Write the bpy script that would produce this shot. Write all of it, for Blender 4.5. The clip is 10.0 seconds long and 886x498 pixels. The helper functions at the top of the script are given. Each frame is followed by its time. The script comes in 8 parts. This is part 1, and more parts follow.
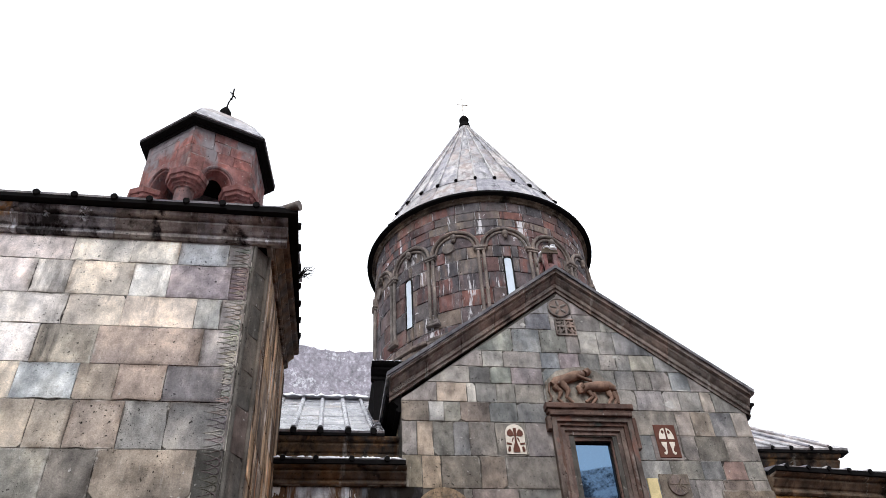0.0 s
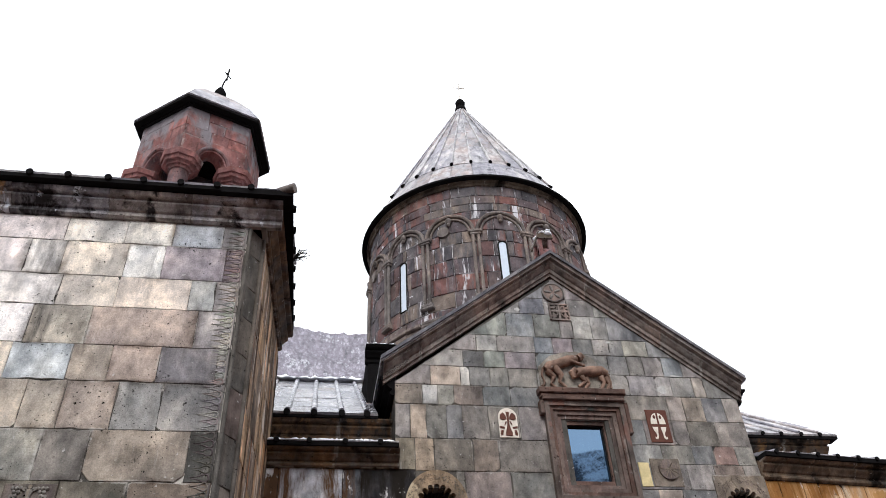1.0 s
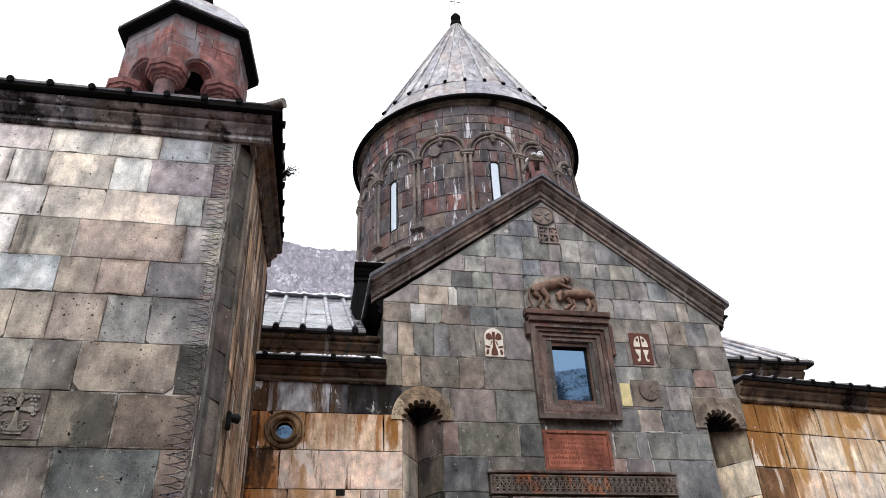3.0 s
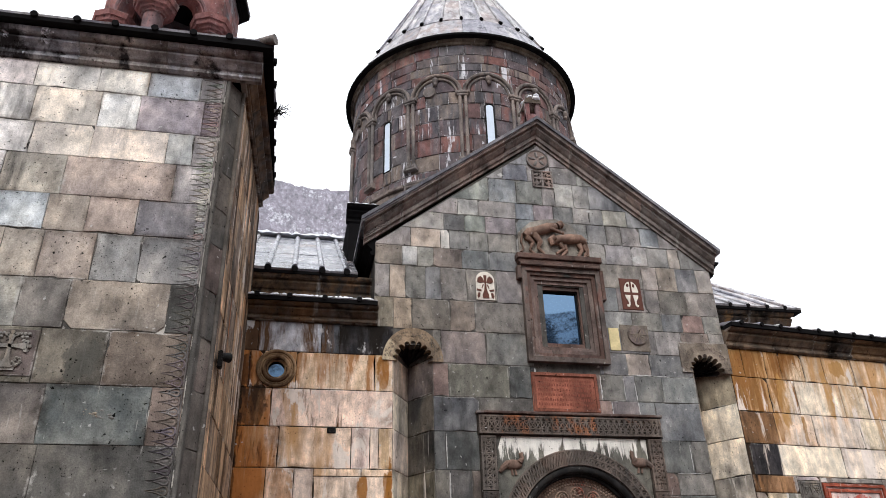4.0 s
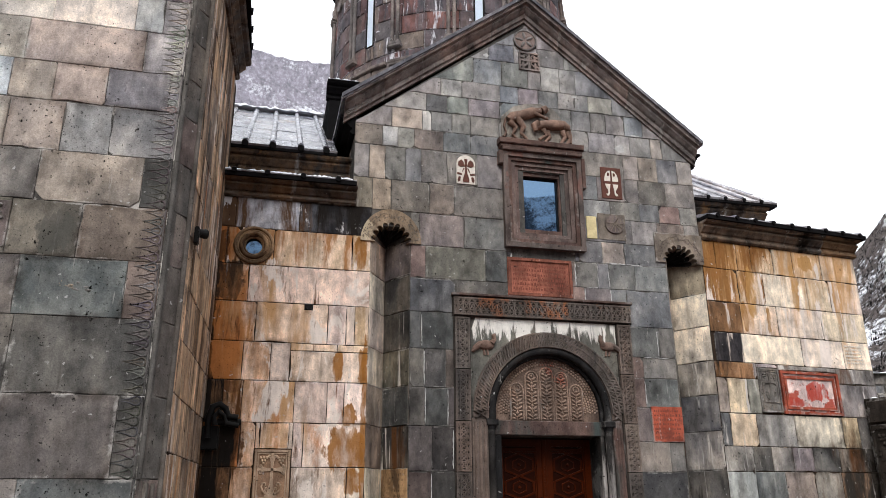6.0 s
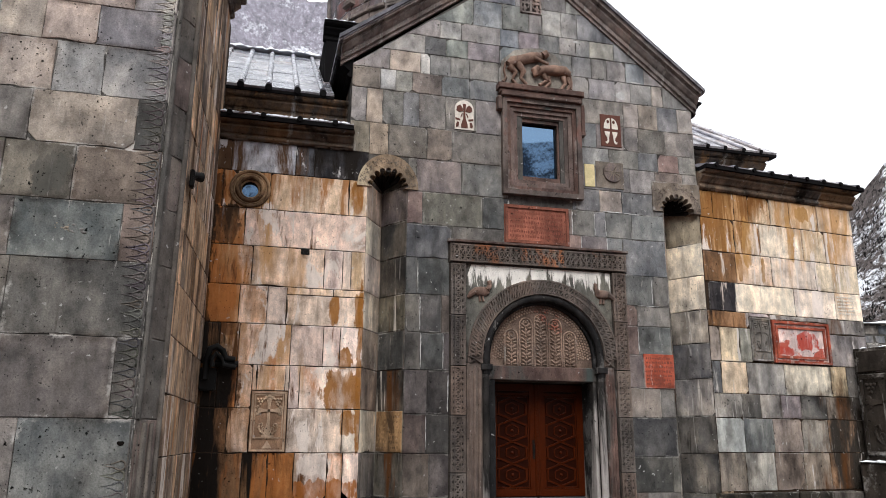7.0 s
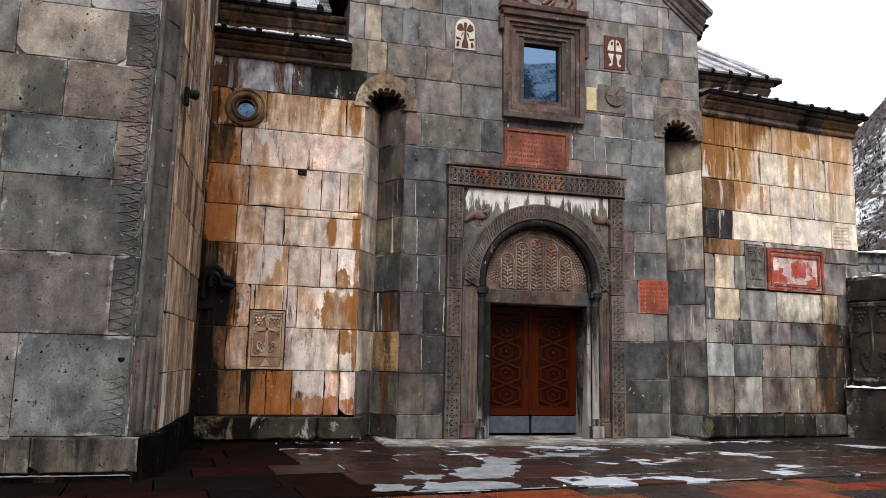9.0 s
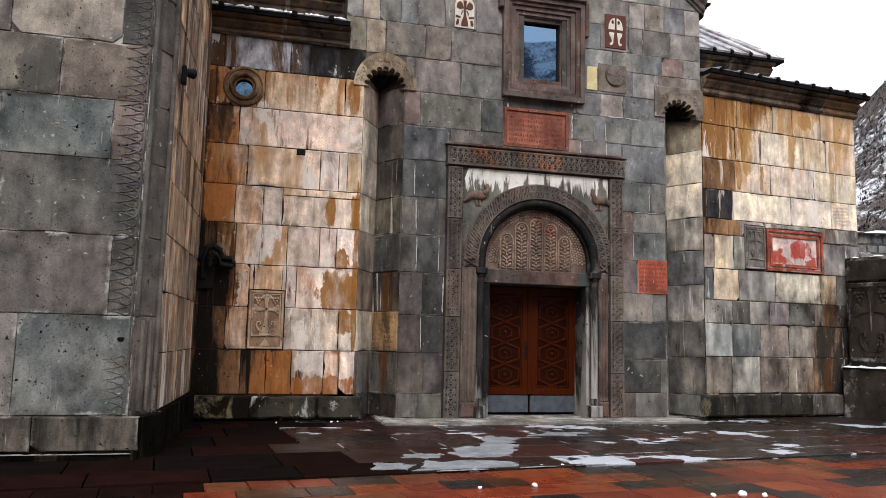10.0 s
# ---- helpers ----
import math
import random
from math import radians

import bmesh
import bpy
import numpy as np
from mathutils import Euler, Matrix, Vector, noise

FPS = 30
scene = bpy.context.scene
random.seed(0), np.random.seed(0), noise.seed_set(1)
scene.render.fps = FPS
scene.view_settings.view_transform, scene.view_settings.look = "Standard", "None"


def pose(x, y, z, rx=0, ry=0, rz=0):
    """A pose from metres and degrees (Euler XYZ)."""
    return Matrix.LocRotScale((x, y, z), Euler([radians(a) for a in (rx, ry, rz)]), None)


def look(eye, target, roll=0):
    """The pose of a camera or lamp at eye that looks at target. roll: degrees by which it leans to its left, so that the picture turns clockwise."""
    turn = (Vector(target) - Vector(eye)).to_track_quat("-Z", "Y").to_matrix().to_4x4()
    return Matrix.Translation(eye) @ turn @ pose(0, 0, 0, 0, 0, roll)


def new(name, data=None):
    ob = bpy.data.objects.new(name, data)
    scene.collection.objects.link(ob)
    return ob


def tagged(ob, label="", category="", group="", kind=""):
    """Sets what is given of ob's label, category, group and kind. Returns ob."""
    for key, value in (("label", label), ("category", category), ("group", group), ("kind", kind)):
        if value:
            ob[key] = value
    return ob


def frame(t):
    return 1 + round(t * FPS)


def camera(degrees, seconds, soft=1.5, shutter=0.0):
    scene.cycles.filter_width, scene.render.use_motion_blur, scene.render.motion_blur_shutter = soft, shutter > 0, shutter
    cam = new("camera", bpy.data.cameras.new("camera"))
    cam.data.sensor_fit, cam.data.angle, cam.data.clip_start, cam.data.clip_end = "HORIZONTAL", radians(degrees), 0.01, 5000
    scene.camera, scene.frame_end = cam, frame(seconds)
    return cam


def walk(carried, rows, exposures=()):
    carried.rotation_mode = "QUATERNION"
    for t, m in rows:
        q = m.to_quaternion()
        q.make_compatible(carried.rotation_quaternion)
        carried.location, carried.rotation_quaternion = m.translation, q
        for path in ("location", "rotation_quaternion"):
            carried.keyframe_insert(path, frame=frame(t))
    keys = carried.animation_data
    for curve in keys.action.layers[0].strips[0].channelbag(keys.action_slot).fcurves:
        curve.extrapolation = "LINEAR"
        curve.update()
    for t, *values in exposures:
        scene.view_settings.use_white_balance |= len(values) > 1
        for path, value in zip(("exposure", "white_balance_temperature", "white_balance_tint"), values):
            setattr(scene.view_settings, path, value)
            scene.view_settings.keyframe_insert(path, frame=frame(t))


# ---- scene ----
cam = camera(61.19, 10.0, soft=0.5)
PATH = [
    (0.0, (-4.845, -12.134, 1.072), (-4.5547, -10.6221, 2.3480), -3.89),
    (0.5, (-4.850, -12.137, 1.074), (-4.5523, -10.6160, 2.3388), -3.66),
    (1.0, (-4.853, -12.142, 1.085), (-4.5458, -10.6038, 2.3258), -3.57),
    (1.5, (-4.852, -12.139, 1.096), (-4.5367, -10.5741, 2.3012), -3.43),
    (2.0, (-4.848, -12.135, 1.107), (-4.5235, -10.5403, 2.2704), -3.23),
    (2.5, (-4.844, -12.132, 1.121), (-4.5105, -10.5085, 2.2402), -2.82),
    (4.0, (-4.820, -12.113, 1.172), (-4.4464, -10.3809, 2.0999), -1.72),
    (4.5, (-4.805, -12.101, 1.188), (-4.4180, -10.3375, 2.0477), -1.35),
    (5.0, (-4.795, -12.095, 1.206), (-4.3872, -10.2993, 1.9870), -0.90),
    (5.5, (-4.792, -12.090, 1.223), (-4.3625, -10.2694, 1.9313), -0.59),
    (7.0, (-4.793, -12.080, 1.266), (-4.3283, -10.1984, 1.7586), 0.44),
    (7.5, (-4.791, -12.076, 1.271), (-4.3207, -10.1822, 1.7076), 0.73),
    (8.0, (-4.789, -12.070, 1.272), (-4.3128, -10.1653, 1.6526), 0.98),
    (8.5, (-4.786, -12.069, 1.276), (-4.3064, -10.1561, 1.6091), 1.23),
    (9.0, (-4.786, -12.064, 1.283), (-4.3027, -10.1453, 1.5730), 1.28),
    (9.5, (-4.783, -12.060, 1.288), (-4.2968, -10.1381, 1.5491), 1.34),
    (10.0, (-4.777, -12.057, 1.290), (-4.2898, -10.1316, 1.5267), 1.33),
]
walk(cam, [(t, look(eye, target, roll)) for t, eye, target, roll in PATH])

# ---- light ----
SUN_EL, SUN_AZ = radians(48), radians(200)
world = bpy.data.worlds.new("overcast_sky")
scene.world = world
world.use_nodes = True
wn = world.node_tree
sky = wn.nodes.new("ShaderNodeTexSky")
sky.sky_type, sky.sun_disc = "NISHITA", False
sky.sun_elevation, sky.sun_rotation = SUN_EL, SUN_AZ
sky.air_density, sky.dust_density, sky.ozone_density = 1.0, 4.0, 1.0
grey = wn.nodes.new("ShaderNodeHueSaturation")
grey.inputs["Saturation"].default_value = 0.22
cloud = wn.nodes.new("ShaderNodeMix")
cloud.data_type = "RGBA"
cloud.inputs["Factor"].default_value = 0.72
cloud.inputs["B"].default_value = (11.8, 12.2, 13.0, 1)
wn.links.new(sky.outputs[0], grey.inputs["Color"])
wn.links.new(grey.outputs[0], cloud.inputs["A"])
wn.links.new(cloud.outputs["Result"], wn.nodes["Background"].inputs["Color"])
wn.nodes["Background"].inputs["Strength"].default_value = 0.12
sun = new("sun", bpy.data.lights.new("sun", "SUN"))
sun.data.energy, sun.data.angle, sun.data.color = 1.1, radians(25), (1.0, 0.985, 0.965)
sun.matrix_world = look((-14, -40, 45), (0, 0, 4))
scene.view_settings.exposure = 0.62


# ---- materials ----
def node(nt, kind, **values):
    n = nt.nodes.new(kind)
    for key, value in values.items():
        n.inputs[key.replace("_", " ")].default_value = value
    return n


def material(name, rough=0.8, metal=0.0, gloss=0.12):
    m = bpy.data.materials.new(name)
    m.use_nodes = True
    nt = m.node_tree
    b = nt.nodes["Principled BSDF"]
    b.inputs["Roughness"].default_value, b.inputs["Metallic"].default_value = rough, metal
    b.inputs["Specular IOR Level"].default_value = gloss
    return m, nt, b


def position(nt, scale=(1, 1, 1)):
    g = nt.nodes.new("ShaderNodeNewGeometry")
    mp = node(nt, "ShaderNodeMapping", Scale=scale)
    nt.links.new(g.outputs["Position"], mp.inputs["Vector"])
    return mp.outputs["Vector"]


def noise_of(nt, vec, scale, detail=6.0, rough=0.6, w=0.0):
    n = nt.nodes.new("ShaderNodeTexNoise")
    n.noise_dimensions = "4D"
    n.inputs["Scale"].default_value, n.inputs["Detail"].default_value = scale, detail
    n.inputs["Roughness"].default_value, n.inputs["W"].default_value = rough, w
    nt.links.new(vec, n.inputs["Vector"])
    return n.outputs["Fac"]


def ramp(nt, fac, stops, interpolation="LINEAR"):
    r = nt.nodes.new("ShaderNodeValToRGB")
    r.color_ramp.interpolation = interpolation
    while len(r.color_ramp.elements) < len(stops):
        r.color_ramp.elements.new(0.5)
    for e, (at, col) in zip(r.color_ramp.elements, stops):
        e.position = at
        e.color = (*col, 1) if len(col) == 3 else col
    nt.links.new(fac, r.inputs["Fac"])
    return r.outputs["Color"]


def grey_ramp(nt, fac, lo, hi, a=0.0, b=1.0):
    return ramp(nt, fac, [(lo, (a, a, a)), (hi, (b, b, b))])


def mix(nt, fac, a, b, how="MIX"):
    m = nt.nodes.new("ShaderNodeMix")
    m.data_type, m.blend_type = "RGBA", how
    for key, value in (("Factor", fac), ("A", a), ("B", b)):
        if isinstance(value, (int, float)):
            m.inputs[key].default_value = value
        elif isinstance(value, tuple):
            m.inputs[key].default_value = (*value, 1)
        else:
            nt.links.new(value, m.inputs[key])
    return m.outputs["Result"]


def bump(nt, b, height, strength=0.4, distance=0.01):
    n = node(nt, "ShaderNodeBump", Strength=strength, Distance=distance)
    nt.links.new(height, n.inputs["Height"])
    nt.links.new(n.outputs["Normal"], b.inputs["Normal"])


def biased(nt, fac, bias):
    """Shifts a noise by a slope over the place, so that a stain gathers at one side of a wall."""
    if not bias:
        return fac
    g = nt.nodes.new("ShaderNodeNewGeometry")
    d = nt.nodes.new("ShaderNodeVectorMath")
    d.operation = "DOT_PRODUCT"
    nt.links.new(g.outputs["Position"], d.inputs[0])
    d.inputs[1].default_value = bias[:3]
    s = nt.nodes.new("ShaderNodeMath")
    s.operation, s.use_clamp = "ADD", False
    nt.links.new(d.outputs["Value"], s.inputs[0])
    s.inputs[1].default_value = bias[3]
    c = nt.nodes.new("ShaderNodeClamp")
    c.inputs["Min"].default_value, c.inputs["Max"].default_value = -0.25, 0.25
    nt.links.new(s.outputs[0], c.inputs["Value"])
    t = nt.nodes.new("ShaderNodeMath")
    t.operation = "ADD"
    nt.links.new(fac, t.inputs[0])
    nt.links.new(c.outputs[0], t.inputs[1])
    return t.outputs[0]


def math_node(nt, how, a, b=None):
    n = nt.nodes.new("ShaderNodeMath")
    n.operation = how
    for i, v in enumerate((a, b)):
        if isinstance(v, (int, float)):
            n.inputs[i].default_value = v
        elif v is not None:
            nt.links.new(v, n.inputs[i])
    return n.outputs[0]


def spots(nt, vec, scale, size, share, seed):
    """Scattered round spots of uneven size: a share of the cells of a Voronoi pattern."""
    v = nt.nodes.new("ShaderNodeTexVoronoi")
    v.inputs["Scale"].default_value = scale
    shifted = node(nt, "ShaderNodeMapping", Location=(seed, seed * 0.7, seed * 1.3))
    nt.links.new(vec, shifted.inputs["Vector"])
    wobble = node(nt, "ShaderNodeTexNoise", Scale=scale * 1.6, Detail=3.0)
    nt.links.new(vec, wobble.inputs["Vector"])
    bent = nt.nodes.new("ShaderNodeMix")
    bent.data_type, bent.blend_type = "RGBA", "LINEAR_LIGHT"
    bent.inputs["Factor"].default_value = 0.55 / scale
    nt.links.new(shifted.outputs["Vector"], bent.inputs["A"])
    nt.links.new(wobble.outputs["Color"], bent.inputs["B"])
    nt.links.new(bent.outputs["Result"], v.inputs["Vector"])
    split = nt.nodes.new("ShaderNodeSeparateColor")
    nt.links.new(v.outputs["Color"], split.inputs[0])
    reach = math_node(nt, "MULTIPLY", math_node(nt, "SUBTRACT", split.outputs[0], 1 - share), size / share)
    inside = math_node(nt, "SUBTRACT", reach, v.outputs["Distance"])
    return grey_ramp(nt, inside, 0.0, size * 0.25)


def blot(nt, cx, cz, rx, rz, seed):
    """One stain with ragged edges on an upright wall, centred at (cx, cz), dripping at its foot."""
    g = nt.nodes.new("ShaderNodeNewGeometry")
    at = nt.nodes.new("ShaderNodeSeparateXYZ")
    nt.links.new(g.outputs["Position"], at.inputs[0])
    far = []
    for axis, c, r, stretch in (("X", cx, rx, (2.2, 2.2, 2.6)), ("Z", cz, rz, (7.0, 7.0, 0.8))):
        wave = math_node(nt, "MULTIPLY", math_node(nt, "SUBTRACT", noise_of(nt, position(nt, stretch), 1.0, 7, 0.62, seed), 0.5), 2.2 * min(rx, rz))
        d = math_node(nt, "SUBTRACT", math_node(nt, "ADD", at.outputs[axis], wave), c)
        far.append(math_node(nt, "POWER", math_node(nt, "ABSOLUTE", math_node(nt, "DIVIDE", d, r)), 2.0 if axis == "X" else 5.0))
    runs = math_node(nt, "MULTIPLY", math_node(nt, "SUBTRACT", noise_of(nt, position(nt, (5.5, 5.5, 0.9)), 1.0, 10, 0.68, seed + 0.5), 0.5), 3.2)
    grain = math_node(nt, "MULTIPLY", math_node(nt, "SUBTRACT", noise_of(nt, position(nt, (17.0, 17.0, 6.0)), 1.0, 5, 0.7, seed + 0.7), 0.5), 1.7)
    mask = grey_ramp(nt, math_node(nt, "ADD", math_node(nt, "ADD", far[0], far[1]), math_node(nt, "ADD", runs, grain)), 0.70, 1.20, 1.0, 0.0)
    return mix(nt, 1.0, mask, grey_ramp(nt, noise_of(nt, position(nt, (5.0, 5.0, 1.6)), 1.0, 6, 0.65, seed + 0.3), 0.36, 0.54, 0.45, 0.95), "MULTIPLY")


def stone(name, colours, rough=0.75, mottle=0.75, stains=(), pits=0.85, relief=1.0, chips=0.5, smear=(0.46, 0.44, 0.41), flecks=0.6, streaks=0.5, gloss=0.06, blots=(), second=(0.20, 0.185, 0.17), blend=0.38):
    """Cut volcanic stone: each block has its own colour, run-down streaks and clouds, then pits, lime flecks, lime along
    the arrises, and water stains over the whole wall (colour, low, high, seed, stretch, slope over the place)."""
    m, nt, b = material(name, rough, 0.0, gloss)
    vec = position(nt)
    info = nt.nodes.new("ShaderNodeObjectInfo")
    own = math_node(nt, "MULTIPLY", info.outputs["Random"], 53.0)
    if colours:
        stops = [(i / len(colours), c) for i, c in enumerate(colours)]
        base = ramp(nt, info.outputs["Random"], stops, "CONSTANT")
        other = ramp(nt, math_node(nt, "FRACT", math_node(nt, "MULTIPLY", info.outputs["Random"], 7.31)), stops, "CONSTANT")
    else:
        # the tone that each block was laid with
        base = info.outputs["Color"]
        other = mix(nt, blend, base, second) if blend > 0.5 else mix(nt, 0.14, mix(nt, 1.0, base, (1.22, 1.20, 1.16), "MULTIPLY"), second, "ADD")
    cloud_n = noise_of(nt, position(nt, (1, 1, 0.6)), 2.3, 9, 0.58)
    streak_n = noise_of(nt, position(nt, (4.5, 4.5, 0.8)), 1.0, 10, 0.68)
    vein_n = streak_n if colours or blend > 0.5 else noise_of(nt, position(nt, (2.1, 2.1, 1.5)), 1.0, 8, 0.6)
    for n in (cloud_n, streak_n, vein_n):
        nt.links.new(own, n.node.inputs["W"])
    big, mid, fine = noise_of(nt, vec, 1.1, 5, 0.6, 1), noise_of(nt, position(nt, (1, 1, 0.7)), 5.0, 6, 0.62, 3), noise_of(nt, vec, 60, 3, 0.6, 5)
    base = mix(nt, grey_ramp(nt, vein_n, 0.44, 0.58), base, other)
    base = mix(nt, mottle, base, ramp(nt, cloud_n, [(0.34, (0.40, 0.39, 0.39)), (0.46, (0.88, 0.88, 0.88)), (0.55, (1.08, 1.07, 1.06)), (0.68, (1.66, 1.62, 1.55))]), "MULTIPLY")
    base = mix(nt, streaks, base, ramp(nt, streak_n, [(0.32, (0.52, 0.50, 0.50)), (0.5, (1.0, 1.0, 1.0)), (0.68, (1.50, 1.47, 1.42))]), "MULTIPLY")
    base = mix(nt, 0.7, base, ramp(nt, big, [(0.28, (0.58, 0.60, 0.63)), (0.5, (1.0, 1.0, 1.0)), (0.72, (1.40, 1.34, 1.26))]), "MULTIPLY")
    base = mix(nt, 0.75, base, grey_ramp(nt, mid, 0.32, 0.68, 0.50, 1.50), "MULTIPLY")
    base = mix(nt, 0.45, base, grey_ramp(nt, fine, 0.32, 0.68, 0.58, 1.42), "MULTIPLY")
    # narrow runs of lime and of soot
    run = noise_of(nt, position(nt, (11.0, 11.0, 0.75)), 1.0, 6, 0.6, 19)
    where = grey_ramp(nt, noise_of(nt, vec, 0.9, 4, 0.6, 21), 0.46, 0.58)
    base = mix(nt, mix(nt, 1.0, grey_ramp(nt, run, 0.645, 0.69, 0.0, 0.75), where, "MULTIPLY"), base, smear)
    base = mix(nt, grey_ramp(nt, run, 0.29, 0.36, 0.40, 0.0), base, mix(nt, 1.0, base, (0.22, 0.20, 0.19), "MULTIPLY"))
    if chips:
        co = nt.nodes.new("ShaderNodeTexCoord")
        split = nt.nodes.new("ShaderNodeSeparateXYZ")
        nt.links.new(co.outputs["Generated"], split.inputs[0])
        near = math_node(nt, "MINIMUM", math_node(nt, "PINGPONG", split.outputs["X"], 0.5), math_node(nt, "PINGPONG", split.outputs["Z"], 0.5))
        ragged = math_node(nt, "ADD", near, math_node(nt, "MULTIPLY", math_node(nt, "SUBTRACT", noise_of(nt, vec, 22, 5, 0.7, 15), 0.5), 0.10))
        rim = grey_ramp(nt, ragged, 0.016, 0.040, 1.0, 0.0)
        worn = grey_ramp(nt, noise_of(nt, vec, 2.6, 8, 0.7, 9), 0.50, 0.58, 0.0, chips)
        base = mix(nt, mix(nt, 1.0, rim, worn, "MULTIPLY"), base, smear)
        # ragged darkening along other arrises, stronger in some places than in others
        dark_rim = mix(nt, 1.0, grey_ramp(nt, ragged, 0.02, 0.13, 1.0, 0.0), grey_ramp(nt, noise_of(nt, vec, 1.7, 6, 0.65, 29), 0.48, 0.60, 0.0, min(0.75, chips)), "MULTIPLY")
        base = mix(nt, dark_rim, base, mix(nt, 1.0, base, (0.30, 0.26, 0.24), "MULTIPLY"))
    for colour, low, high, seed, stretch, *bias in stains:
        n = noise_of(nt, position(nt, (stretch[0], stretch[0], stretch[1])), 1.0, 10, 0.66, seed)
        n.node.inputs["Distortion"].default_value = 0.5
        # each block soaks up water a little differently
        n = math_node(nt, "ADD", n, math_node(nt, "MULTIPLY", math_node(nt, "SUBTRACT", math_node(nt, "FRACT", math_node(nt, "MULTIPLY", info.outputs["Random"], 13.7 + seed)), 0.5), 0.10))
        f = grey_ramp(nt, biased(nt, n, bias[0] if bias else None), low, high)
        base = mix(nt, f, base, mix(nt, 0.7, colour, mix(nt, 0.5, grey_ramp(nt, mid, 0.3, 0.7, 0.5, 1.5), grey_ramp(nt, streak_n, 0.3, 0.7, 0.5, 1.5)), "MULTIPLY"))
    for colour, cx, cz, rx, rz, seed in blots:
        base = mix(nt, blot(nt, cx, cz, rx, rz, seed), base, mix(nt, 0.75, colour, mix(nt, 0.6, grey_ramp(nt, mid, 0.3, 0.7, 0.45, 1.6), grey_ramp(nt, streak_n, 0.3, 0.7, 0.6, 1.4)), "MULTIPLY"))
    patch = noise_of(nt, vec, 1.9, 5, 0.6, 11)
    if flecks:
        spot = mix(nt, 1.0, spots(nt, vec, 12, 0.24, 0.5, 3.0), grey_ramp(nt, patch, 0.44, 0.54, flecks, 0.1 * flecks), "MULTIPLY")
        base = mix(nt, spot, base, (0.50, 0.49, 0.47))
    hole = mix(nt, 1.0, spots(nt, vec, 16, 0.30, 0.35, 8.0), grey_ramp(nt, patch, 0.47, 0.55, 0.08, 1.0), "MULTIPLY")
    tiny = mix(nt, 1.0, spots(nt, vec, 40, 0.36, 0.45, 5.0), grey_ramp(nt, patch, 0.44, 0.55, 0.12, 0.9), "MULTIPLY")
    hole = mix(nt, 1.0, hole, tiny, "LIGHTEN")
    depth = mix(nt, hole, (1.0, 1.0, 1.0), (1 - pits,) * 3)
    base = mix(nt, 1.0, base, depth, "MULTIPLY")
    nt.links.new(base, b.inputs["Base Color"])
    nt.links.new(grey_ramp(nt, cloud_n, 0.3, 0.7, rough - 0.25, min(1.0, rough + 0.15)), b.inputs["Roughness"])
    h = mix(nt, 0.10, mix(nt, 0.5, mid, cloud_n), fine)
    h = mix(nt, 0.8, h, depth, "MULTIPLY")
    bump(nt, b, h, relief, 0.05)
    return m


def plain(name, colour, rough=0.6, metal=0.0, vary=0.35, scale=9.0, relief=0.25, gloss=0.06):
    m, nt, b = material(name, rough, metal, gloss)
    vec = position(nt)
    f, g = noise_of(nt, vec, scale, 8), noise_of(nt, vec, scale * 9, 4, 0.6, 2)
    c = mix(nt, vary, colour, grey_ramp(nt, f, 0.3, 0.7, 0.45, 1.5), "MULTIPLY")
    c = mix(nt, vary, c, grey_ramp(nt, g, 0.3, 0.7, 0.6, 1.35), "MULTIPLY")
    nt.links.new(c, b.inputs["Base Color"])
    bump(nt, b, mix(nt, 0.5, f, g), relief, 0.01)
    return m


STREAK, DRIP, BLOT = (1.7, 0.25), (3.8, 0.45), (1.6, 0.9)
RUST, DARK, LIME, OCHRE, BROWN = (0.41, 0.155, 0.045), (0.012, 0.009, 0.007), (0.70, 0.61, 0.54), (0.49, 0.285, 0.135), (0.095, 0.040, 0.015)
FACADE_COLOURS = [(0.134, 0.130, 0.114), (0.108, 0.113, 0.111), (0.167, 0.143, 0.121), (0.123, 0.123, 0.111), (0.187, 0.165, 0.139), (0.165, 0.119, 0.109),
                  (0.094, 0.095, 0.091), (0.145, 0.139, 0.123), (0.110, 0.118, 0.122), (0.132, 0.127, 0.111), (0.099, 0.103, 0.101), (0.156, 0.141, 0.125)]
M_FRONT = stone("laid_basalt_blocks", None, 0.7, mottle=0.75, streaks=0.25, second=(0.19, 0.18, 0.17), stains=[((0.035, 0.035, 0.034), 0.60, 0.74, 2, STREAK), ((0.40, 0.37, 0.34), 0.67, 0.71, 8, DRIP)], chips=0.45)
M_GAVIT = stone("laid_weathered_tuff_blocks", None, 0.75, mottle=0.7, streaks=0.22, second=(0.30, 0.27, 0.24), stains=[((0.085, 0.078, 0.072), 0.60, 0.74, 15, STREAK), ((0.43, 0.30, 0.19), 0.60, 0.72, 12, (2.6, 0.2), (0, 0, 0.06, -0.49)), ((0.20, 0.195, 0.21), 0.56, 0.70, 16, (3.0, 0.3), (0.04, 0, 0.05, -0.16))], pits=0.95, chips=0.7,
                blots=[((0.075, 0.072, 0.062), -7.12, 4.1, 0.22, 0.25, 11)])
M_FACADE = stone("grey_basalt_blocks", FACADE_COLOURS, 0.7, stains=[((0.035, 0.035, 0.034), 0.57, 0.72, 2, STREAK), ((0.40, 0.37, 0.34), 0.66, 0.71, 8, DRIP), ((0.19, 0.125, 0.085), 0.60, 0.72, 6, BLOT)], chips=0.8)
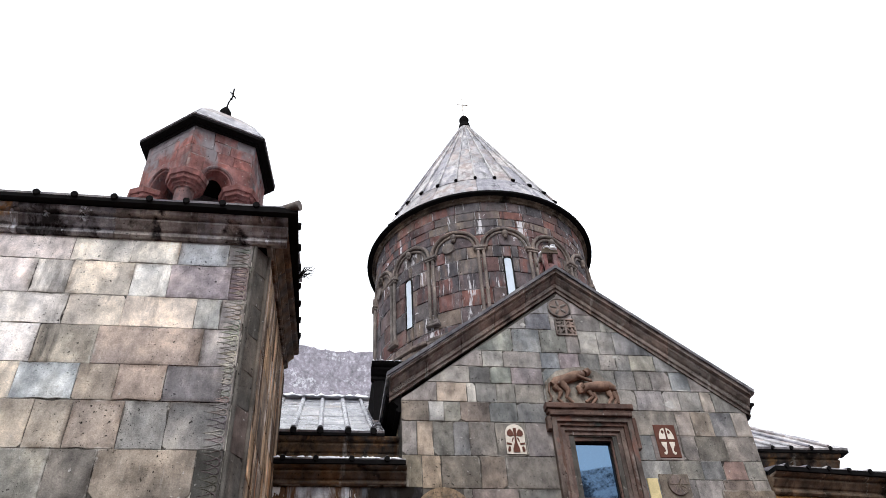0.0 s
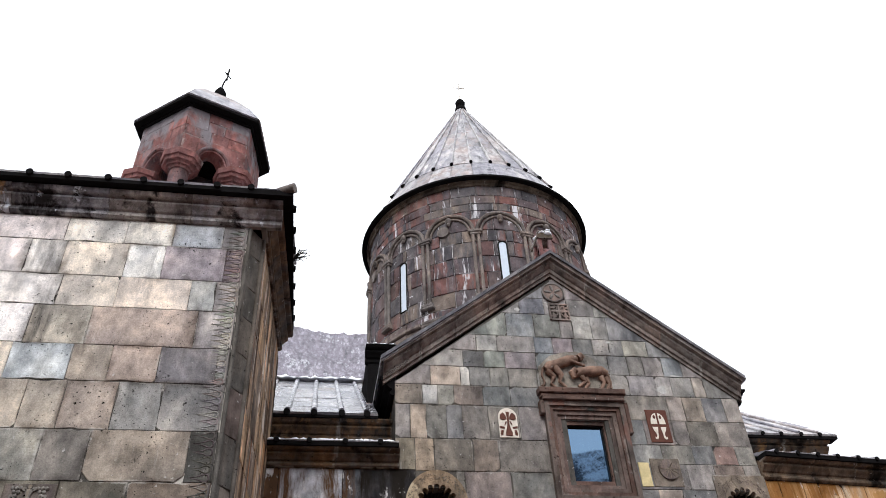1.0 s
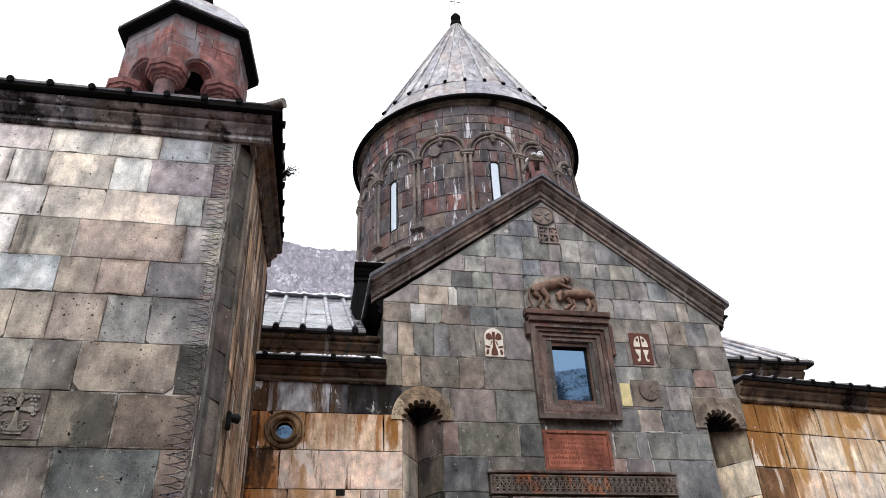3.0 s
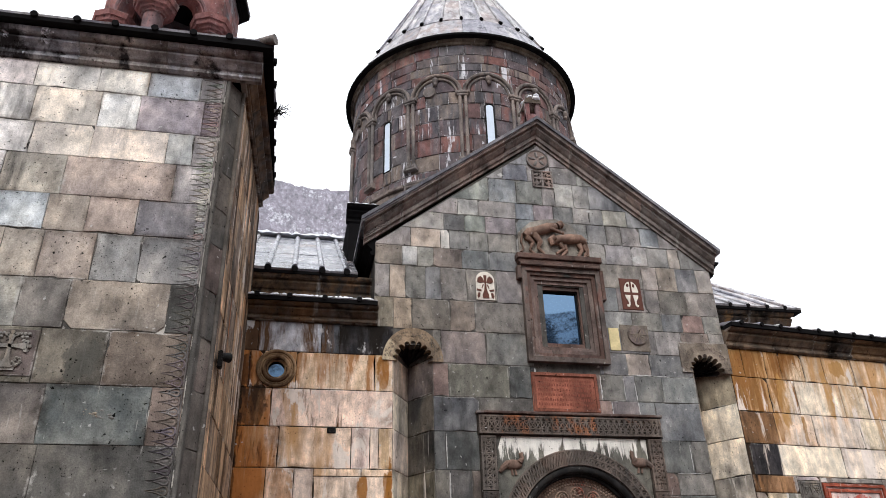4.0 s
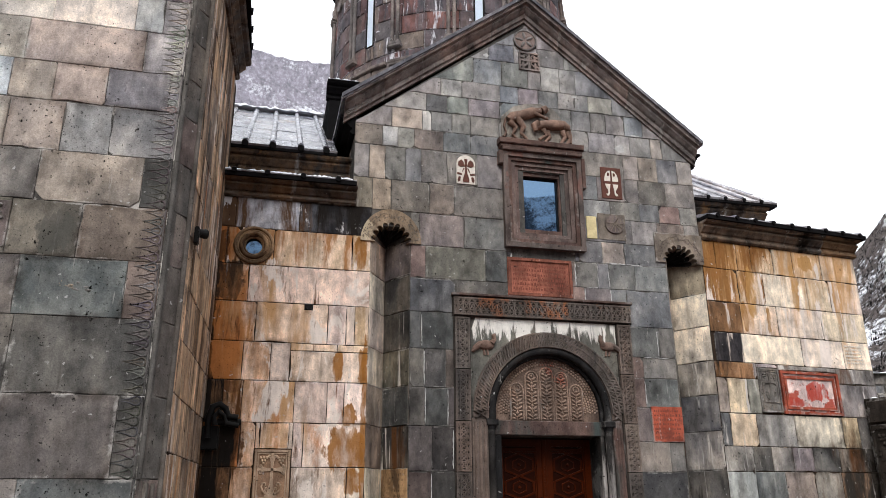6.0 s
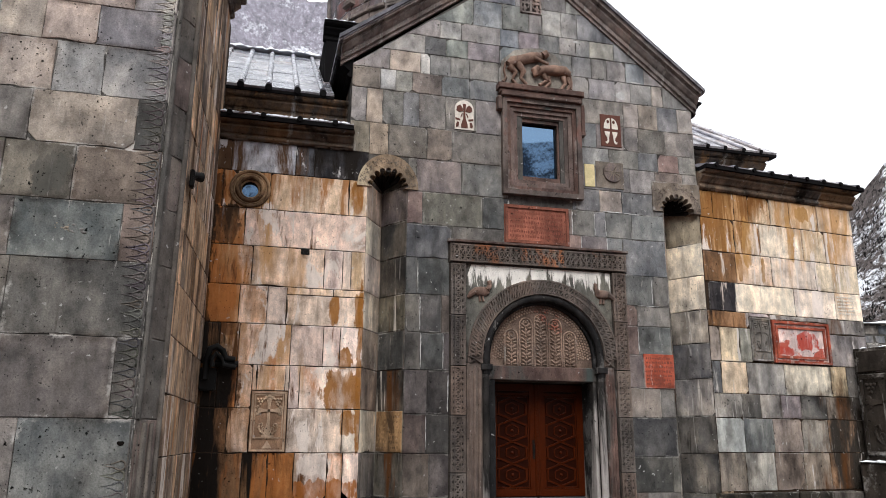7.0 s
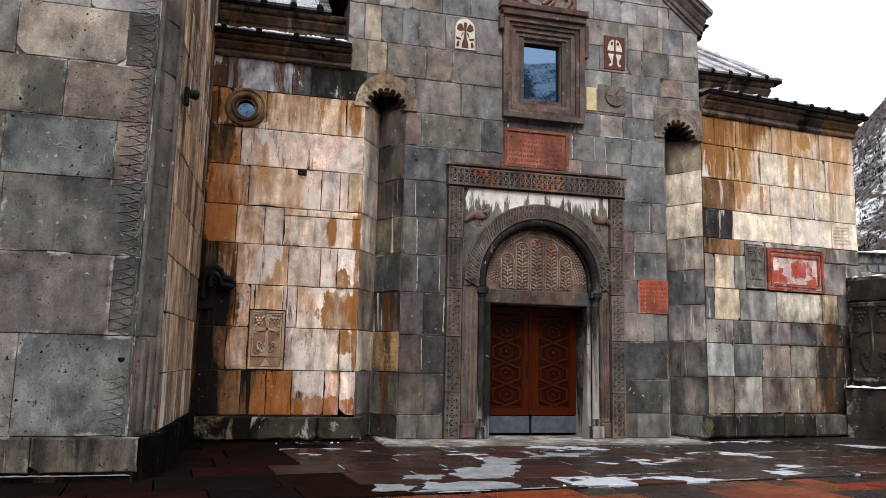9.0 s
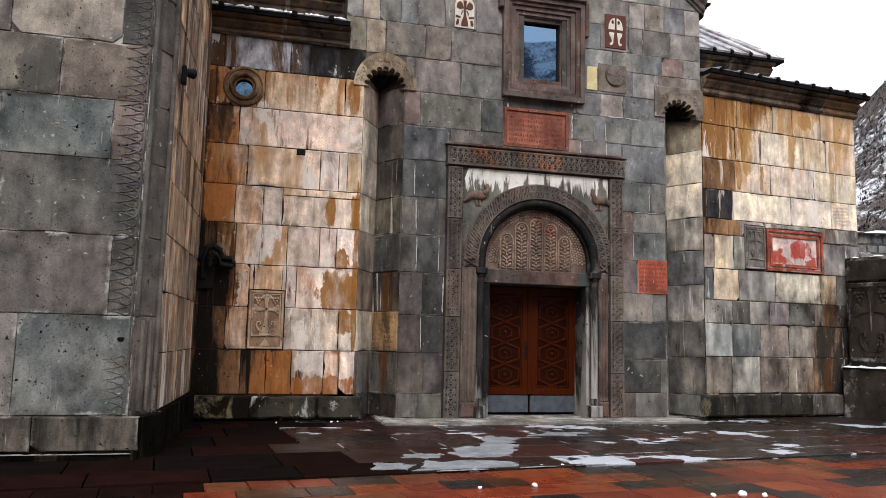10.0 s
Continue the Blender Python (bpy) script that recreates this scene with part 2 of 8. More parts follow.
M_FACADE_PALE = stone("pale_grey_gable_blocks", [(0.225, 0.218, 0.205), (0.20, 0.21, 0.218), (0.25, 0.228, 0.20), (0.228, 0.19, 0.20), (0.185, 0.195, 0.188)], 0.7,
                      stains=[((0.08, 0.078, 0.075), 0.57, 0.70, 4, STREAK), ((0.50, 0.47, 0.44), 0.64, 0.70, 8, DRIP)], chips=0.6)
M_FACADE_WARM = stone("grey_brown_blocks", [(0.35, 0.285, 0.215), (0.41, 0.335, 0.25), (0.27, 0.232, 0.19)], 0.7,
                      stains=[((0.06, 0.055, 0.05), 0.56, 0.70, 4, STREAK), (OCHRE, 0.62, 0.76, 6, STREAK)])
M_MID = stone("weathered_grey_blocks", [(0.255, 0.22, 0.182), (0.20, 0.178, 0.155), (0.28, 0.236, 0.192), (0.19, 0.18, 0.167), (0.195, 0.162, 0.156)], 0.75,
              stains=[((0.085, 0.078, 0.07), 0.55, 0.68, 15, STREAK), ((0.42, 0.30, 0.18), 0.6, 0.72, 9, STREAK)], pits=0.8, chips=0.9)
M_GREY = stone("dark_grey_blocks", [(0.138, 0.120, 0.102), (0.168, 0.140, 0.114), (0.114, 0.108, 0.097), (0.182, 0.153, 0.127), (0.148, 0.120, 0.114)], 0.72,
               stains=[((0.035, 0.032, 0.029), 0.56, 0.70, 22, STREAK), ((0.24, 0.20, 0.16), 0.60, 0.72, 24, STREAK)], pits=0.95)
M_FACET = stone("dark_grey_corner_stone", [(0.118, 0.104, 0.092), (0.10, 0.094, 0.086), (0.135, 0.106, 0.096)], 0.72, stains=[((0.035, 0.032, 0.029), 0.56, 0.68, 23, STREAK)], chips=0, smear=(0.2, 0.18, 0.16))
M_PLINTH = stone("dark_wet_plinth_stone", [(0.082, 0.071, 0.059), (0.10, 0.086, 0.071), (0.07, 0.065, 0.06)], 0.6, gloss=0.03,
                 stains=[((0.022, 0.02, 0.018), 0.50, 0.62, 25, STREAK), ((0.30, 0.25, 0.17), 0.60, 0.66, 27, DRIP)], pits=0.9)
DEEP = (0.27, 0.112, 0.024)
M_WARM = stone("rust_stained_tuff_blocks", None, 0.6, mottle=0.5, pits=0.6, smear=(0.74, 0.68, 0.64), chips=0.7, second=(0.70, 0.57, 0.48), blend=0.68, streaks=0.85,
               stains=[(OCHRE, 0.51, 0.63, 31, STREAK, (-0.10, 0, 0, -0.45)), (RUST, 0.54, 0.64, 37, STREAK, (-0.16, 0, -0.01, -0.72)), (LIME, 0.575, 0.61, 44, BLOT), (BROWN, 0.57, 0.62, 41, DRIP, (-0.06, 0, -0.02, -0.235)), ((0.15, 0.062, 0.026), 0.60, 0.68, 45, (7.0, 1.1), (-0.03, 0, 0, -0.135)),
                       ((0.34, 0.165, 0.07), 0.53, 0.64, 46, (5.0, 0.8), (0, 0, 0.12, -0.62)), (LIME, 0.60, 0.63, 49, (4.5, 1.2)), (DARK, 0.57, 0.66, 47, STREAK, (-0.36, 0, -0.035, -1.76))],
               blots=[(DEEP, -3.47, 1.98, 0.36, 0.33, 3), (DEEP, -3.34, 1.50, 0.13, 0.20, 5), (DEEP, -3.19, 2.4, 0.05, 1.4, 15), (DEEP, -3.62, 3.27, 0.09, 0.27, 8), (DEEP, -3.22, 3.3, 0.08, 0.32, 10), (DEEP, -3.40, 2.52, 0.13, 0.17, 12), (DEEP, -3.3, 5.2, 0.10, 0.3, 13),
                      ((0.30, 0.105, 0.026), -3.9, 0.49, 0.85, 0.16, 14), (BROWN, -5.15, 0.72, 0.50, 0.30, 16), (BROWN, -5.25, 2.0, 0.24, 0.38, 18), (DARK, -5.58, 1.6, 0.26, 1.5, 20), (DARK, -5.66, 3.9, 0.10, 1.5, 21), ((0.035, 0.022, 0.014), -5.42, 4.62, 0.20, 0.34, 22),
                      (BROWN, -5.2, 2.92, 0.16, 0.10, 24), (LIME, -3.86, 0.86, 0.26, 0.17, 26), (BROWN, -5.55, 5.2, 0.10, 0.28, 28)])
M_WET_TOP = stone("wet_grey_top_course", None, 0.55, second=(0.30, 0.26, 0.23), mottle=1.0,
                  stains=[((0.10, 0.055, 0.03), 0.54, 0.62, 42, STREAK, (-0.08, 0, 0, -0.36)), ((0.62, 0.60, 0.60), 0.59, 0.62, 43, (2.4, 1.0)), (DARK, 0.55, 0.64, 48, STREAK, (0.03, 0, 0.1, -0.45))])
M_EAST = stone("ochre_stained_tuff_blocks", None, 0.66, mottle=0.5, pits=0.55, smear=(0.74, 0.68, 0.6), second=(0.70, 0.59, 0.47), blend=0.6, streaks=0.8,
               stains=[(OCHRE, 0.51, 0.62, 61, STREAK, (0, 0, 0.05, -0.24)), ((0.22, 0.095, 0.028), 0.565, 0.64, 67, STREAK, (-0.03, 0, 0.06, -0.17)), ((0.25, 0.115, 0.036), 0.555, 0.61, 62, (6.5, 0.35), (-0.05, 0, 0.07, -0.115)), ((0.34, 0.18, 0.07), 0.585, 0.64, 63, (4.5, 0.5), (-0.03, 0, 0.06, -0.19)), (LIME, 0.575, 0.60, 64, DRIP)],
               blots=[((0.25, 0.12, 0.04), 3.66, 5.06, 0.13, 0.27, 3), ((0.42, 0.23, 0.08), 4.25, 5.0, 0.12, 0.5, 5), ((0.42, 0.23, 0.08), 5.35, 5.2, 0.09, 0.5, 7), ((0.30, 0.15, 0.05), 4.05, 4.5, 0.07, 0.3, 9), ((0.34, 0.18, 0.06), 4.6, 4.45, 0.05, 0.3, 11), ((0.40, 0.22, 0.08), 5.75, 5.72, 0.2, 0.16, 13)])
M_EAST_LOW = stone("wet_lower_blocks", None, 0.55, mottle=1.0, streaks=0.9, second=(0.21, 0.185, 0.16),
                   stains=[((0.04, 0.034, 0.028), 0.56, 0.66, 71, (1.9, 0.6), (0.05, 0, -0.03, -0.19)), (BROWN, 0.60, 0.70, 73, STREAK), ((0.52, 0.48, 0.44), 0.60, 0.64, 77, DRIP),
                           (DARK, 0.58, 0.67, 72, BLOT, (0.16, 0, -0.09, -0.80))])
M_EAST_DARK = stone("dark_grey_wall_block", [(0.125, 0.112, 0.098), (0.165, 0.145, 0.124)], 0.6, stains=[(DARK, 0.56, 0.68, 68, STREAK), ((0.42, 0.39, 0.36), 0.63, 0.67, 69, DRIP)])
M_STAINED = stone("dark_brown_stained_block", None, 0.6, stains=[((0.55, 0.47, 0.40), 0.565, 0.60, 79, DRIP), (DARK, 0.53, 0.62, 80, STREAK)], streaks=1.0)
M_SOAKED = stone("soaked_rusty_block", None, 0.6, second=(0.40, 0.24, 0.13), streaks=1.0, stains=[((0.33, 0.12, 0.034), 0.52, 0.62, 83, (3.0, 0.5)), (LIME, 0.63, 0.66, 84, DRIP), (DARK, 0.51, 0.63, 85, (2.6, 0.35), (-0.36, 0, -0.02, -1.80)), (DARK, 0.55, 0.63, 86, (3.4, 0.4))])
# wet footing stone blackened by the shade painted into it
M_FOOT = stone("shade_black_wet_footing", [(0.008, 0.0068, 0.0058)], 0.7, stains=[((0.05, 0.035, 0.022), 0.58, 0.68, 26, DRIP)], chips=0, flecks=0, gloss=0.0)
M_SLUSH = plain("grey_slush", (0.20, 0.19, 0.175), 0.6)
M_SLUSH_PALE = plain("pale_slush", (0.23, 0.235, 0.25), 0.45, vary=0.85, scale=4.0)
M_BASE = stone("wet_mossy_base_stone", [(0.040, 0.036, 0.029), (0.058, 0.049, 0.035), (0.030, 0.028, 0.025)], 0.55, gloss=0.02,
               stains=[(DARK, 0.50, 0.58, 75, BLOT, (-0.10, 0, 0, -0.40)), ((0.20, 0.16, 0.09), 0.58, 0.64, 76, BLOT), ((0.36, 0.345, 0.31), 0.565, 0.62, 78, (2.6, 1.6))])
M_NICHE = stone("niche_blocks", [(0.085, 0.080, 0.070), (0.15, 0.112, 0.075), (0.07, 0.07, 0.068)], 0.65, stains=[(DARK, 0.57, 0.68, 81, STREAK), ((0.34, 0.30, 0.26), 0.64, 0.68, 82, DRIP)])
M_NICHE_LAID = stone("laid_niche_blocks", None, 0.65, mottle=1.0, streaks=0.9, second=(0.30, 0.24, 0.17),
                     stains=[(DARK, 0.58, 0.68, 81, DRIP), ((0.52, 0.47, 0.41), 0.61, 0.65, 82, (5.0, 0.4)), (BROWN, 0.60, 0.68, 86, STREAK)])
M_DRUM = stone("red_brown_drum_blocks", [(0.125, 0.100, 0.106), (0.170, 0.088, 0.082), (0.100, 0.094, 0.102), (0.140, 0.106, 0.100), (0.078, 0.074, 0.084), (0.19, 0.155, 0.135), (0.135, 0.082, 0.080),
                                         (0.188, 0.096, 0.086), (0.118, 0.108, 0.112), (0.125, 0.098, 0.105), (0.10, 0.095, 0.105)], 0.75, mottle=0.5, streaks=0.35,
               stains=[((0.58, 0.57, 0.60), 0.615, 0.645, 91, DRIP), ((0.62, 0.61, 0.65), 0.64, 0.67, 93, (3.0, 3.0)), ((0.045, 0.04, 0.043), 0.60, 0.70, 92, STREAK)], chips=0.55, smear=(0.62, 0.61, 0.64), flecks=0.8)
M_BELFRY = stone("red_tuff_blocks", [(0.235, 0.105, 0.098), (0.265, 0.115, 0.105), (0.21, 0.108, 0.106), (0.19, 0.13, 0.135)], 0.75, second=(0.3, 0.26, 0.26),
                 stains=[((0.215, 0.195, 0.21), 0.50, 0.60, 95, BLOT, (0, 0, 0.16, -2.08)), ((0.06, 0.04, 0.04), 0.58, 0.7, 96, STREAK), ((0.5, 0.48, 0.48), 0.64, 0.67, 97, DRIP)])
M_ARCADE = stone("worn_arcade_stone", [(0.185, 0.158, 0.146), (0.20, 0.165, 0.148), (0.165, 0.148, 0.142)], 0.75, stains=[((0.05, 0.045, 0.042), 0.58, 0.68, 98, BLOT)], chips=0)
M_CORNICE = stone("dark_moulded_stone", [(0.118, 0.094, 0.074), (0.14, 0.10, 0.072), (0.092, 0.082, 0.074), (0.16, 0.10, 0.058)], 0.65,
                  stains=[(DARK, 0.53, 0.64, 101, (1.7, 0.8)), ((0.26, 0.15, 0.07), 0.61, 0.68, 103, STREAK)])
M_CORNICE_L = stone("streaked_moulded_stone", [(0.36, 0.345, 0.36), (0.27, 0.265, 0.29), (0.32, 0.29, 0.28)], 0.6, streaks=1.0, mottle=1.0,
                    stains=[((0.37, 0.21, 0.10), 0.58, 0.66, 107, (2.8, 0.4)), ((0.030, 0.027, 0.028), 0.51, 0.62, 105, (3.2, 0.6)), ((0.66, 0.68, 0.74), 0.60, 0.64, 106, (5.0, 0.9))])
M_GABLE = stone("brown_gable_moulding", [(0.205, 0.178, 0.165), (0.215, 0.165, 0.148), (0.185, 0.172, 0.165)], 0.7, stains=[((0.33, 0.31, 0.29), 0.65, 0.70, 111, DRIP), ((0.04, 0.035, 0.032), 0.56, 0.66, 112, BLOT)])
M_ROOF = stone("wet_stone_roof_slabs", [(0.30, 0.295, 0.335), (0.42, 0.41, 0.425), (0.22, 0.215, 0.25), (0.46, 0.445, 0.45), (0.30, 0.255, 0.25), (0.36, 0.355, 0.38)], 0.42, gloss=0.12,
               stains=[((0.11, 0.11, 0.12), 0.55, 0.68, 121, (3.5, 0.5)), ((0.62, 0.63, 0.66), 0.68, 0.74, 123, (3.5, 0.6))], mottle=0.35, flecks=0.15, pits=0.3, chips=0)
M_ROOF_WET = stone("wet_reflecting_roof_slabs", [(0.16, 0.165, 0.20), (0.26, 0.265, 0.30), (0.12, 0.12, 0.145), (0.30, 0.30, 0.32), (0.19, 0.16, 0.155)], 0.30, gloss=0.5,
                   stains=[((0.07, 0.07, 0.08), 0.55, 0.66, 124, BLOT), ((0.70, 0.71, 0.74), 0.62, 0.66, 125, (2.2, 1.2))], mottle=0.6, flecks=0, pits=0.2, chips=0)
M_EAVE_STONE = stone("blue_grey_eave_slabs", [(0.15, 0.15, 0.165), (0.12, 0.12, 0.135)], 0.5, stains=[(DARK, 0.55, 0.66, 126, BLOT)], chips=0)
# wet roof edges; also stands for deep shade on the cross arm eaves
M_TILE_EDGE = plain("dark_wet_edge_and_shade", (0.010, 0.0095, 0.010), 0.85, gloss=0.005)
M_PORTAL = stone("carved_portal_stone", [(0.126, 0.102, 0.088), (0.115, 0.098, 0.087), (0.130, 0.098, 0.082)], 0.65, stains=[((0.045, 0.042, 0.042), 0.54, 0.68, 131, STREAK), ((0.32, 0.11, 0.04), 0.53, 0.62, 132, BLOT, (0, 0, 0.22, -1.0))], chips=0)
# darkened carved stone: the occlusion between raised straps is put into its colour
M_SUNK_SHADE = stone("sunk_ground_shade", [(0.040, 0.034, 0.030)], 0.8, chips=0, flecks=0)
M_WINDOW_STONE = stone("brown_window_moulding", [(0.122, 0.096, 0.086), (0.130, 0.090, 0.080), (0.112, 0.094, 0.086)], 0.65, stains=[((0.18, 0.090, 0.072), 0.57, 0.66, 134, BLOT), ((0.36, 0.33, 0.31), 0.635, 0.67, 137, DRIP), ((0.05, 0.045, 0.042), 0.57, 0.68, 136, STREAK)], chips=0)
M_PORTAL_RED = stone("red_brown_dressed_stone", [(0.112, 0.070, 0.059), (0.10, 0.068, 0.059)], 0.65, stains=[((0.055, 0.066, 0.062), 0.52, 0.66, 133, STREAK)], chips=0.3)
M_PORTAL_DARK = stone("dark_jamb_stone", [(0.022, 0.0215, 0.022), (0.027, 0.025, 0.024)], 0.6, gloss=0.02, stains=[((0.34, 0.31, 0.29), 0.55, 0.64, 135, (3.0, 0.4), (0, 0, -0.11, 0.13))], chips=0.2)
M_HEAD = stone("pecked_brown_stone", [(0.20, 0.15, 0.105)], 0.7, stains=[((0.52, 0.43, 0.30), 0.53, 0.60, 137, BLOT, (-0.5, 0, 0, -1.45)), ((0.05, 0.042, 0.035), 0.56, 0.66, 138, BLOT)], chips=0, pits=0.95)
M_RING = stone("brown_ring_stone", [(0.26, 0.17, 0.10)], 0.6, stains=[((0.07, 0.04, 0.022), 0.50, 0.62, 139, BLOT)], chips=0)
M_RELIEF = stone("carved_brown_tuff", [(0.185, 0.122, 0.096), (0.195, 0.128, 0.10)], 0.7, stains=[((0.09, 0.072, 0.064), 0.56, 0.70, 141, STREAK)], chips=0)
M_PLAQUE = stone("worn_brick_red_slab", [(0.235, 0.088, 0.06)], 0.65, stains=[((0.12, 0.055, 0.042), 0.54, 0.68, 143, BLOT), ((0.42, 0.33, 0.28), 0.64, 0.69, 145, DRIP)], chips=0)
M_RED = stone("painted_red_slab", [(0.34, 0.078, 0.045), (0.31, 0.08, 0.05)], 0.65, stains=[((0.15, 0.05, 0.038), 0.54, 0.68, 143, BLOT), ((0.5, 0.40, 0.35), 0.67, 0.71, 145, DRIP)])
M_LIME_FILM = plain("thin_lime_film", (0.46, 0.45, 0.44), 0.85, vary=0.6, scale=24.0)
M_WHITE = plain("white_lime_paint", (0.66, 0.61, 0.54), 0.75)
M_SNOW = plain("old_snow", (0.82, 0.84, 0.88), 0.6, vary=0.15)
M_YELLOW = plain("pale_yellow_stone", (0.62, 0.52, 0.29), 0.7)
M_BLACK = plain("black_iron", (0.012, 0.0115, 0.011), 0.5)
M_MORTAR = stone("lime_mortar", [(0.085, 0.08, 0.074)], 0.9, stains=[((0.50, 0.47, 0.43), 0.57, 0.62, 151, (2.2, 2.2))], chips=0)
M_MORTAR_WARM = stone("wet_mortar", [(0.035, 0.024, 0.017)], 0.9, stains=[((0.38, 0.28, 0.19), 0.6, 0.66, 153, (2.2, 2.2))], chips=0)
M_MORTAR_DRUM = stone("white_mortar", [(0.16, 0.145, 0.14)], 0.9, stains=[((0.72, 0.71, 0.74), 0.40, 0.50, 155, (2.0, 2.0))], chips=0)


# ---- mesh helpers ----
def link(name, bm, mat, parent=None, label="", smooth=False):
    me = bpy.data.meshes.new(name)
    bmesh.ops.recalc_face_normals(bm, faces=bm.faces)
    bm.to_mesh(me)
    bm.free()
    me.materials.append(mat)
    if smooth:
        for p in me.polygons:
            p.use_smooth = True
        me.set_sharp_from_angle(angle=radians(40))
    ob = new(name, me)
    ob.parent = parent
    if label:
        ob["label"] = label
    return ob


def part(name, bm, mat, parent, label="", smooth=False):
    return link(name, bm, mat, parent, label, smooth)


def thing(name, label, category, group="", kind=""):
    return tagged(new(name), label, category, group, kind)


def box(bm, x0, x1, y0, y1, z0, z1, bevel=0.0):
    vs = [bm.verts.new((x, y, z)) for x in (x0, x1) for y in (y0, y1) for z in (z0, z1)]
    fs = [bm.faces.new([vs[i] for i in q]) for q in ((0, 1, 3, 2), (4, 6, 7, 5), (0, 4, 5, 1), (2, 3, 7, 6), (0, 2, 6, 4), (1, 5, 7, 3))]
    if bevel:
        bmesh.ops.bevel(bm, geom=list({e for f in fs for e in f.edges}), offset=bevel, segments=2, affect="EDGES")
    return vs


def prism(bm, ring, along):
    """A closed prism over a ring of points, pushed along a vector."""
    a = [bm.verts.new(p) for p in ring]
    b = [bm.verts.new(Vector(p) + Vector(along)) for p in ring]
    n = len(ring)
    bm.faces.new(a)
    bm.faces.new(b[::-1])
    for i in range(n):
        bm.faces.new((a[i], b[i], b[(i + 1) % n], a[(i + 1) % n]))


def tube(bm, p0, p1, r0, r1=None, seg=12):
    p0, p1, r1 = Vector(p0), Vector(p1), r0 if r1 is None else r1
    q = (p1 - p0).to_track_quat("Z", "Y").to_matrix()
    rings = [[bm.verts.new(p + q @ Vector((r * math.cos(a), r * math.sin(a), 0))) for a in (2 * math.pi * i / seg for i in range(seg))] for p, r in ((p0, r0), (p1, r1))]
    for i in range(seg):
        j = (i + 1) % seg
        bm.faces.new((rings[0][i], rings[0][j], rings[1][j], rings[1][i]))
    bm.faces.new(rings[0][::-1])
    bm.faces.new(rings[1])


def tube_path(bm, points, r, seg=8, closed=False):
    pts = [Vector(p) for p in points]
    n = len(pts)
    rings = []
    for i, p in enumerate(pts):
        a = pts[(i - 1) % n] if closed or i else p
        b = pts[(i + 1) % n] if closed or i < n - 1 else p
        q = (b - a).to_track_quat("Z", "Y").to_matrix()
        rr = r[i] if isinstance(r, (list, tuple)) else r
        rings.append([bm.verts.new(p + q @ Vector((rr * math.cos(t), rr * math.sin(t), 0))) for t in (2 * math.pi * k / seg for k in range(seg))])
    for i in range(n if closed else n - 1):
        A, B = rings[i], rings[(i + 1) % n]
        shift = min(range(seg), key=lambda s: (A[0].co - B[s].co).length)
        for k in range(seg):
            bm.faces.new((A[k], A[(k + 1) % seg], B[(k + 1 + shift) % seg], B[(k + shift) % seg]))
    if not closed:
        bm.faces.new(rings[0][::-1])
        bm.faces.new(rings[-1])


def lathe(bm, centre, profile, seg=48, start=0.0, sweep=2 * math.pi):
    """Turns a profile of (radius, height) about the upright axis at centre; angle 0 points to -y and grows towards +x."""
    cx, cy = centre
    full = sweep > 6.28
    n = seg if full else seg + 1
    rings = [[bm.verts.new((cx + r * math.sin(a), cy - r * math.cos(a), z)) for r, z in profile] for a in (start + sweep * i / seg for i in range(n))]
    for i in range(seg):
        A, B = rings[i], rings[(i + 1) % n]
        for k in range(len(profile) - 1):
            bm.faces.new((A[k], B[k], B[k + 1], A[k + 1]))


def moulding(bm, p0, p1, out, up, profile):
    """A straight moulding from p0 to p1; the profile gives (out, up) steps, closed by its back."""
    prism(bm, [Vector(p0) + Vector(out) * a + Vector(up) * b for a, b in profile], Vector(p1) - Vector(p0))


def ball(bm, centre, r, squash=(1, 1, 1), seg=10):
    res = bmesh.ops.create_uvsphere(bm, u_segments=seg, v_segments=max(6, seg * 2 // 3), radius=r)
    bmesh.ops.transform(bm, matrix=Matrix.Translation(centre) @ Matrix.Diagonal((*squash, 1)), verts=res["verts"])


class Face:
    """An upright wall face: a runs along u, z up, d out of the wall."""

    def __init__(self, origin, turn=0.0):
        self.o, c, s = Vector((*origin, 0)), math.cos(turn), math.sin(turn)
        self.u, self.n = Vector((c, s, 0)), Vector((s, -c, 0))

    def at(self, a, z, d=0.0):
        return self.o + self.u * a + self.n * d + Vector((0, 0, z))


def clip(poly, a, b, c):
    """The part of a polygon with a*x + b*z <= c."""
    out = []
    for i, p in enumerate(poly):
        q = poly[(i + 1) % len(poly)]
        fp, fq = a * p[0] + b * p[1] - c, a * q[0] + b * q[1] - c
        if fp <= 0:
            out.append(p)
        if (fp < 0 < fq) or (fq < 0 < fp):
            t = fp / (fp - fq)
            out.append((p[0] + t * (q[0] - p[0]), p[1] + t * (q[1] - p[1])))
    return out


def cut_rects(rect, holes):
    rects = [rect]
    for h in holes:
        kept = []
        for x0, x1, z0, z1 in rects:
            a0, a1, b0, b1 = max(x0, h[0]), min(x1, h[1]), max(z0, h[2]), min(z1, h[3])
            if a0 >= a1 or b0 >= b1:
                kept.append((x0, x1, z0, z1))
                continue
            kept += [r for r in ((x0, a0, z0, z1), (a1, x1, z0, z1), (a0, a1, z0, b0), (a0, a1, b1, z1)) if r[1] - r[0] > 0.03 and r[3] - r[2] > 0.03]
        rects = kept
    return rects


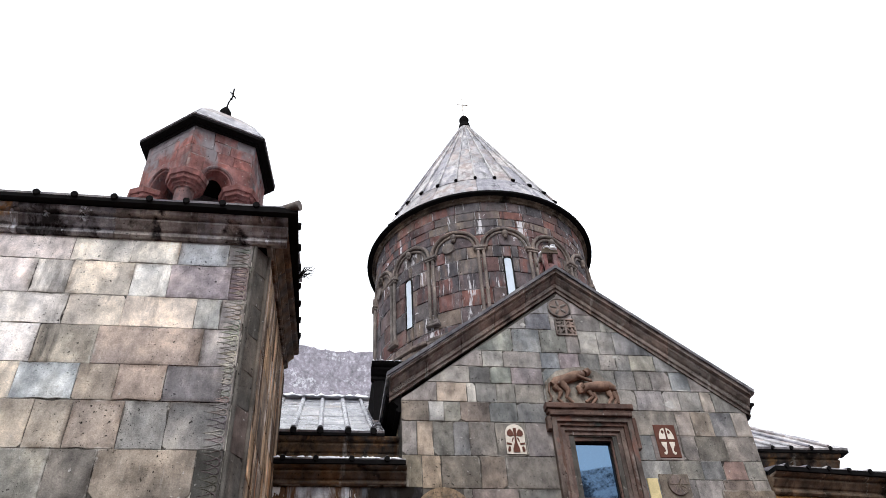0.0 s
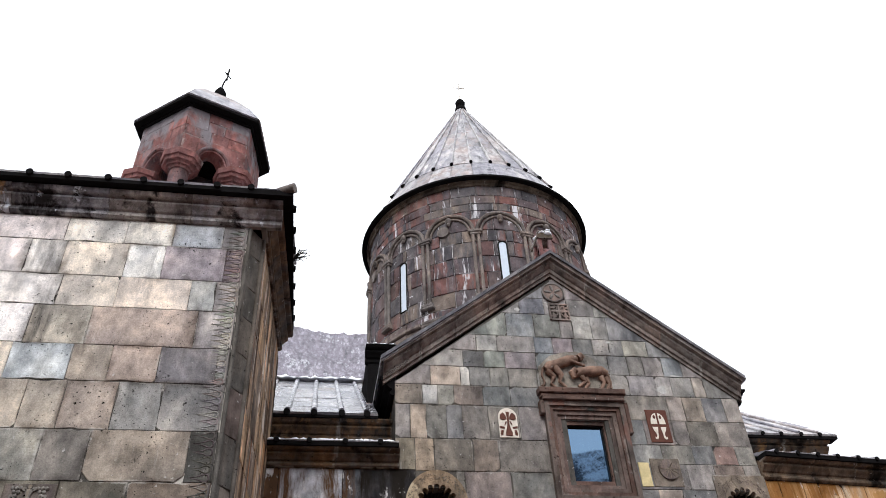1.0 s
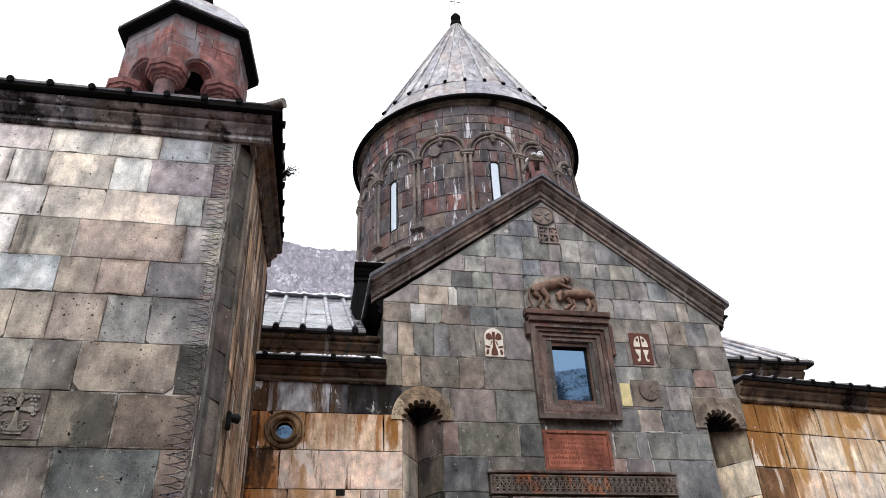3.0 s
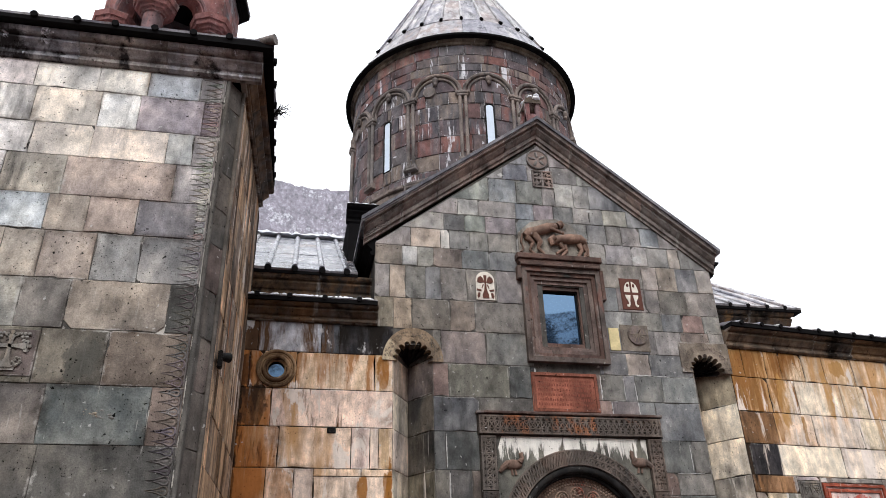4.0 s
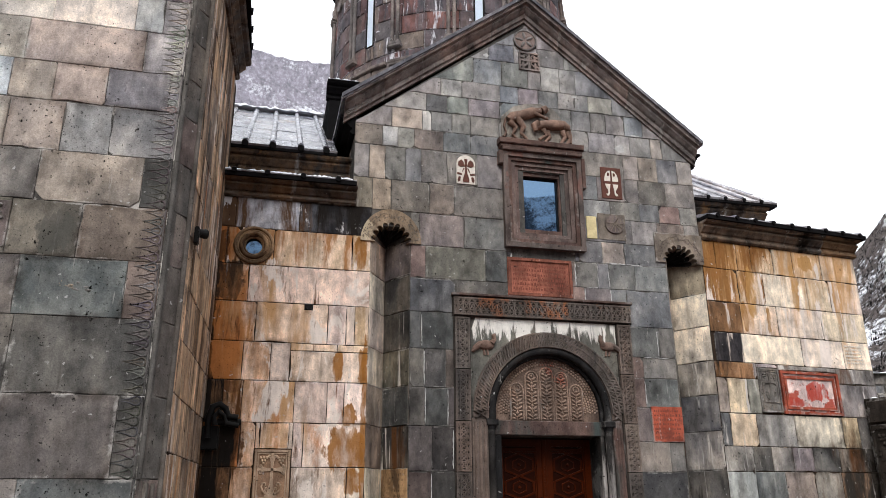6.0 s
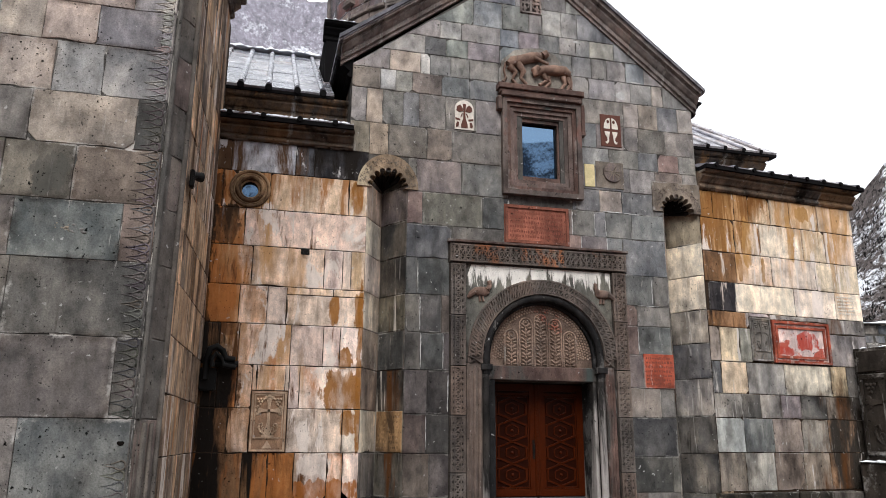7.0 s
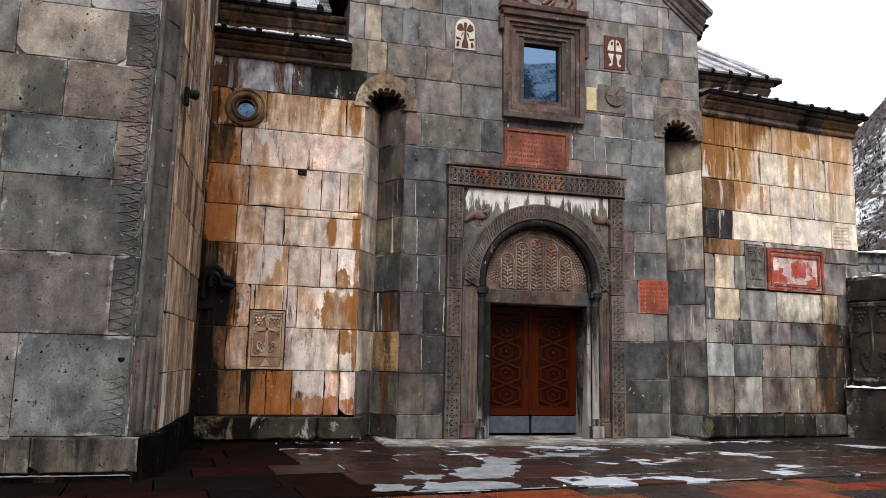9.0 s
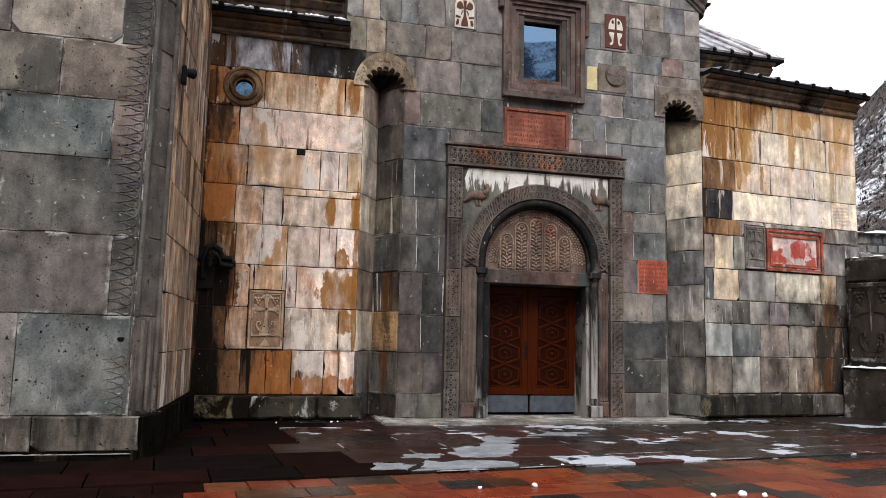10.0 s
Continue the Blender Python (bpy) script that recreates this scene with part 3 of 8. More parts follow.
def ragged(poly, rng, size=0.007):
    """Breaks each side of a block into short uneven pieces, here and there with a chip out of the arris."""
    cx, cz = sum(p[0] for p in poly) / len(poly), sum(p[1] for p in poly) / len(poly)
    out = []
    for p, q in zip(poly, poly[1:] + poly[:1]):
        out.append(p)
        n = min(5, int(math.hypot(q[0] - p[0], q[1] - p[1]) / 0.13))
        for k in range(1, n):
            t = (k + rng.uniform(-0.3, 0.3)) / n
            x, z = p[0] + (q[0] - p[0]) * t, p[1] + (q[1] - p[1]) * t
            lx, lz = cx - x, cz - z
            inward = (q[1] - p[1], p[0] - q[0])
            ln = math.hypot(*inward) or 1
            sgn = 1 if inward[0] * lx + inward[1] * lz > 0 else -1
            cut = rng.uniform(0, size * 0.6) + (rng.uniform(0.006, 0.022) if rng.random() < 0.06 else 0)
            out.append((x + sgn * inward[0] / ln * cut, z + sgn * inward[1] / ln * cut))
    return out


def block(face, poly, mat, parent, rng, gap=0.006, edge=0.010, proud=0.012, back=0.03, name="stone", rough=False, tone=None):
    """One dressed block of a wall: chamfered arrises, a slightly uneven face."""
    poly = ragged(poly, rng) if rough else poly
    cx, cz = sum(p[0] for p in poly) / len(poly), sum(p[1] for p in poly) / len(poly)

    def shrink(by):
        res = []
        for x, z in poly:
            dx, dz = x - cx, z - cz
            k = math.hypot(dx, dz) or 1
            res.append((x - math.copysign(min(by, abs(dx) * 0.5), dx), z - math.copysign(min(by, abs(dz) * 0.5), dz)) if abs(dx) > 1e-6 else (x, z - dz / k * by))
        return res

    off = proud + rng.uniform(-0.003, 0.005)
    jit = lambda: rng.uniform(-0.0025, 0.0025)  # noqa: E731
    outer = [(x + jit(), z + jit()) for x, z in shrink(gap)]
    inner = [(x + jit(), z + jit()) for x, z in shrink(gap + edge)]
    centre = face.at(cx, cz)
    vs = [face.at(x, z, -back) - centre for x, z in outer] + [face.at(x, z, off - edge * 0.9) - centre for x, z in outer]
    vs += [face.at(x, z, off + jit() * 0.7) - centre for x, z in inner]
    n = len(poly)
    fs = [(i + k * n, (i + 1) % n + k * n, (i + 1) % n + (k + 1) * n, i + (k + 1) * n) for k in (0, 1) for i in range(n)] + [tuple(range(2 * n, 3 * n))]
    me = bpy.data.meshes.new(name)
    me.from_pydata([tuple(v) for v in vs], [], fs)
    me.materials.append(mat)
    ob = new(name, me)
    ob.location = centre
    ob.parent = parent
    if tone:
        k = rng.uniform(0.9, 1.1)
        ob.color = (*[c * k * rng.uniform(0.97, 1.03) for c in tone], 1)
    return ob


def chipped(r, rng, tilt=0.0):
    """The outline of a block, now and then with a broken corner."""
    poly = [(r[0], r[2]), (r[1], r[2]), (r[1] + tilt, r[3]), (r[0], r[3])]
    for ci in range(4):
        if rng.random() < 0.10:
            cx, cz = (r[0], r[1], r[1], r[0])[ci], (r[2], r[2], r[3], r[3])[ci]
            sx, sz = (-1, 1, 1, -1)[ci], (-1, -1, 1, 1)[ci]
            ka, kb, size = sx * rng.uniform(0.4, 1), sz * rng.uniform(0.4, 1), rng.uniform(0.012, 0.05)
            poly = clip(poly, ka, kb, ka * cx + kb * cz - size)
    return poly


def lay(face, r, mat, parent, rng, cuts=(), tilt=0.0, **more):
    poly = chipped(r, rng, tilt)
    for c in cuts:
        poly = clip(poly, *c)
        if len(poly) < 3:
            return
    if max(p[0] for p in poly) - min(p[0] for p in poly) < 0.04 or max(p[1] for p in poly) - min(p[1] for p in poly) < 0.04:
        return
    block(face, poly, mat, parent, rng, **{"gap": rng.uniform(0.001, 0.0045), "edge": rng.uniform(0.004, 0.010), "rough": True, **more})


class Masonry:
    """A wall face laid course by course: row(bottom, top, joint, tone, joint, tone, ... joint)."""

    def __init__(self, face, parent, mat, seed, holes=(), cuts=(), longest=1.45, **more):
        self.face, self.parent, self.mat, self.holes, self.cuts, self.longest, self.more = face, parent, mat, holes, cuts, longest, more
        # pale scales the tone of the courses laid after it is set
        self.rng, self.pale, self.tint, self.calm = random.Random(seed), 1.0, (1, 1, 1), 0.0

    def row(self, z0, z1, *spec):
        for x0, tone, x1 in zip(spec[::2], spec[1::2], spec[2::2]):
            pieces = max(1, math.ceil((x1 - x0) / self.longest))
            xs = [x0] + [x0 + (x1 - x0) * (k + self.rng.uniform(-0.2, 0.2)) / pieces for k in range(1, pieces)] + [x1]
            for a, b in zip(xs, xs[1:]):
                for r in cut_rects((a, b, z0, z1), self.holes):
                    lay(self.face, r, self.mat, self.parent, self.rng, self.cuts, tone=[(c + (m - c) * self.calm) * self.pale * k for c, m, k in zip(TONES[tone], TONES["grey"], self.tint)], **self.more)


TONES = {
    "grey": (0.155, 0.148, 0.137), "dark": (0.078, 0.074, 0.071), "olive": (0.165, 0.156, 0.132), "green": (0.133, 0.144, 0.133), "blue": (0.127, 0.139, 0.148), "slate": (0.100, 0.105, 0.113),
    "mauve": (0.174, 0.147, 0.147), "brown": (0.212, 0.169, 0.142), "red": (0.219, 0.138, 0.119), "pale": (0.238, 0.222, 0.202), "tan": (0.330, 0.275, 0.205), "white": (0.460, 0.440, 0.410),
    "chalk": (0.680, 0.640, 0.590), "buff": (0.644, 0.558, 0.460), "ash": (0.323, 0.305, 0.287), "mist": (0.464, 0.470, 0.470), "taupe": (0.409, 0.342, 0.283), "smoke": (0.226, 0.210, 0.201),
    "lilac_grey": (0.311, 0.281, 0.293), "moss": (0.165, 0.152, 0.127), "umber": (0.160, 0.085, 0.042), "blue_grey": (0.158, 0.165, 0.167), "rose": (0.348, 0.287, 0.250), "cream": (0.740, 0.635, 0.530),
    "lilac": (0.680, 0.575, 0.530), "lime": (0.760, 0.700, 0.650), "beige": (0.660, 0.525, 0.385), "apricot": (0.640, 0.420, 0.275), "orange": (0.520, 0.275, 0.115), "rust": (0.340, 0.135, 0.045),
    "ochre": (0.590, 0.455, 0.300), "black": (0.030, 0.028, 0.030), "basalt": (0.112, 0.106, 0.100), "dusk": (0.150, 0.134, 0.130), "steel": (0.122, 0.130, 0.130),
}


def ashlar(face, a0, a1, courses, parent, pick, seed, width=(0.5, 1.1), holes=(), cuts=(), breaks=None, **more):
    """Courses of blocks between a0 and a1; pick(a, z, rng) gives each block's stone."""
    rng = random.Random(seed)
    for k, (z0, z1) in enumerate(zip(courses, courses[1:])):
        xs = [a0]
        fixed = (breaks or {}).get(k)
        if fixed:
            xs = [a0, *[x for x in fixed if a0 < x < a1], a1]
            first = xs[1] if len(xs) > 2 else a1
            while first - xs[0] > width[1] * 1.2:
                first -= rng.uniform(*width)
                xs.insert(1, first)
        else:
            while a1 - xs[-1] > width[1] * 1.15:
                xs.append(xs[-1] + min(rng.uniform(*width), a1 - xs[-1] - width[0] * 0.6))
            xs.append(a1)
        for x0, x1 in zip(xs, xs[1:]):
            tilt = rng.uniform(-0.008, 0.008)
            for r in cut_rects((x0, x1, z0, z1), holes):
                lay(face, r, pick((r[0] + r[1]) / 2, (r[2] + r[3]) / 2, rng), parent, rng, cuts, tilt * (r[1] == x1), **more)


def core(bm, face, rects, thick, front=0.0):
    for x0, x1, z0, z1 in rects:
        prism(bm, [face.at(x0, z0, front), face.at(x1, z0, front), face.at(x1, z1, front), face.at(x0, z1, front)], -face.n * thick)


def wall(name, face, rects, mat, label, thick=0.6, extra=None):
    bm = bmesh.new()
    core(bm, face, rects, thick)
    if extra:
        prism(bm, extra, -face.n * thick)
    return tagged(link(name, bm, mat), label, "wall", kind="structure")


CORNICE = [(-0.02, 0), (0.05, 0), (0.085, 0.03), (0.085, 0.065), (0.05, 0.09), (0.05, 0.125), (0.085, 0.14), (0.12, 0.18), (0.175, 0.225), (0.175, 0.255), (0.14, 0.265), (0.14, 0.285), (0.24, 0.30), (0.265, 0.33), (0.265, 0.36), (-0.02, 0.36)]


def cornice(face, a0, a1, z, parent, mat, seed, profile=CORNICE, length=(0.9, 1.5), name="cornice_stone"):
    rng = random.Random(seed)
    a = a0
    while a < a1 - 0.01:
        b = min(a + rng.uniform(*length), a1)
        b = a1 if a1 - b < 0.4 else b
        bm = bmesh.new()
        j = rng.uniform(-0.008, 0.008)
        moulding(bm, face.at(a + 0.003, z, j), face.at(b - 0.003, z, j), face.n, (0, 0, 1), profile)
        part(name, bm, mat, parent)
        a = b


def rib_roof(face, a0, a1, eave_d, eave_z, top_d, top_z, parent, spacing, seed, mat, edge=True, rib_r=0.055, first=0.5, snow=0.0):
    """Stone roof slabs between half-round ribs, from the eave up the slope."""
    rng = random.Random(seed)
    a = a0
    edges = [a0]
    x = a0 + spacing * first
    while x < a1 - 0.1:
        edges.append(x)
        x += spacing * rng.uniform(0.93, 1.07)
    edges.append(a1)
    slope = face.n * (top_d - eave_d) + Vector((0, 0, top_z - eave_z))
    lift = slope.cross(face.u).normalized()
    if lift.z < 0:
        lift = -lift
    rows = max(1, round(slope.length / 0.75))
    for x0, x1 in zip(edges, edges[1:]):
        for k in range(rows):
            bm = bmesh.new()
            p, q = face.at(x0 + 0.004, eave_z, eave_d) + slope * (k / rows), face.at(x1 - 0.004, eave_z, eave_d) + slope * (k / rows)
            up = lift * (0.05 + rng.uniform(0, 0.012) + 0.012)
            s = slope * (1.0 / rows + 0.02)
            prism(bm, [p, q, q + s, p + s], up)
            part("roof_slab", bm, mat, parent)
    for x in edges[1:-1]:
        bm = bmesh.new()
        p = face.at(x, eave_z, eave_d + 0.03) + lift * 0.06
        tube(bm, p + slope * 0.03, p + slope, rib_r, rib_r, 10)
        part("roof_rib", bm, mat, parent)
    if edge:
        bm = bmesh.new()
        moulding(bm, face.at(a0, eave_z, eave_d), face.at(a1, eave_z, eave_d), face.n, (0, 0, 1), [(-0.25, -0.03), (0.015, -0.03), (0.015, 0.05), (-0.25, 0.05)])
        for x in edges[1:-1]:
            p = face.at(x, eave_z + 0.05, eave_d + 0.05)
            tube(bm, p - face.n * 0.2, p, rib_r * 1.1, rib_r * 1.1, 10)
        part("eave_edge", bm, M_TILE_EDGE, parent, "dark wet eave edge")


def heap(bm, p0, p1, width, height, rng, across, n=24):
    """A lumpy strip of lying snow from p0 to p1."""
    p0, p1, across = Vector(p0), Vector(p1), Vector(across).normalized()
    rings = []
    for i in range(n + 1):
        c = p0.lerp(p1, i / n)
        k = (0.35 + 0.65 * rng.random()) * (0.15 if i in (0, n) else 1)
        rings.append([bm.verts.new(c + across * width * s * (0.7 + 0.5 * rng.random()) + Vector((0, 0, height * k * h))) for s, h in ((-0.5, 0), (-0.3, 0.8), (0.05, 1), (0.35, 0.7), (0.5, 0))])
    for A, B in zip(rings, rings[1:]):
        for k in range(4):
            bm.faces.new((A[k], A[k + 1], B[k + 1], B[k]))
        bm.faces.new((A[0], B[0], B[4], A[4]))
    bm.faces.new(rings[0])
    bm.faces.new(rings[-1][::-1])

# ---- ground ----


m_ground, nt, b = material("wet_trodden_earth", 0.5)
vec = position(nt)
nt.links.new(ramp(nt, noise_of(nt, vec, 0.4, 9), [(0.35, (0.045, 0.035, 0.03)), (0.6, (0.06, 0.05, 0.044)), (0.75, (0.3, 0.3, 0.31))]), b.inputs["Base Color"])
bump(nt, b, noise_of(nt, vec, 8, 8), 0.5, 0.03)
bm = bmesh.new()
for x0, x1, y0, y1 in ((-2500, 2500, -2500, 2500),):
    bm.faces.new([bm.verts.new(p) for p in ((x0, y0, -0.16), (x1, y0, -0.16), (x1, y1, -0.16), (x0, y1, -0.16))])
ground = tagged(link("ground", bm, m_ground), "dark wet earth with patches of old snow", "ground", kind="structure")


def paving_material(name, colours, rough, slush, seed, gloss_var=0.2, wetness=0.4):
    m, nt, b = material(name, rough, 0.0, wetness)
    vec = position(nt)
    info = nt.nodes.new("ShaderNodeObjectInfo")
    base = ramp(nt, info.outputs["Random"], [(i / len(colours), c) for i, c in enumerate(colours)], "CONSTANT")
    mid, fine = noise_of(nt, vec, 4, 8, 0.6, seed), noise_of(nt, vec, 55, 4, 0.7, seed + 1)
    base = mix(nt, 0.7, base, grey_ramp(nt, mid, 0.3, 0.7, 0.55, 1.5), "MULTIPLY")
    base = mix(nt, 0.5, base, grey_ramp(nt, fine, 0.3, 0.7, 0.6, 1.4), "MULTIPLY")
    wet = grey_ramp(nt, noise_of(nt, position(nt, (0.9, 1.6, 1)), 0.8, 7, 0.55, seed + 2), 0.42, 0.56)
    rgh = mix(nt, wet, (rough + gloss_var,) * 3, (rough,) * 3)
    if slush:
        f = noise_of(nt, position(nt, (0.95, 1.35, 1)), 1.0, 11, 0.6, seed + 5)
        f = math_node(nt, "ADD", f, math_node(nt, "MULTIPLY", math_node(nt, "SUBTRACT", info.outputs["Random"], 0.5), 0.09))
        s = grey_ramp(nt, f, slush, slush + 0.012)
        base = mix(nt, s, base, mix(nt, fine, (0.34, 0.36, 0.40), (0.58, 0.61, 0.66)))
        rgh = mix(nt, s, rgh, (0.35, 0.35, 0.35))
    nt.links.new(base, b.inputs["Base Color"])
    nt.links.new(rgh, b.inputs["Roughness"])
    bump(nt, b, mix(nt, 0.5, fine, mid), 0.25, 0.008)
    return m


M_SLAB = paving_material("wet_dark_paving", [(0.026, 0.015, 0.012), (0.018, 0.014, 0.013), (0.042, 0.016, 0.012), (0.022, 0.018, 0.017)], 0.24, 0.575, 201, 0.16, 0.16)
# wet slabs with the shade beside the west building put into their colour
M_SLAB_SHADED = paving_material("shaded_wet_brown_paving", [(0.009, 0.0045, 0.0035), (0.012, 0.005, 0.004), (0.006, 0.0045, 0.004)], 0.5, 0, 211, 0.25, 0.0)
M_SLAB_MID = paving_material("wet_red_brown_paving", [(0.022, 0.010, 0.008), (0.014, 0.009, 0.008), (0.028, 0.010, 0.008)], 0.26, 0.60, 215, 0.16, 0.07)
M_TILES = paving_material("wet_red_tiles", [(0.150, 0.026, 0.010), (0.100, 0.020, 0.009), (0.018, 0.014, 0.013), (0.155, 0.036, 0.013), (0.026, 0.018, 0.014), (0.125, 0.022, 0.010), (0.045, 0.020, 0.010), (0.105, 0.032, 0.013)], 0.24, 0, 221, 0.16, 0.12)


def flag(x0, x1, y0, y1, z, mat, parent, rng, name, gap=0.008):
    """One paving slab with a rounded rim, a little out of level."""
    cx, cy = (x0 + x1) / 2, (y0 + y1) / 2
    hx, hy = (x1 - x0) / 2 - gap, (y1 - y0) / 2 - gap
    t = [rng.uniform(-0.004, 0.004) for _ in range(4)]
    vs, fs = [], []
    for k, (s, h) in enumerate(((0, -0.1), (0, -0.006), (0.006, 0))):
        for i, (a, c) in enumerate(((-1, -1), (1, -1), (1, 1), (-1, 1))):
            vs.append((a * (hx - s), c * (hy - s), h + (t[i] if k else 0)))
    for k in (0, 1):
        fs += [(i + 4 * k, (i + 1) % 4 + 4 * k, (i + 1) % 4 + 4 * k + 4, i + 4 * k + 4) for i in range(4)]
    fs.append((8, 9, 10, 11))
    me = bpy.data.meshes.new(name)
    me.from_pydata(vs, [], fs)
    me.materials.append(mat)
    ob = new(name, me)
    ob.matrix_basis = PAVE @ Matrix.Translation((cx, cy, z))
    ob.parent = parent


# paving laid along the terrace edge
PAVE = Matrix.Translation((-5.6, -4.85, 0)) @ Matrix.Rotation(math.atan2(0.83, 7.7), 4, "Z")
rng = random.Random(7)
bm = bmesh.new()
box(bm, -3, 22, -17, 7, -0.16, -0.135)
bm.transform(PAVE)
pavement = tagged(link("pavement", bm, m_ground), "wet stone paving of the church courtyard", "pavement", kind="structure")
joints = bmesh.new()
y = 0.0
while y < 5.05:
    dy = rng.uniform(0.5, 0.85)
    x = -2.0 + rng.uniform(-0.6, 0)
    while x < 14.5:
        dx = rng.uniform(0.65, 1.3)
        # slab colour darkens in steps towards the shaded west building
        flag(x, x + dx, y, y + dy, -0.03, M_SLAB if x > 3.1 + rng.uniform(-0.6, 0.4) else M_SLAB_MID if x > 1.6 + rng.uniform(-0.5, 0.3) else M_SLAB_SHADED, pavement, rng, "paving_slab")
        for p, q, across in ((Vector((x, y, -0.036)), Vector((dx, 0, 0)), (0, 1, 0)), (Vector((x, y, -0.036)), Vector((0, dy, 0)), (1, 0, 0))):
            if x > 1.8 and rng.random() < 0.42:
                f0 = rng.uniform(0, 0.5)
                heap(joints, p + q * f0, p + q * min(1.0, f0 + rng.uniform(0.3, 0.9)), rng.uniform(0.012, 0.045), 0.010, rng, across, 14)
        x += dx
    y += dy
joints.transform(PAVE)
y = -0.02
for row in range(11):
    dy = 0.4
    x = -2.2 + (0.3 if row % 2 else 0)
    while x < 13.5:
        dx = rng.choice((0.38, 0.42, 0.5, 0.6))
        flag(x, x + dx, y - dy, y, -0.052, M_TILES if x > 0.15 + 0.1 * row else M_SLAB_SHADED, pavement, rng, "paving_tile", 0.003)
        x += dx
    y -= dy

# films of slush over single slabs before the door
slush = bmesh.new()
for ring in ([(-3.12, -4.62), (-2.62, -4.66), (-2.05, -4.56), (-1.95, -4.1), (-2.35, -3.92), (-2.86, -4.02)], [(-2.45, -3.76), (-1.95, -3.80), (-1.55, -3.20), (-1.42, -2.75), (-1.75, -2.62), (-2.12, -3.0), (-2.42, -3.22)],
             [(-1.85, -2.62), (-1.38, -2.72), (-1.20, -2.20), (-1.55, -2.02)], [(-3.62, -4.36), (-3.24, -4.42), (-3.02, -4.16), (-3.45, -4.06)], [(-3.05, -3.72), (-2.66, -3.80), (-2.55, -3.55), (-2.90, -3.42)],
             [(-0.9, -2.0), (-0.2, -2.1), (0.05, -1.75), (-0.6, -1.6)]):
    edge = []
    for (ax, ay), (bx, by) in zip(ring, ring[1:] + ring[:1]):
        n = max(3, int(math.hypot(bx - ax, by - ay) / 0.035))
        for k in range(n):
            px, py = ax + (bx - ax) * k / n, ay + (by - ay) * k / n
            v = noise.noise_vector((px * 3.0, py * 3.0, 1.0)) * 0.15 + noise.noise_vector((px * 9.0, py * 9.0, 4.0)) * 0.10
            py = max(py + v.y, -4.82 + 0.1078 * (px + v.x + 5.6))
            edge.append((px + v.x, py, -0.040))
    prism(slush, edge, (0, 0, 0.0145))
tagged(part("slush_film", slush, M_SLUSH_PALE, pavement, "flat film of melting snow"), kind="stuff")
tagged(part("snow_in_joints", joints, M_SLUSH_PALE, pavement, "thin lines of old snow between the slabs"), kind="stuff")

# the tiles go on over the rest of the courtyard
bm = bmesh.new()
for row in range(30):
    y1 = y - row * 0.4
    x = -3.0 + (0.3 if row % 2 else 0)
    while x < 13.5:
        dx = rng.choice((0.38, 0.42, 0.5, 0.6))
        box(bm, x + 0.003, x + dx - 0.003, y1 - 0.397, y1 - 0.003, -0.15, -0.052 + rng.uniform(-0.004, 0.004))
        x += dx
bm.transform(PAVE)
m_far_tiles = paving_material("wet_red_tiles_beyond", [(0.11, 0.026, 0.013)], 0.15, 0, 231)
tagged(part("paving_tiles_beyond", bm, m_far_tiles, pavement), kind="stuff")

# ---- church front ----
FRONT = Face((0, 0))
GABLE_CUT = [(-0.755, 1.0, 10.33), (0.80, 1.0, 10.22)]
NICHE_L, NICHE_R = (-3.14, -2.45), (2.43, 3.20)
DOOR, PORTAL = (-0.86, 0.92, -0.1, 2.25), (-1.66, 1.56, -0.1, 4.50)
WINDOW = (-0.62, 0.68, 5.60, 7.25)
NICHE_TOP = 5.74
front_holes = [(-1.12, 1.18, -0.1, 3.66), (-0.33, 0.40, 5.80, 7.03), (*NICHE_R, -0.1, NICHE_TOP), (*NICHE_L, -0.1, NICHE_TOP)]
rects = cut_rects((-3.48, 3.20, -0.1, 7.70), front_holes)
front_core = [FRONT.at(a, z) for a, z in ((-3.48, 7.70), (3.20, 7.70), (-0.15, 10.30))]
wall_front = wall("wall_front", FRONT, rects, M_MORTAR, "gabled church front of coursed grey basalt blocks", 0.62, front_core)
front = Masonry(FRONT, wall_front, M_FRONT, 11, cuts=GABLE_CUT,
                holes=[PORTAL, WINDOW, (-3.14, -2.45, -1, NICHE_TOP), (*NICHE_R, -1, NICHE_TOP), (-3.48, -3.14, -1, 6.05), (-0.70, 0.52, 4.6, 5.35)])
# under the gable, over the animals; paler, drier stone with sky light painted in
# pale falls course by course: weaker light towards the ground is in the tones
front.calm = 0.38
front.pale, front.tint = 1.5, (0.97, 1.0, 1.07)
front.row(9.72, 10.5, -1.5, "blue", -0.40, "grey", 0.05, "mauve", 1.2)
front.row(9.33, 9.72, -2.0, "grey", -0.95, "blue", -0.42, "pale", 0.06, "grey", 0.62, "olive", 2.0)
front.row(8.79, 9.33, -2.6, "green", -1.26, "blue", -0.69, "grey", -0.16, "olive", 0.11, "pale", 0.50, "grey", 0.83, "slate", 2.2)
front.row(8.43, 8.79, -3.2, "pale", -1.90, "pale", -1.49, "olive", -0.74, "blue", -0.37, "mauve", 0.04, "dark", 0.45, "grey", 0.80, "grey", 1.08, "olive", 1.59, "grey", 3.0)
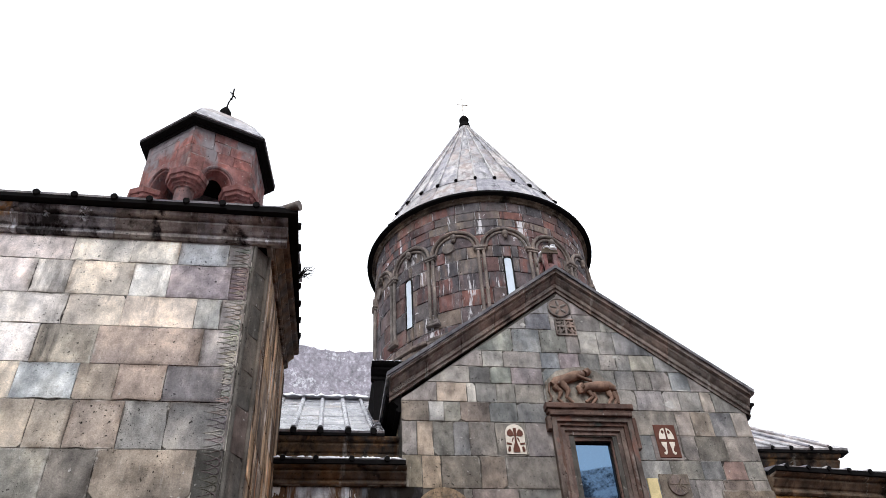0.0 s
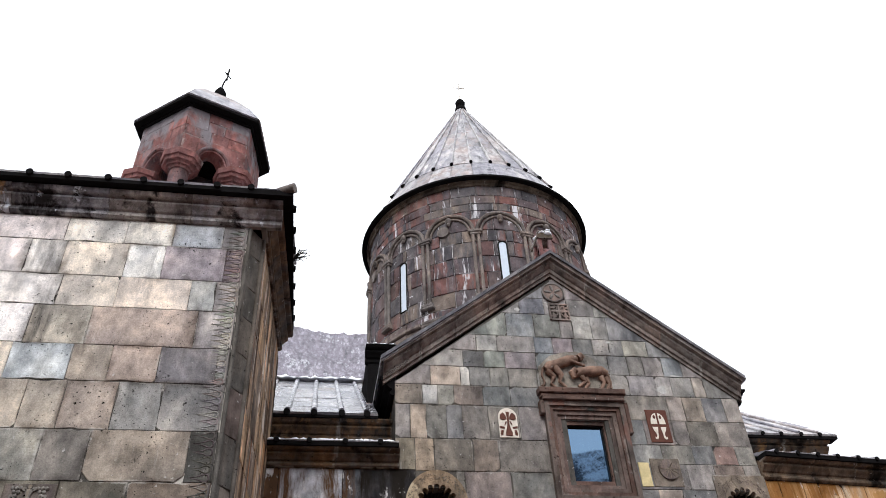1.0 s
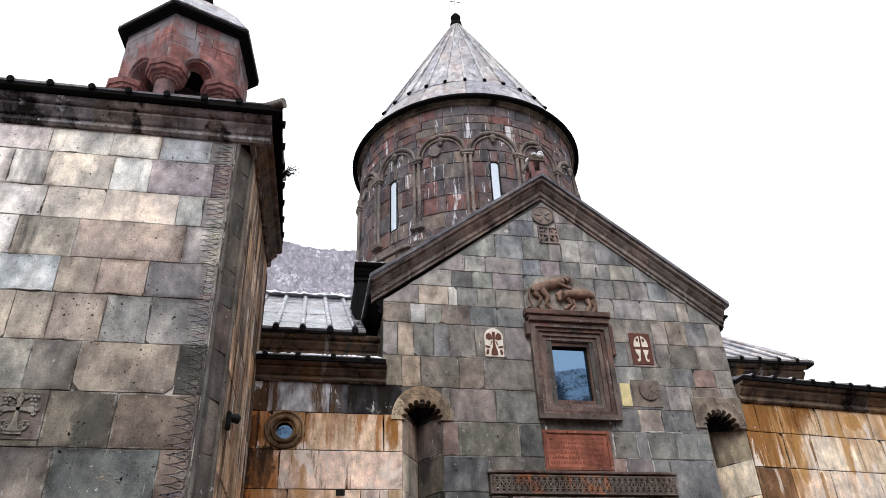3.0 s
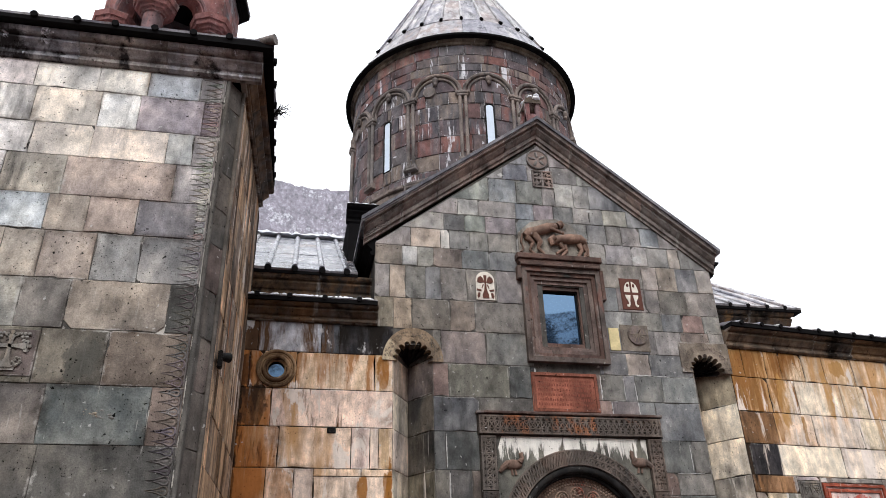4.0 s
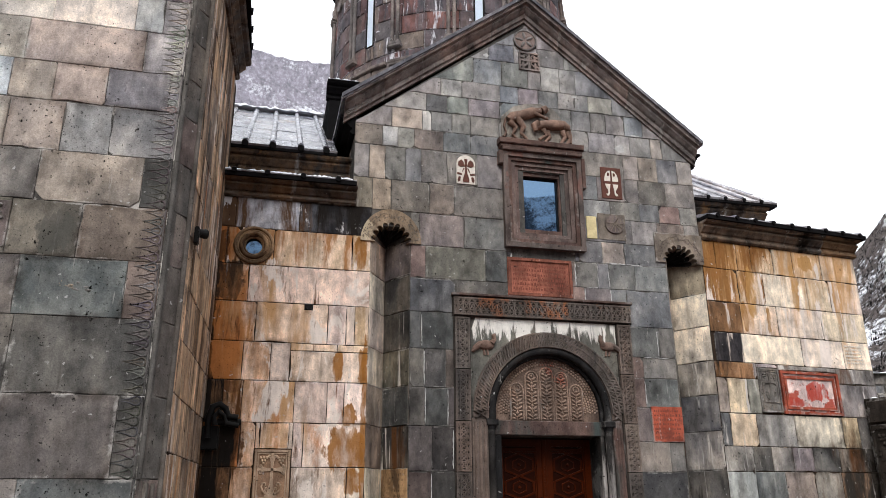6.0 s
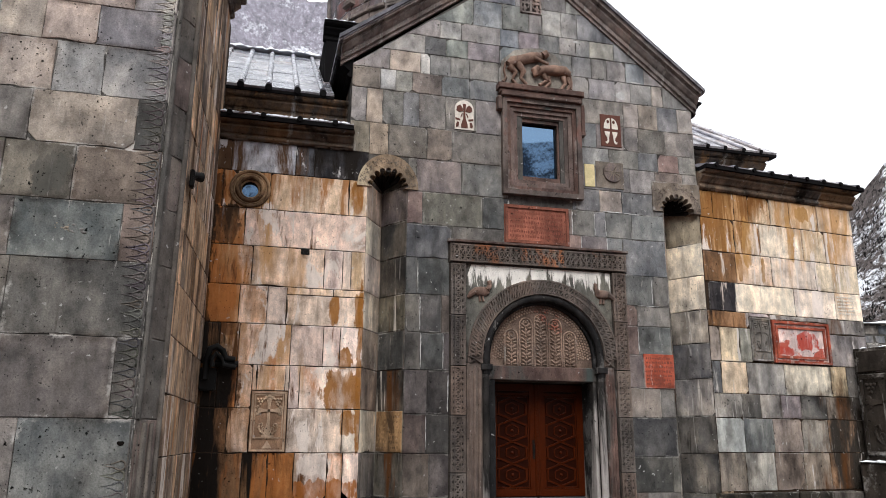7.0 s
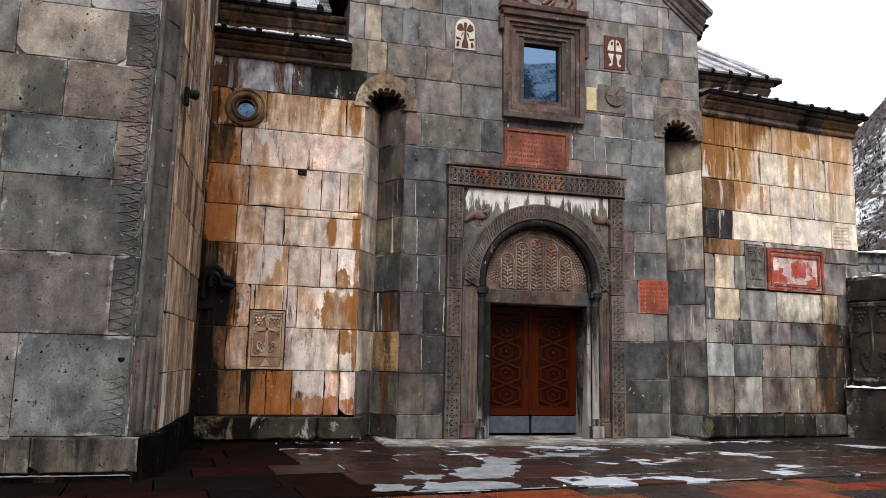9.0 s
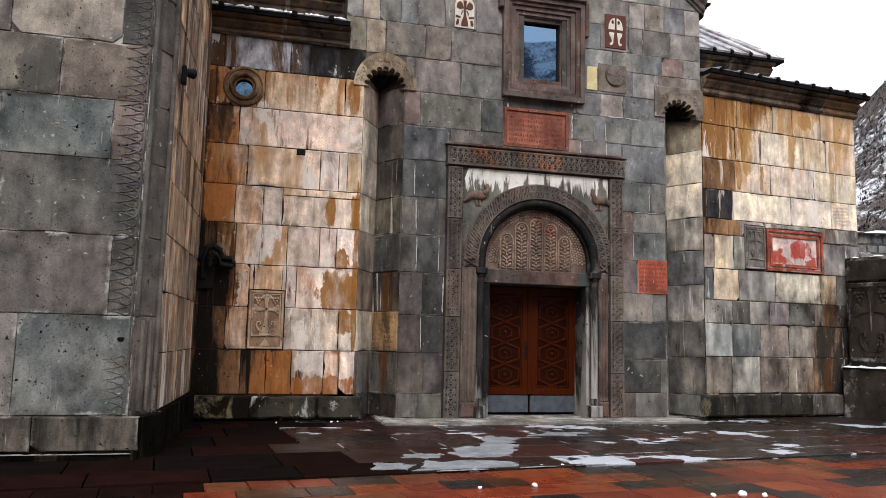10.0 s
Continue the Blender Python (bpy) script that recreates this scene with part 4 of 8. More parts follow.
# west of the window; the shade of this half is put into lower factors
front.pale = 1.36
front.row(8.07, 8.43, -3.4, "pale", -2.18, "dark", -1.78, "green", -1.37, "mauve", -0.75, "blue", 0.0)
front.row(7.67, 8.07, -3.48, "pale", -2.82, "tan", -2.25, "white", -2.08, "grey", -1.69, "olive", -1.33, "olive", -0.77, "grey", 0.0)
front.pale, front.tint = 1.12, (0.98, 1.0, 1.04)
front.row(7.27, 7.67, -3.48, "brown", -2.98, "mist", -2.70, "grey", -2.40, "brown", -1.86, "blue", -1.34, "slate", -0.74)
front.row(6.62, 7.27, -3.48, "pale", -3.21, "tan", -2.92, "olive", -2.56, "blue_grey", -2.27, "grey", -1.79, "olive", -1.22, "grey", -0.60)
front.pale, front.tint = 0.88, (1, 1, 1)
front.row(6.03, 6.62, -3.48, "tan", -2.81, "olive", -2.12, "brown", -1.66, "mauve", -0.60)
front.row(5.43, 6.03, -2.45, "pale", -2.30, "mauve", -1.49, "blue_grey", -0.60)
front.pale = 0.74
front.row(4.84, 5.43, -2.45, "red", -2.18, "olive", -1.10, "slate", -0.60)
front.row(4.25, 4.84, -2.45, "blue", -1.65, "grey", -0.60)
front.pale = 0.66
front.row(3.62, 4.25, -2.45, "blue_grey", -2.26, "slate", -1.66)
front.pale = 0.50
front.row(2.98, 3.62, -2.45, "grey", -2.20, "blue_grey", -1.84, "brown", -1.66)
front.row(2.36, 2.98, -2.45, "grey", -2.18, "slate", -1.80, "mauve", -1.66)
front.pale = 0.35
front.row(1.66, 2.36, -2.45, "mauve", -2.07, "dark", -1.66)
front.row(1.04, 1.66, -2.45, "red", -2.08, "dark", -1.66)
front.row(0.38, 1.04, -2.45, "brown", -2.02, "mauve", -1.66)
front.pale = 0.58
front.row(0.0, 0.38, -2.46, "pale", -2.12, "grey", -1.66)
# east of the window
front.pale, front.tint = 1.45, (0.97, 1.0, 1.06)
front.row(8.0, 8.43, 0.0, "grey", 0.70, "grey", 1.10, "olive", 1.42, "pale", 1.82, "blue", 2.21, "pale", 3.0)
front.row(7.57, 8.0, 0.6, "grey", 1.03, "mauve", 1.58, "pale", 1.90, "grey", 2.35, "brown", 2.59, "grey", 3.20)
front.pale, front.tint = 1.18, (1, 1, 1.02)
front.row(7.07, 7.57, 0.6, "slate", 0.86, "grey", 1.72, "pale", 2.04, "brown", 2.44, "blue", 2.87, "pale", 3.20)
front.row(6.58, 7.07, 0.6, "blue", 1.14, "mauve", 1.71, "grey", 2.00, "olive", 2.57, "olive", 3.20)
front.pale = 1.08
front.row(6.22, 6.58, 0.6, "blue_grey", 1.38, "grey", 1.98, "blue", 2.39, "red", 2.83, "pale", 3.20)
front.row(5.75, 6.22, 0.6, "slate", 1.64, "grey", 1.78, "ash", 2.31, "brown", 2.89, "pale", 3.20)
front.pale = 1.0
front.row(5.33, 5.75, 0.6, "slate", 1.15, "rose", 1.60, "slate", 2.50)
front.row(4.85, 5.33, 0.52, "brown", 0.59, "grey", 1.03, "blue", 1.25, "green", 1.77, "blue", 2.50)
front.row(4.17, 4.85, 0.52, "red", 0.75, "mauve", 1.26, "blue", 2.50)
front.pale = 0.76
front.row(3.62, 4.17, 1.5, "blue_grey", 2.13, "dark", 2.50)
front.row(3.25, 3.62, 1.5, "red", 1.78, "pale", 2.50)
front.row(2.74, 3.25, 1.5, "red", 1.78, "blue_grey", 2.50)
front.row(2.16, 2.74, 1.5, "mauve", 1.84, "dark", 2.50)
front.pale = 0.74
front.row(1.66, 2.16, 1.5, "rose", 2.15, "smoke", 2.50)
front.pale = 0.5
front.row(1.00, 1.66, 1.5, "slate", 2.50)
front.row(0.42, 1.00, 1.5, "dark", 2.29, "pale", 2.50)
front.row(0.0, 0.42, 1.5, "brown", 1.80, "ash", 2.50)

# triangular niches
for (n0, n1), depth, seed, pale in ((NICHE_L, 0.62, 21, 0), (NICHE_R, 0.62, 23, 1)):
    mid = (n0 + n1) / 2
    run = math.hypot(mid - n0, depth)
    turn = math.atan2(depth, mid - n0)
    left, right = Face((n0, 0), turn), Face((mid, depth), -turn)
    name = "wall_niche_west" if not pale else "wall_niche_east"
    bm = bmesh.new()
    core(bm, left, [(0, run, -0.1, NICHE_TOP + 0.4)], 0.12, -0.012)
    core(bm, right, [(0, run, -0.1, NICHE_TOP + 0.4)], 0.12, -0.012)
    niche = tagged(link(name, bm, M_MORTAR), "tall triangular niche lined with grey blocks", "niche", kind="structure")
    zs = [0, 0.37, 1.05, 1.71, 2.37, 3.01, 3.62, 4.27, 4.89, 5.52, 5.9]
    # light is put into the tones: a pale lit facet, a dark recessed one
    if pale:
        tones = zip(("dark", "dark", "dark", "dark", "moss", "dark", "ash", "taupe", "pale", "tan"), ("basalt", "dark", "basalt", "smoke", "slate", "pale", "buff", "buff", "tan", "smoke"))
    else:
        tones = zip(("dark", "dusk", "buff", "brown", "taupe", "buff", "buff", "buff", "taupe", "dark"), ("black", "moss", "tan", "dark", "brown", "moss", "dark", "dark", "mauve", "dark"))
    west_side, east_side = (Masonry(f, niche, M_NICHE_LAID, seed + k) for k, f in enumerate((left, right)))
    # these factors dim the shaded facet further
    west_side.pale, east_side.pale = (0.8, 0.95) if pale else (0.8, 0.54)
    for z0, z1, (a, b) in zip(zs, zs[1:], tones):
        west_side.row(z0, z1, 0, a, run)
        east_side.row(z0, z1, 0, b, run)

# front step
bm = bmesh.new()
box(bm, -2.75, 2.75, -0.72, 0.5, -0.12, 0.0, 0.015)
tagged(link("door_step", bm, M_MID), "low wet stone step before the church door", "step", kind="structure")

# gable cornice
gable = thing("gable_cornice", "stepped brown stone moulding along the church gable", "cornice", kind="structure")
RAKE = [(-0.02, -0.42), (0.05, -0.42), (0.05, -0.36), (0.09, -0.34), (0.09, -0.25), (0.13, -0.22), (0.19, -0.15), (0.19, -0.10), (0.27, -0.08), (0.27, 0.0), (-0.02, 0.0)]
APEX = Vector((-0.2, 0, 10.70))
for foot, seed in ((Vector((-3.70, 0, 8.045)), 1), (Vector((3.28, 0, 7.90)), 2)):
    line = APEX - foot
    up = Vector((0, 0, 1))
    n = 5
    for k in range(n):
        bm = bmesh.new()
        p, q = foot + line * (k / n + 0.0012), foot + line * ((k + 1) / n - 0.0012 * (k < n - 1))
        moulding(bm, p, q, (0, -1, 0), up, RAKE)
        part("cornice_stone", bm, M_GABLE, gable)
    # pecked ornament near the foot of the rake
    bm = bmesh.new()
    for k in range(5):
        p = foot + line * (0.025 + 0.026 * k) + Vector((0, 0, -0.295))
        f = Face((0, -0.09))
        tube_path(bm, [f.at(p.x + 0.045 * math.cos(t), p.z + 0.045 * math.sin(t), 0.002) for t in (2 * math.pi * q / 12 for q in range(12))], 0.012, 6, True)
        ball(bm, f.at(p.x, p.z, 0.0), 0.018, seg=6)
    part("carved_rosettes", bm, M_GABLE, gable)
    bm = bmesh.new()
    moulding(bm, foot + Vector((math.copysign(0.06, foot.x), 0, -0.05)), APEX + Vector((0, 0, 0.0)), (0, -1, 0), up, [(-0.3, 0.0), (0.32, 0.0), (0.32, 0.075), (-0.3, 0.075)])
    part("roof_edge_slab", bm, M_EAVE_STONE, gable)

# cross arm behind the gable
arm = thing("wall_arm", "side walls of the church cross arm under dark eaves", "wall", kind="structure")
for x, sgn in ((-3.48, -1), (3.20, 1)):
    bm = bmesh.new()
    x0, x1 = (x, x + 0.5) if sgn < 0 else (x - 0.5, x)
    box(bm, x0, x1, 0.62, 5.0, 5.9, 7.72)
    part("side_wall", bm, M_FACADE_WARM if sgn < 0 else M_FACADE, arm)
    bm = bmesh.new()
    moulding(bm, (x, 0.0, 7.44), (x, 4.5, 7.44), (sgn, 0, 0), (0, 0, 1), CORNICE)
    # cornice blackened: the deep shade under the arm's eave is in its colour
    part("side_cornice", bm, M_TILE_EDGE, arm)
arm_roof = thing("roof_arm", "stone slab roof of the church cross arm", "roof", kind="structure")
bm = bmesh.new()
for foot in ((-3.76, 7.96), (3.35, 7.84)):
    prism(bm, [(foot[0], -0.28, foot[1]), (APEX.x, -0.28, APEX.z), (APEX.x, -0.28, APEX.z + 0.07), (foot[0], -0.28, foot[1] + 0.07)], (0, 6.6, 0))
part("roof_plane", bm, M_ROOF, arm_roof)

# ---- west bay ----
WEST = Face((0, 0))
oculus_hole = (-5.23, -4.91, 5.06, 5.37)
wall_west = wall("wall_west_bay", WEST, cut_rects((-5.75, NICHE_L[0], -0.1, 6.08), [oculus_hole]), M_MORTAR_WARM, "rust-stained tuff wall beside the church front", 0.5)
west_holes = [(-5.27, -4.87, 5.02, 5.41), (-4.83, -4.27, 1.05, 1.98)]
top = Masonry(WEST, wall_west, M_WET_TOP, 30)
top.tint = (0.92, 0.98, 1.08)
top.row(5.52, 6.05, -5.72, "umber", -5.40, "mist", -4.36, "slate", -4.05, "black", -3.14)
west = Masonry(WEST, wall_west, M_WARM, 31, west_holes, longest=2.2, gap=0.004)
west.tint = (1.0, 0.93, 0.87)
west.row(4.89, 5.52, -5.72, "umber", -5.50, "ochre", -4.75, "beige", -3.45, "ochre", -3.14)
west.row(4.27, 4.89, -5.72, "rust", -5.11, "cream", -3.14)
west.row(3.62, 4.27, -5.72, "orange", -4.95, "beige", -3.81, "lilac", -3.51, "lilac", -3.37, "ochre", -3.14)
west.row(3.01, 3.62, -5.72, "orange", -5.11, "apricot", -4.68, "lilac", -4.38)
west.row(3.50, 3.62, -4.38, "beige", -3.64, "ochre", -3.14)
west.row(3.01, 3.50, -4.38, "cream", -3.14)
soaked = Masonry(WEST, wall_west, M_SOAKED, 38, west_holes, gap=0.004)
soaked.row(2.37, 3.01, -5.72, "umber", -5.36)
west.row(2.37, 3.01, -5.36, "orange", -5.07, "apricot", -4.28, "lilac", -3.77, "lilac", -3.50, "lime", -3.14)
soaked.row(1.71, 2.37, -5.72, "umber", -5.35, "rust", -5.06)
west.row(1.71, 2.37, -5.06, "apricot", -4.76, "apricot", -4.33, "lilac", -4.11, "lime", -3.14)
west.pale = 0.88
soaked.row(1.05, 1.71, -5.72, "umber", -5.16)
west.row(1.05, 1.71, -5.16, "apricot", -4.30, "lilac", -3.42, "lime", -3.14)
soaked.row(0.37, 1.05, -5.72, "umber", -4.90, "umber", -4.52, "rust", -4.13)
west.row(0.37, 1.05, -4.13, "lilac", -3.63, "rust", -3.39, "lilac", -3.14)
ashlar(WEST, -5.72, -2.9, [0, 0.35], wall_west, lambda a, z, r: M_BASE, 33, (0.7, 1.2), proud=0.10, edge=0.025, back=0.05, holes=[(-3.02, 0, -1, 1)])
LOW_CORNICE = [(a, b * 0.78) for a, b in CORNICE]
cornice(WEST, -5.72, -3.42, 6.05, wall_west, M_CORNICE, 35, LOW_CORNICE)
roof_west = thing("roof_west_bay", "snow-dusted stone roofs with round ribs over the west bay", "roof", kind="structure")
rib_roof(WEST, -5.75, -3.45, 0.30, 6.35, -0.62, 6.66, roof_west, 0.55, 36, M_ROOF, rib_r=0.042)
bm = bmesh.new()
box(bm, -5.75, -3.45, 0.60, 1.1, 6.3, 6.95)
part("upper_wall", bm, M_CORNICE, roof_west)
UPPER = Face((0, 0.60))
cornice(UPPER, -5.75, -3.48, 6.77, roof_west, M_CORNICE, 37)
rib_roof(UPPER, -6.1, -3.75, 0.28, 7.15, -4.6, 10.40, roof_west, 0.48, 38, M_ROOF_WET)
rng = random.Random(5)
bm = bmesh.new()
heap(bm, (-6.2, 5.15, 10.46), (-3.7, 5.15, 10.46), 0.35, 0.16, rng, (0, 1, 0))
part("snow", bm, M_SNOW, roof_west, "strip of old snow")
bm = bmesh.new()
heap(bm, (-5.7, -0.26, 6.41), (-3.5, -0.26, 6.41), 0.14, 0.06, rng, (0, 1, 0), 60)
part("snow", bm, M_SNOW, roof_west, "thin line of old snow")

# ---- east bay ----
EAST = Face((3.21, 0.0), math.atan2(0.42, 3.79))
E1 = 3.84
wall_east = wall("wall_east_bay", EAST, [(0, E1, -0.1, 6.0)], M_MORTAR_WARM, "pale ochre-stained tuff wall with darker wet lower courses", 0.5)
east_holes = [(0.94, 1.42, 2.71, 3.55), (1.44, 2.86, 2.70, 3.52)]
east = Masonry(EAST, wall_east, M_EAST, 41, east_holes, gap=0.005)
stained = Masonry(EAST, wall_east, M_STAINED, 44, east_holes, gap=0.005)
low = Masonry(EAST, wall_east, M_EAST_LOW, 42, east_holes, gap=0.005)
low.calm = 0.22
east.row(5.41, 5.96, 0, "beige", 0.31, "ochre", 0.82, "ochre", 1.16, "beige", 1.70, "cream", 2.20, "ochre", 2.93, "beige", E1)
east.row(4.76, 5.41, 0, "ochre", 0.77, "ochre", 1.39, "cream", 2.46, "beige", 3.05, "cream", E1)
stained.row(4.17, 4.76, 0, "umber", 0.75)
east.row(4.17, 4.76, 0.75, "beige", 1.61, "cream", 2.71, "beige", E1)
stained.row(3.62, 4.17, 0.06, "black", 0.69)
east.row(3.62, 4.17, 0.69, "cream", 2.10, "cream", E1)
stained.row(3.32, 3.62, 0, "umber", 0.88)
low.row(3.32, 3.62, 0.88, "lilac_grey", 1.44, "pale", 2.86, "smoke", E1)
low.row(2.69, 3.32, 0, "rose", 0.23, "beige", 0.68, "pale", 0.94, "pale", 2.86, "smoke", E1)
low.row(2.11, 2.69, 0, "slate", 0.20, "beige", 0.79, "ash", 1.66, "buff", 2.80, "ochre", 3.2, "dark", E1)
low.row(1.68, 2.11, 0, "ash", 0.61, "dark", 1.03, "pale", 1.50, "mauve", 1.98, "dark", 2.61, "brown", 3.27, "dark", E1)
low.row(1.08, 1.68, 0, "mist", 0.61, "slate", 1.27, "rose", 1.95, "pale", 2.58, "umber", E1)
low.row(0.42, 1.08, 0, "brown", 0.58, "ash", 1.24, "brown", 1.91, "brown", 2.54, "umber", E1)
ashlar(EAST, -0.1, E1 + 0.06, [0, 0.40], wall_east, lambda a, z, r: M_EAST_DARK if r.random() < 0.5 else M_BASE, 43, (0.7, 1.2), proud=0.09, edge=0.03)
bm = bmesh.new()
end = Face(EAST.at(E1, 0).to_2d(), math.atan2(0.42, 3.79) + math.pi / 2)
core(bm, end, [(0, 9, -0.1, 6.0)], 0.5)
tagged(link("wall_east_end", bm, M_EAST_DARK), "end wall of the east bay", "wall", kind="structure")
cornice(EAST, 0.0, E1 + 0.05, 5.96, wall_east, M_CORNICE, 45)
roof_east = thing("roof_east_bay", "stone roofs with round ribs and snow over the east bay", "roof", kind="structure")
rib_roof(EAST, 0.0, E1 + 0.14, 0.30, 6.33, -0.75, 6.6, roof_east, 0.44, 46, M_ROOF, rib_r=0.036)
bm = bmesh.new()
heap(bm, EAST.at(0.1, 6.40, 0.22), EAST.at(2.4, 6.40, 0.22), 0.12, 0.04, random.Random(6), EAST.n, 50)
part("snow", bm, M_SNOW, roof_east, "thin line of old snow")
bm = bmesh.new()
box(bm, 3.2, 5.28, 0.75, 1.2, 6.3, 7.0)
part("upper_wall", bm, M_CORNICE, roof_east)
UPPER_E = Face((0, 0.78))
cornice(UPPER_E, 3.2, 5.30, 6.66, roof_east, M_CORNICE, 47)
rib_roof(UPPER_E, 3.2, 5.45, 0.30, 7.04, -2.5, 8.90, roof_east, 0.42, 48, M_ROOF, rib_r=0.036)

# ---- west building (gavit) ----
M_SIDE = stone("brown_streaked_blocks", [(0.42, 0.285, 0.18), (0.34, 0.25, 0.175), (0.48, 0.335, 0.22), (0.24, 0.19, 0.155)], 0.65, mottle=1.0, second=(0.35, 0.3, 0.26),
               stains=[(RUST, 0.56, 0.68, 161, (2.6, 0.35)), ((0.075, 0.045, 0.028), 0.50, 0.60, 163, (3.4, 0.3)), ((0.66, 0.58, 0.51), 0.57, 0.62, 164, (4.0, 0.4)), (DARK, 0.60, 0.66, 165, (2.8, 0.4))], streaks=1.0)
LY = -3.46
GAVIT = Face((0, LY))
wall_gavit = wall("wall_gavit_front", GAVIT, [(-17, -5.98, -0.1, 8.26)], M_MORTAR, "tall front of weathered grey and pale tuff blocks", 0.6)
GAVIT_Z = [0.41, 1.45, 2.30, 3.13, 3.79, 4.44, 5.06, 5.69, 6.20, 6.77, 7.26, 7.83, 8.25]
M_RIBBON = stone("carved_band_stone", None, 0.78, mottle=0.6, streaks=0.2, stains=[((0.085, 0.078, 0.072), 0.60, 0.74, 15, STREAK)], chips=0, flecks=0.3)


gavit = Masonry(GAVIT, wall_gavit, M_GAVIT, 51, gap=0.002, edge=0.005)
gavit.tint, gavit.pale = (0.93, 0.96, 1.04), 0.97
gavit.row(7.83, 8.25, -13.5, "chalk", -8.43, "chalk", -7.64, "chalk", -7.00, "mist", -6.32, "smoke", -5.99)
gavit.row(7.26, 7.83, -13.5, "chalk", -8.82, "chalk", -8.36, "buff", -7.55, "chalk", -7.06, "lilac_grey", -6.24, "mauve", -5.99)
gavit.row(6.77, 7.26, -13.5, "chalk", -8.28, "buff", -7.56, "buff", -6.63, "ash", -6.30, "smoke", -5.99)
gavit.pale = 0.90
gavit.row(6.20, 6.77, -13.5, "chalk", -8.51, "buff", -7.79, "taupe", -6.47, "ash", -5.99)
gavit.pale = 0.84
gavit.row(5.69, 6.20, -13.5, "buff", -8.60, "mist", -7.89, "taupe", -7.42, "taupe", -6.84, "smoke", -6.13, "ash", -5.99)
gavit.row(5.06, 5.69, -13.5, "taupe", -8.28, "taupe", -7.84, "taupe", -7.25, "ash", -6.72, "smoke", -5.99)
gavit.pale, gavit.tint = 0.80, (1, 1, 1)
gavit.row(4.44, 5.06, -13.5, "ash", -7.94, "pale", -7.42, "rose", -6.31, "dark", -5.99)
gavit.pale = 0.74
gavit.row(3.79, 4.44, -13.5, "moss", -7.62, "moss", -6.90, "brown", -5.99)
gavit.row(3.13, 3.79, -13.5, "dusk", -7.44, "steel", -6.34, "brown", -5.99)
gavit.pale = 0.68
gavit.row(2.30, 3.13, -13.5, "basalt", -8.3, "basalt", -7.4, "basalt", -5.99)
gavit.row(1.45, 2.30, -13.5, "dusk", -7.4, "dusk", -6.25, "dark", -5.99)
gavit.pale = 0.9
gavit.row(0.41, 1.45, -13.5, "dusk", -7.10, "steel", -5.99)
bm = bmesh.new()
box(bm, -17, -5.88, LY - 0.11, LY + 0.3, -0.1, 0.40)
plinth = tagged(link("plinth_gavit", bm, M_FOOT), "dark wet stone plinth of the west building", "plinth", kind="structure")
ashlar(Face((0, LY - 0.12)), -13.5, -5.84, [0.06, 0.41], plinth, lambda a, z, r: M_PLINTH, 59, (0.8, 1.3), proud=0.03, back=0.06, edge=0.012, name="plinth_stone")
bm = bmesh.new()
# the plinth's side face is painted black for its shade, unlike the front
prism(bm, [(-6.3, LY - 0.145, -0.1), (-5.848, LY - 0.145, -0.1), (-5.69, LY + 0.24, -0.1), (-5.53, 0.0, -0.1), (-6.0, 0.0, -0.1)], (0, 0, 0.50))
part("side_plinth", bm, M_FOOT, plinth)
bm = bmesh.new()
heap(bm, (-9.5, LY - 0.16, 0.035), (-5.9, LY - 0.16, 0.035), 0.025, 0.014, random.Random(12), (0, 1, 0), 70)
part("snow", bm, M_SLUSH, plinth, "thin line of slush")
# moulded corner
corner = thing("corner_moulding", "corner of slim stone roll mouldings on the west building", "moulding", kind="structure")
bm = bmesh.new()
prism(bm, [(-6.3, LY + 0.02, -0.1), (-5.95, LY + 0.02, -0.1), (-5.79, LY + 0.28, -0.1), (-5.79, LY + 0.7, -0.1), (-6.3, LY + 0.7, -0.1)], (0, 0, 8.36))
part("corner_core", bm, M_FACET, corner)
FACET = Face((-5.985, LY + 0.0), math.atan2(0.27, 0.2))
ashlar(FACET, 0.0, 0.335, GAVIT_Z, corner, lambda a, z, r: M_FACET, 52, (1, 2))
for a, d, r, z0, z1 in ((0.02, 0.02, 0.028, 1.45, 8.24), (0.33, 0.02, 0.03, 0.45, 8.24), (0.12, 0.02, 0.032, 0.45, 1.41), (0.22, 0.02, 0.026, 0.45, 1.41)):
    bm = bmesh.new()
    tube(bm, FACET.at(a, z0, d), FACET.at(a, z1, d), r, r, 10)
    part("roll_moulding", bm, M_FACET, corner, smooth=True)
SIDE = Face((-5.78, LY + 0.26), math.atan2(3.2, 0.16))
side_len = math.hypot(3.2, 0.16)
wall_side = wall("wall_gavit_side", SIDE, [(0, side_len + 0.3, -0.1, 8.26)], M_MORTAR_WARM, "narrow rust-streaked side wall of the west building", 0.25)
ashlar(SIDE, 0, side_len, [0.41, 1.05, 1.75, 2.4, 3.05, 3.7, 4.3, 4.95, 5.6, 6.2, 6.8, 7.4, 8.25], wall_side, lambda a, z, r: M_SIDE, 53, (0.5, 0.9))
cornice(GAVIT, -15.0, -5.52, 8.25, wall_gavit, M_CORNICE_L, 55)
cornice(SIDE, -0.3, side_len, 8.25, wall_side, M_CORNICE, 57)
roof_gavit = thing("roof_gavit", "stone roof of the west building with a dark ribbed eave", "roof", kind="structure")
rib_roof(GAVIT, -15.0, -5.42, 0.36, 8.66, -3.5, 10.3, roof_gavit, 0.51, 58, M_ROOF, first=0.66, rib_r=0.044)
bm = bmesh.new()
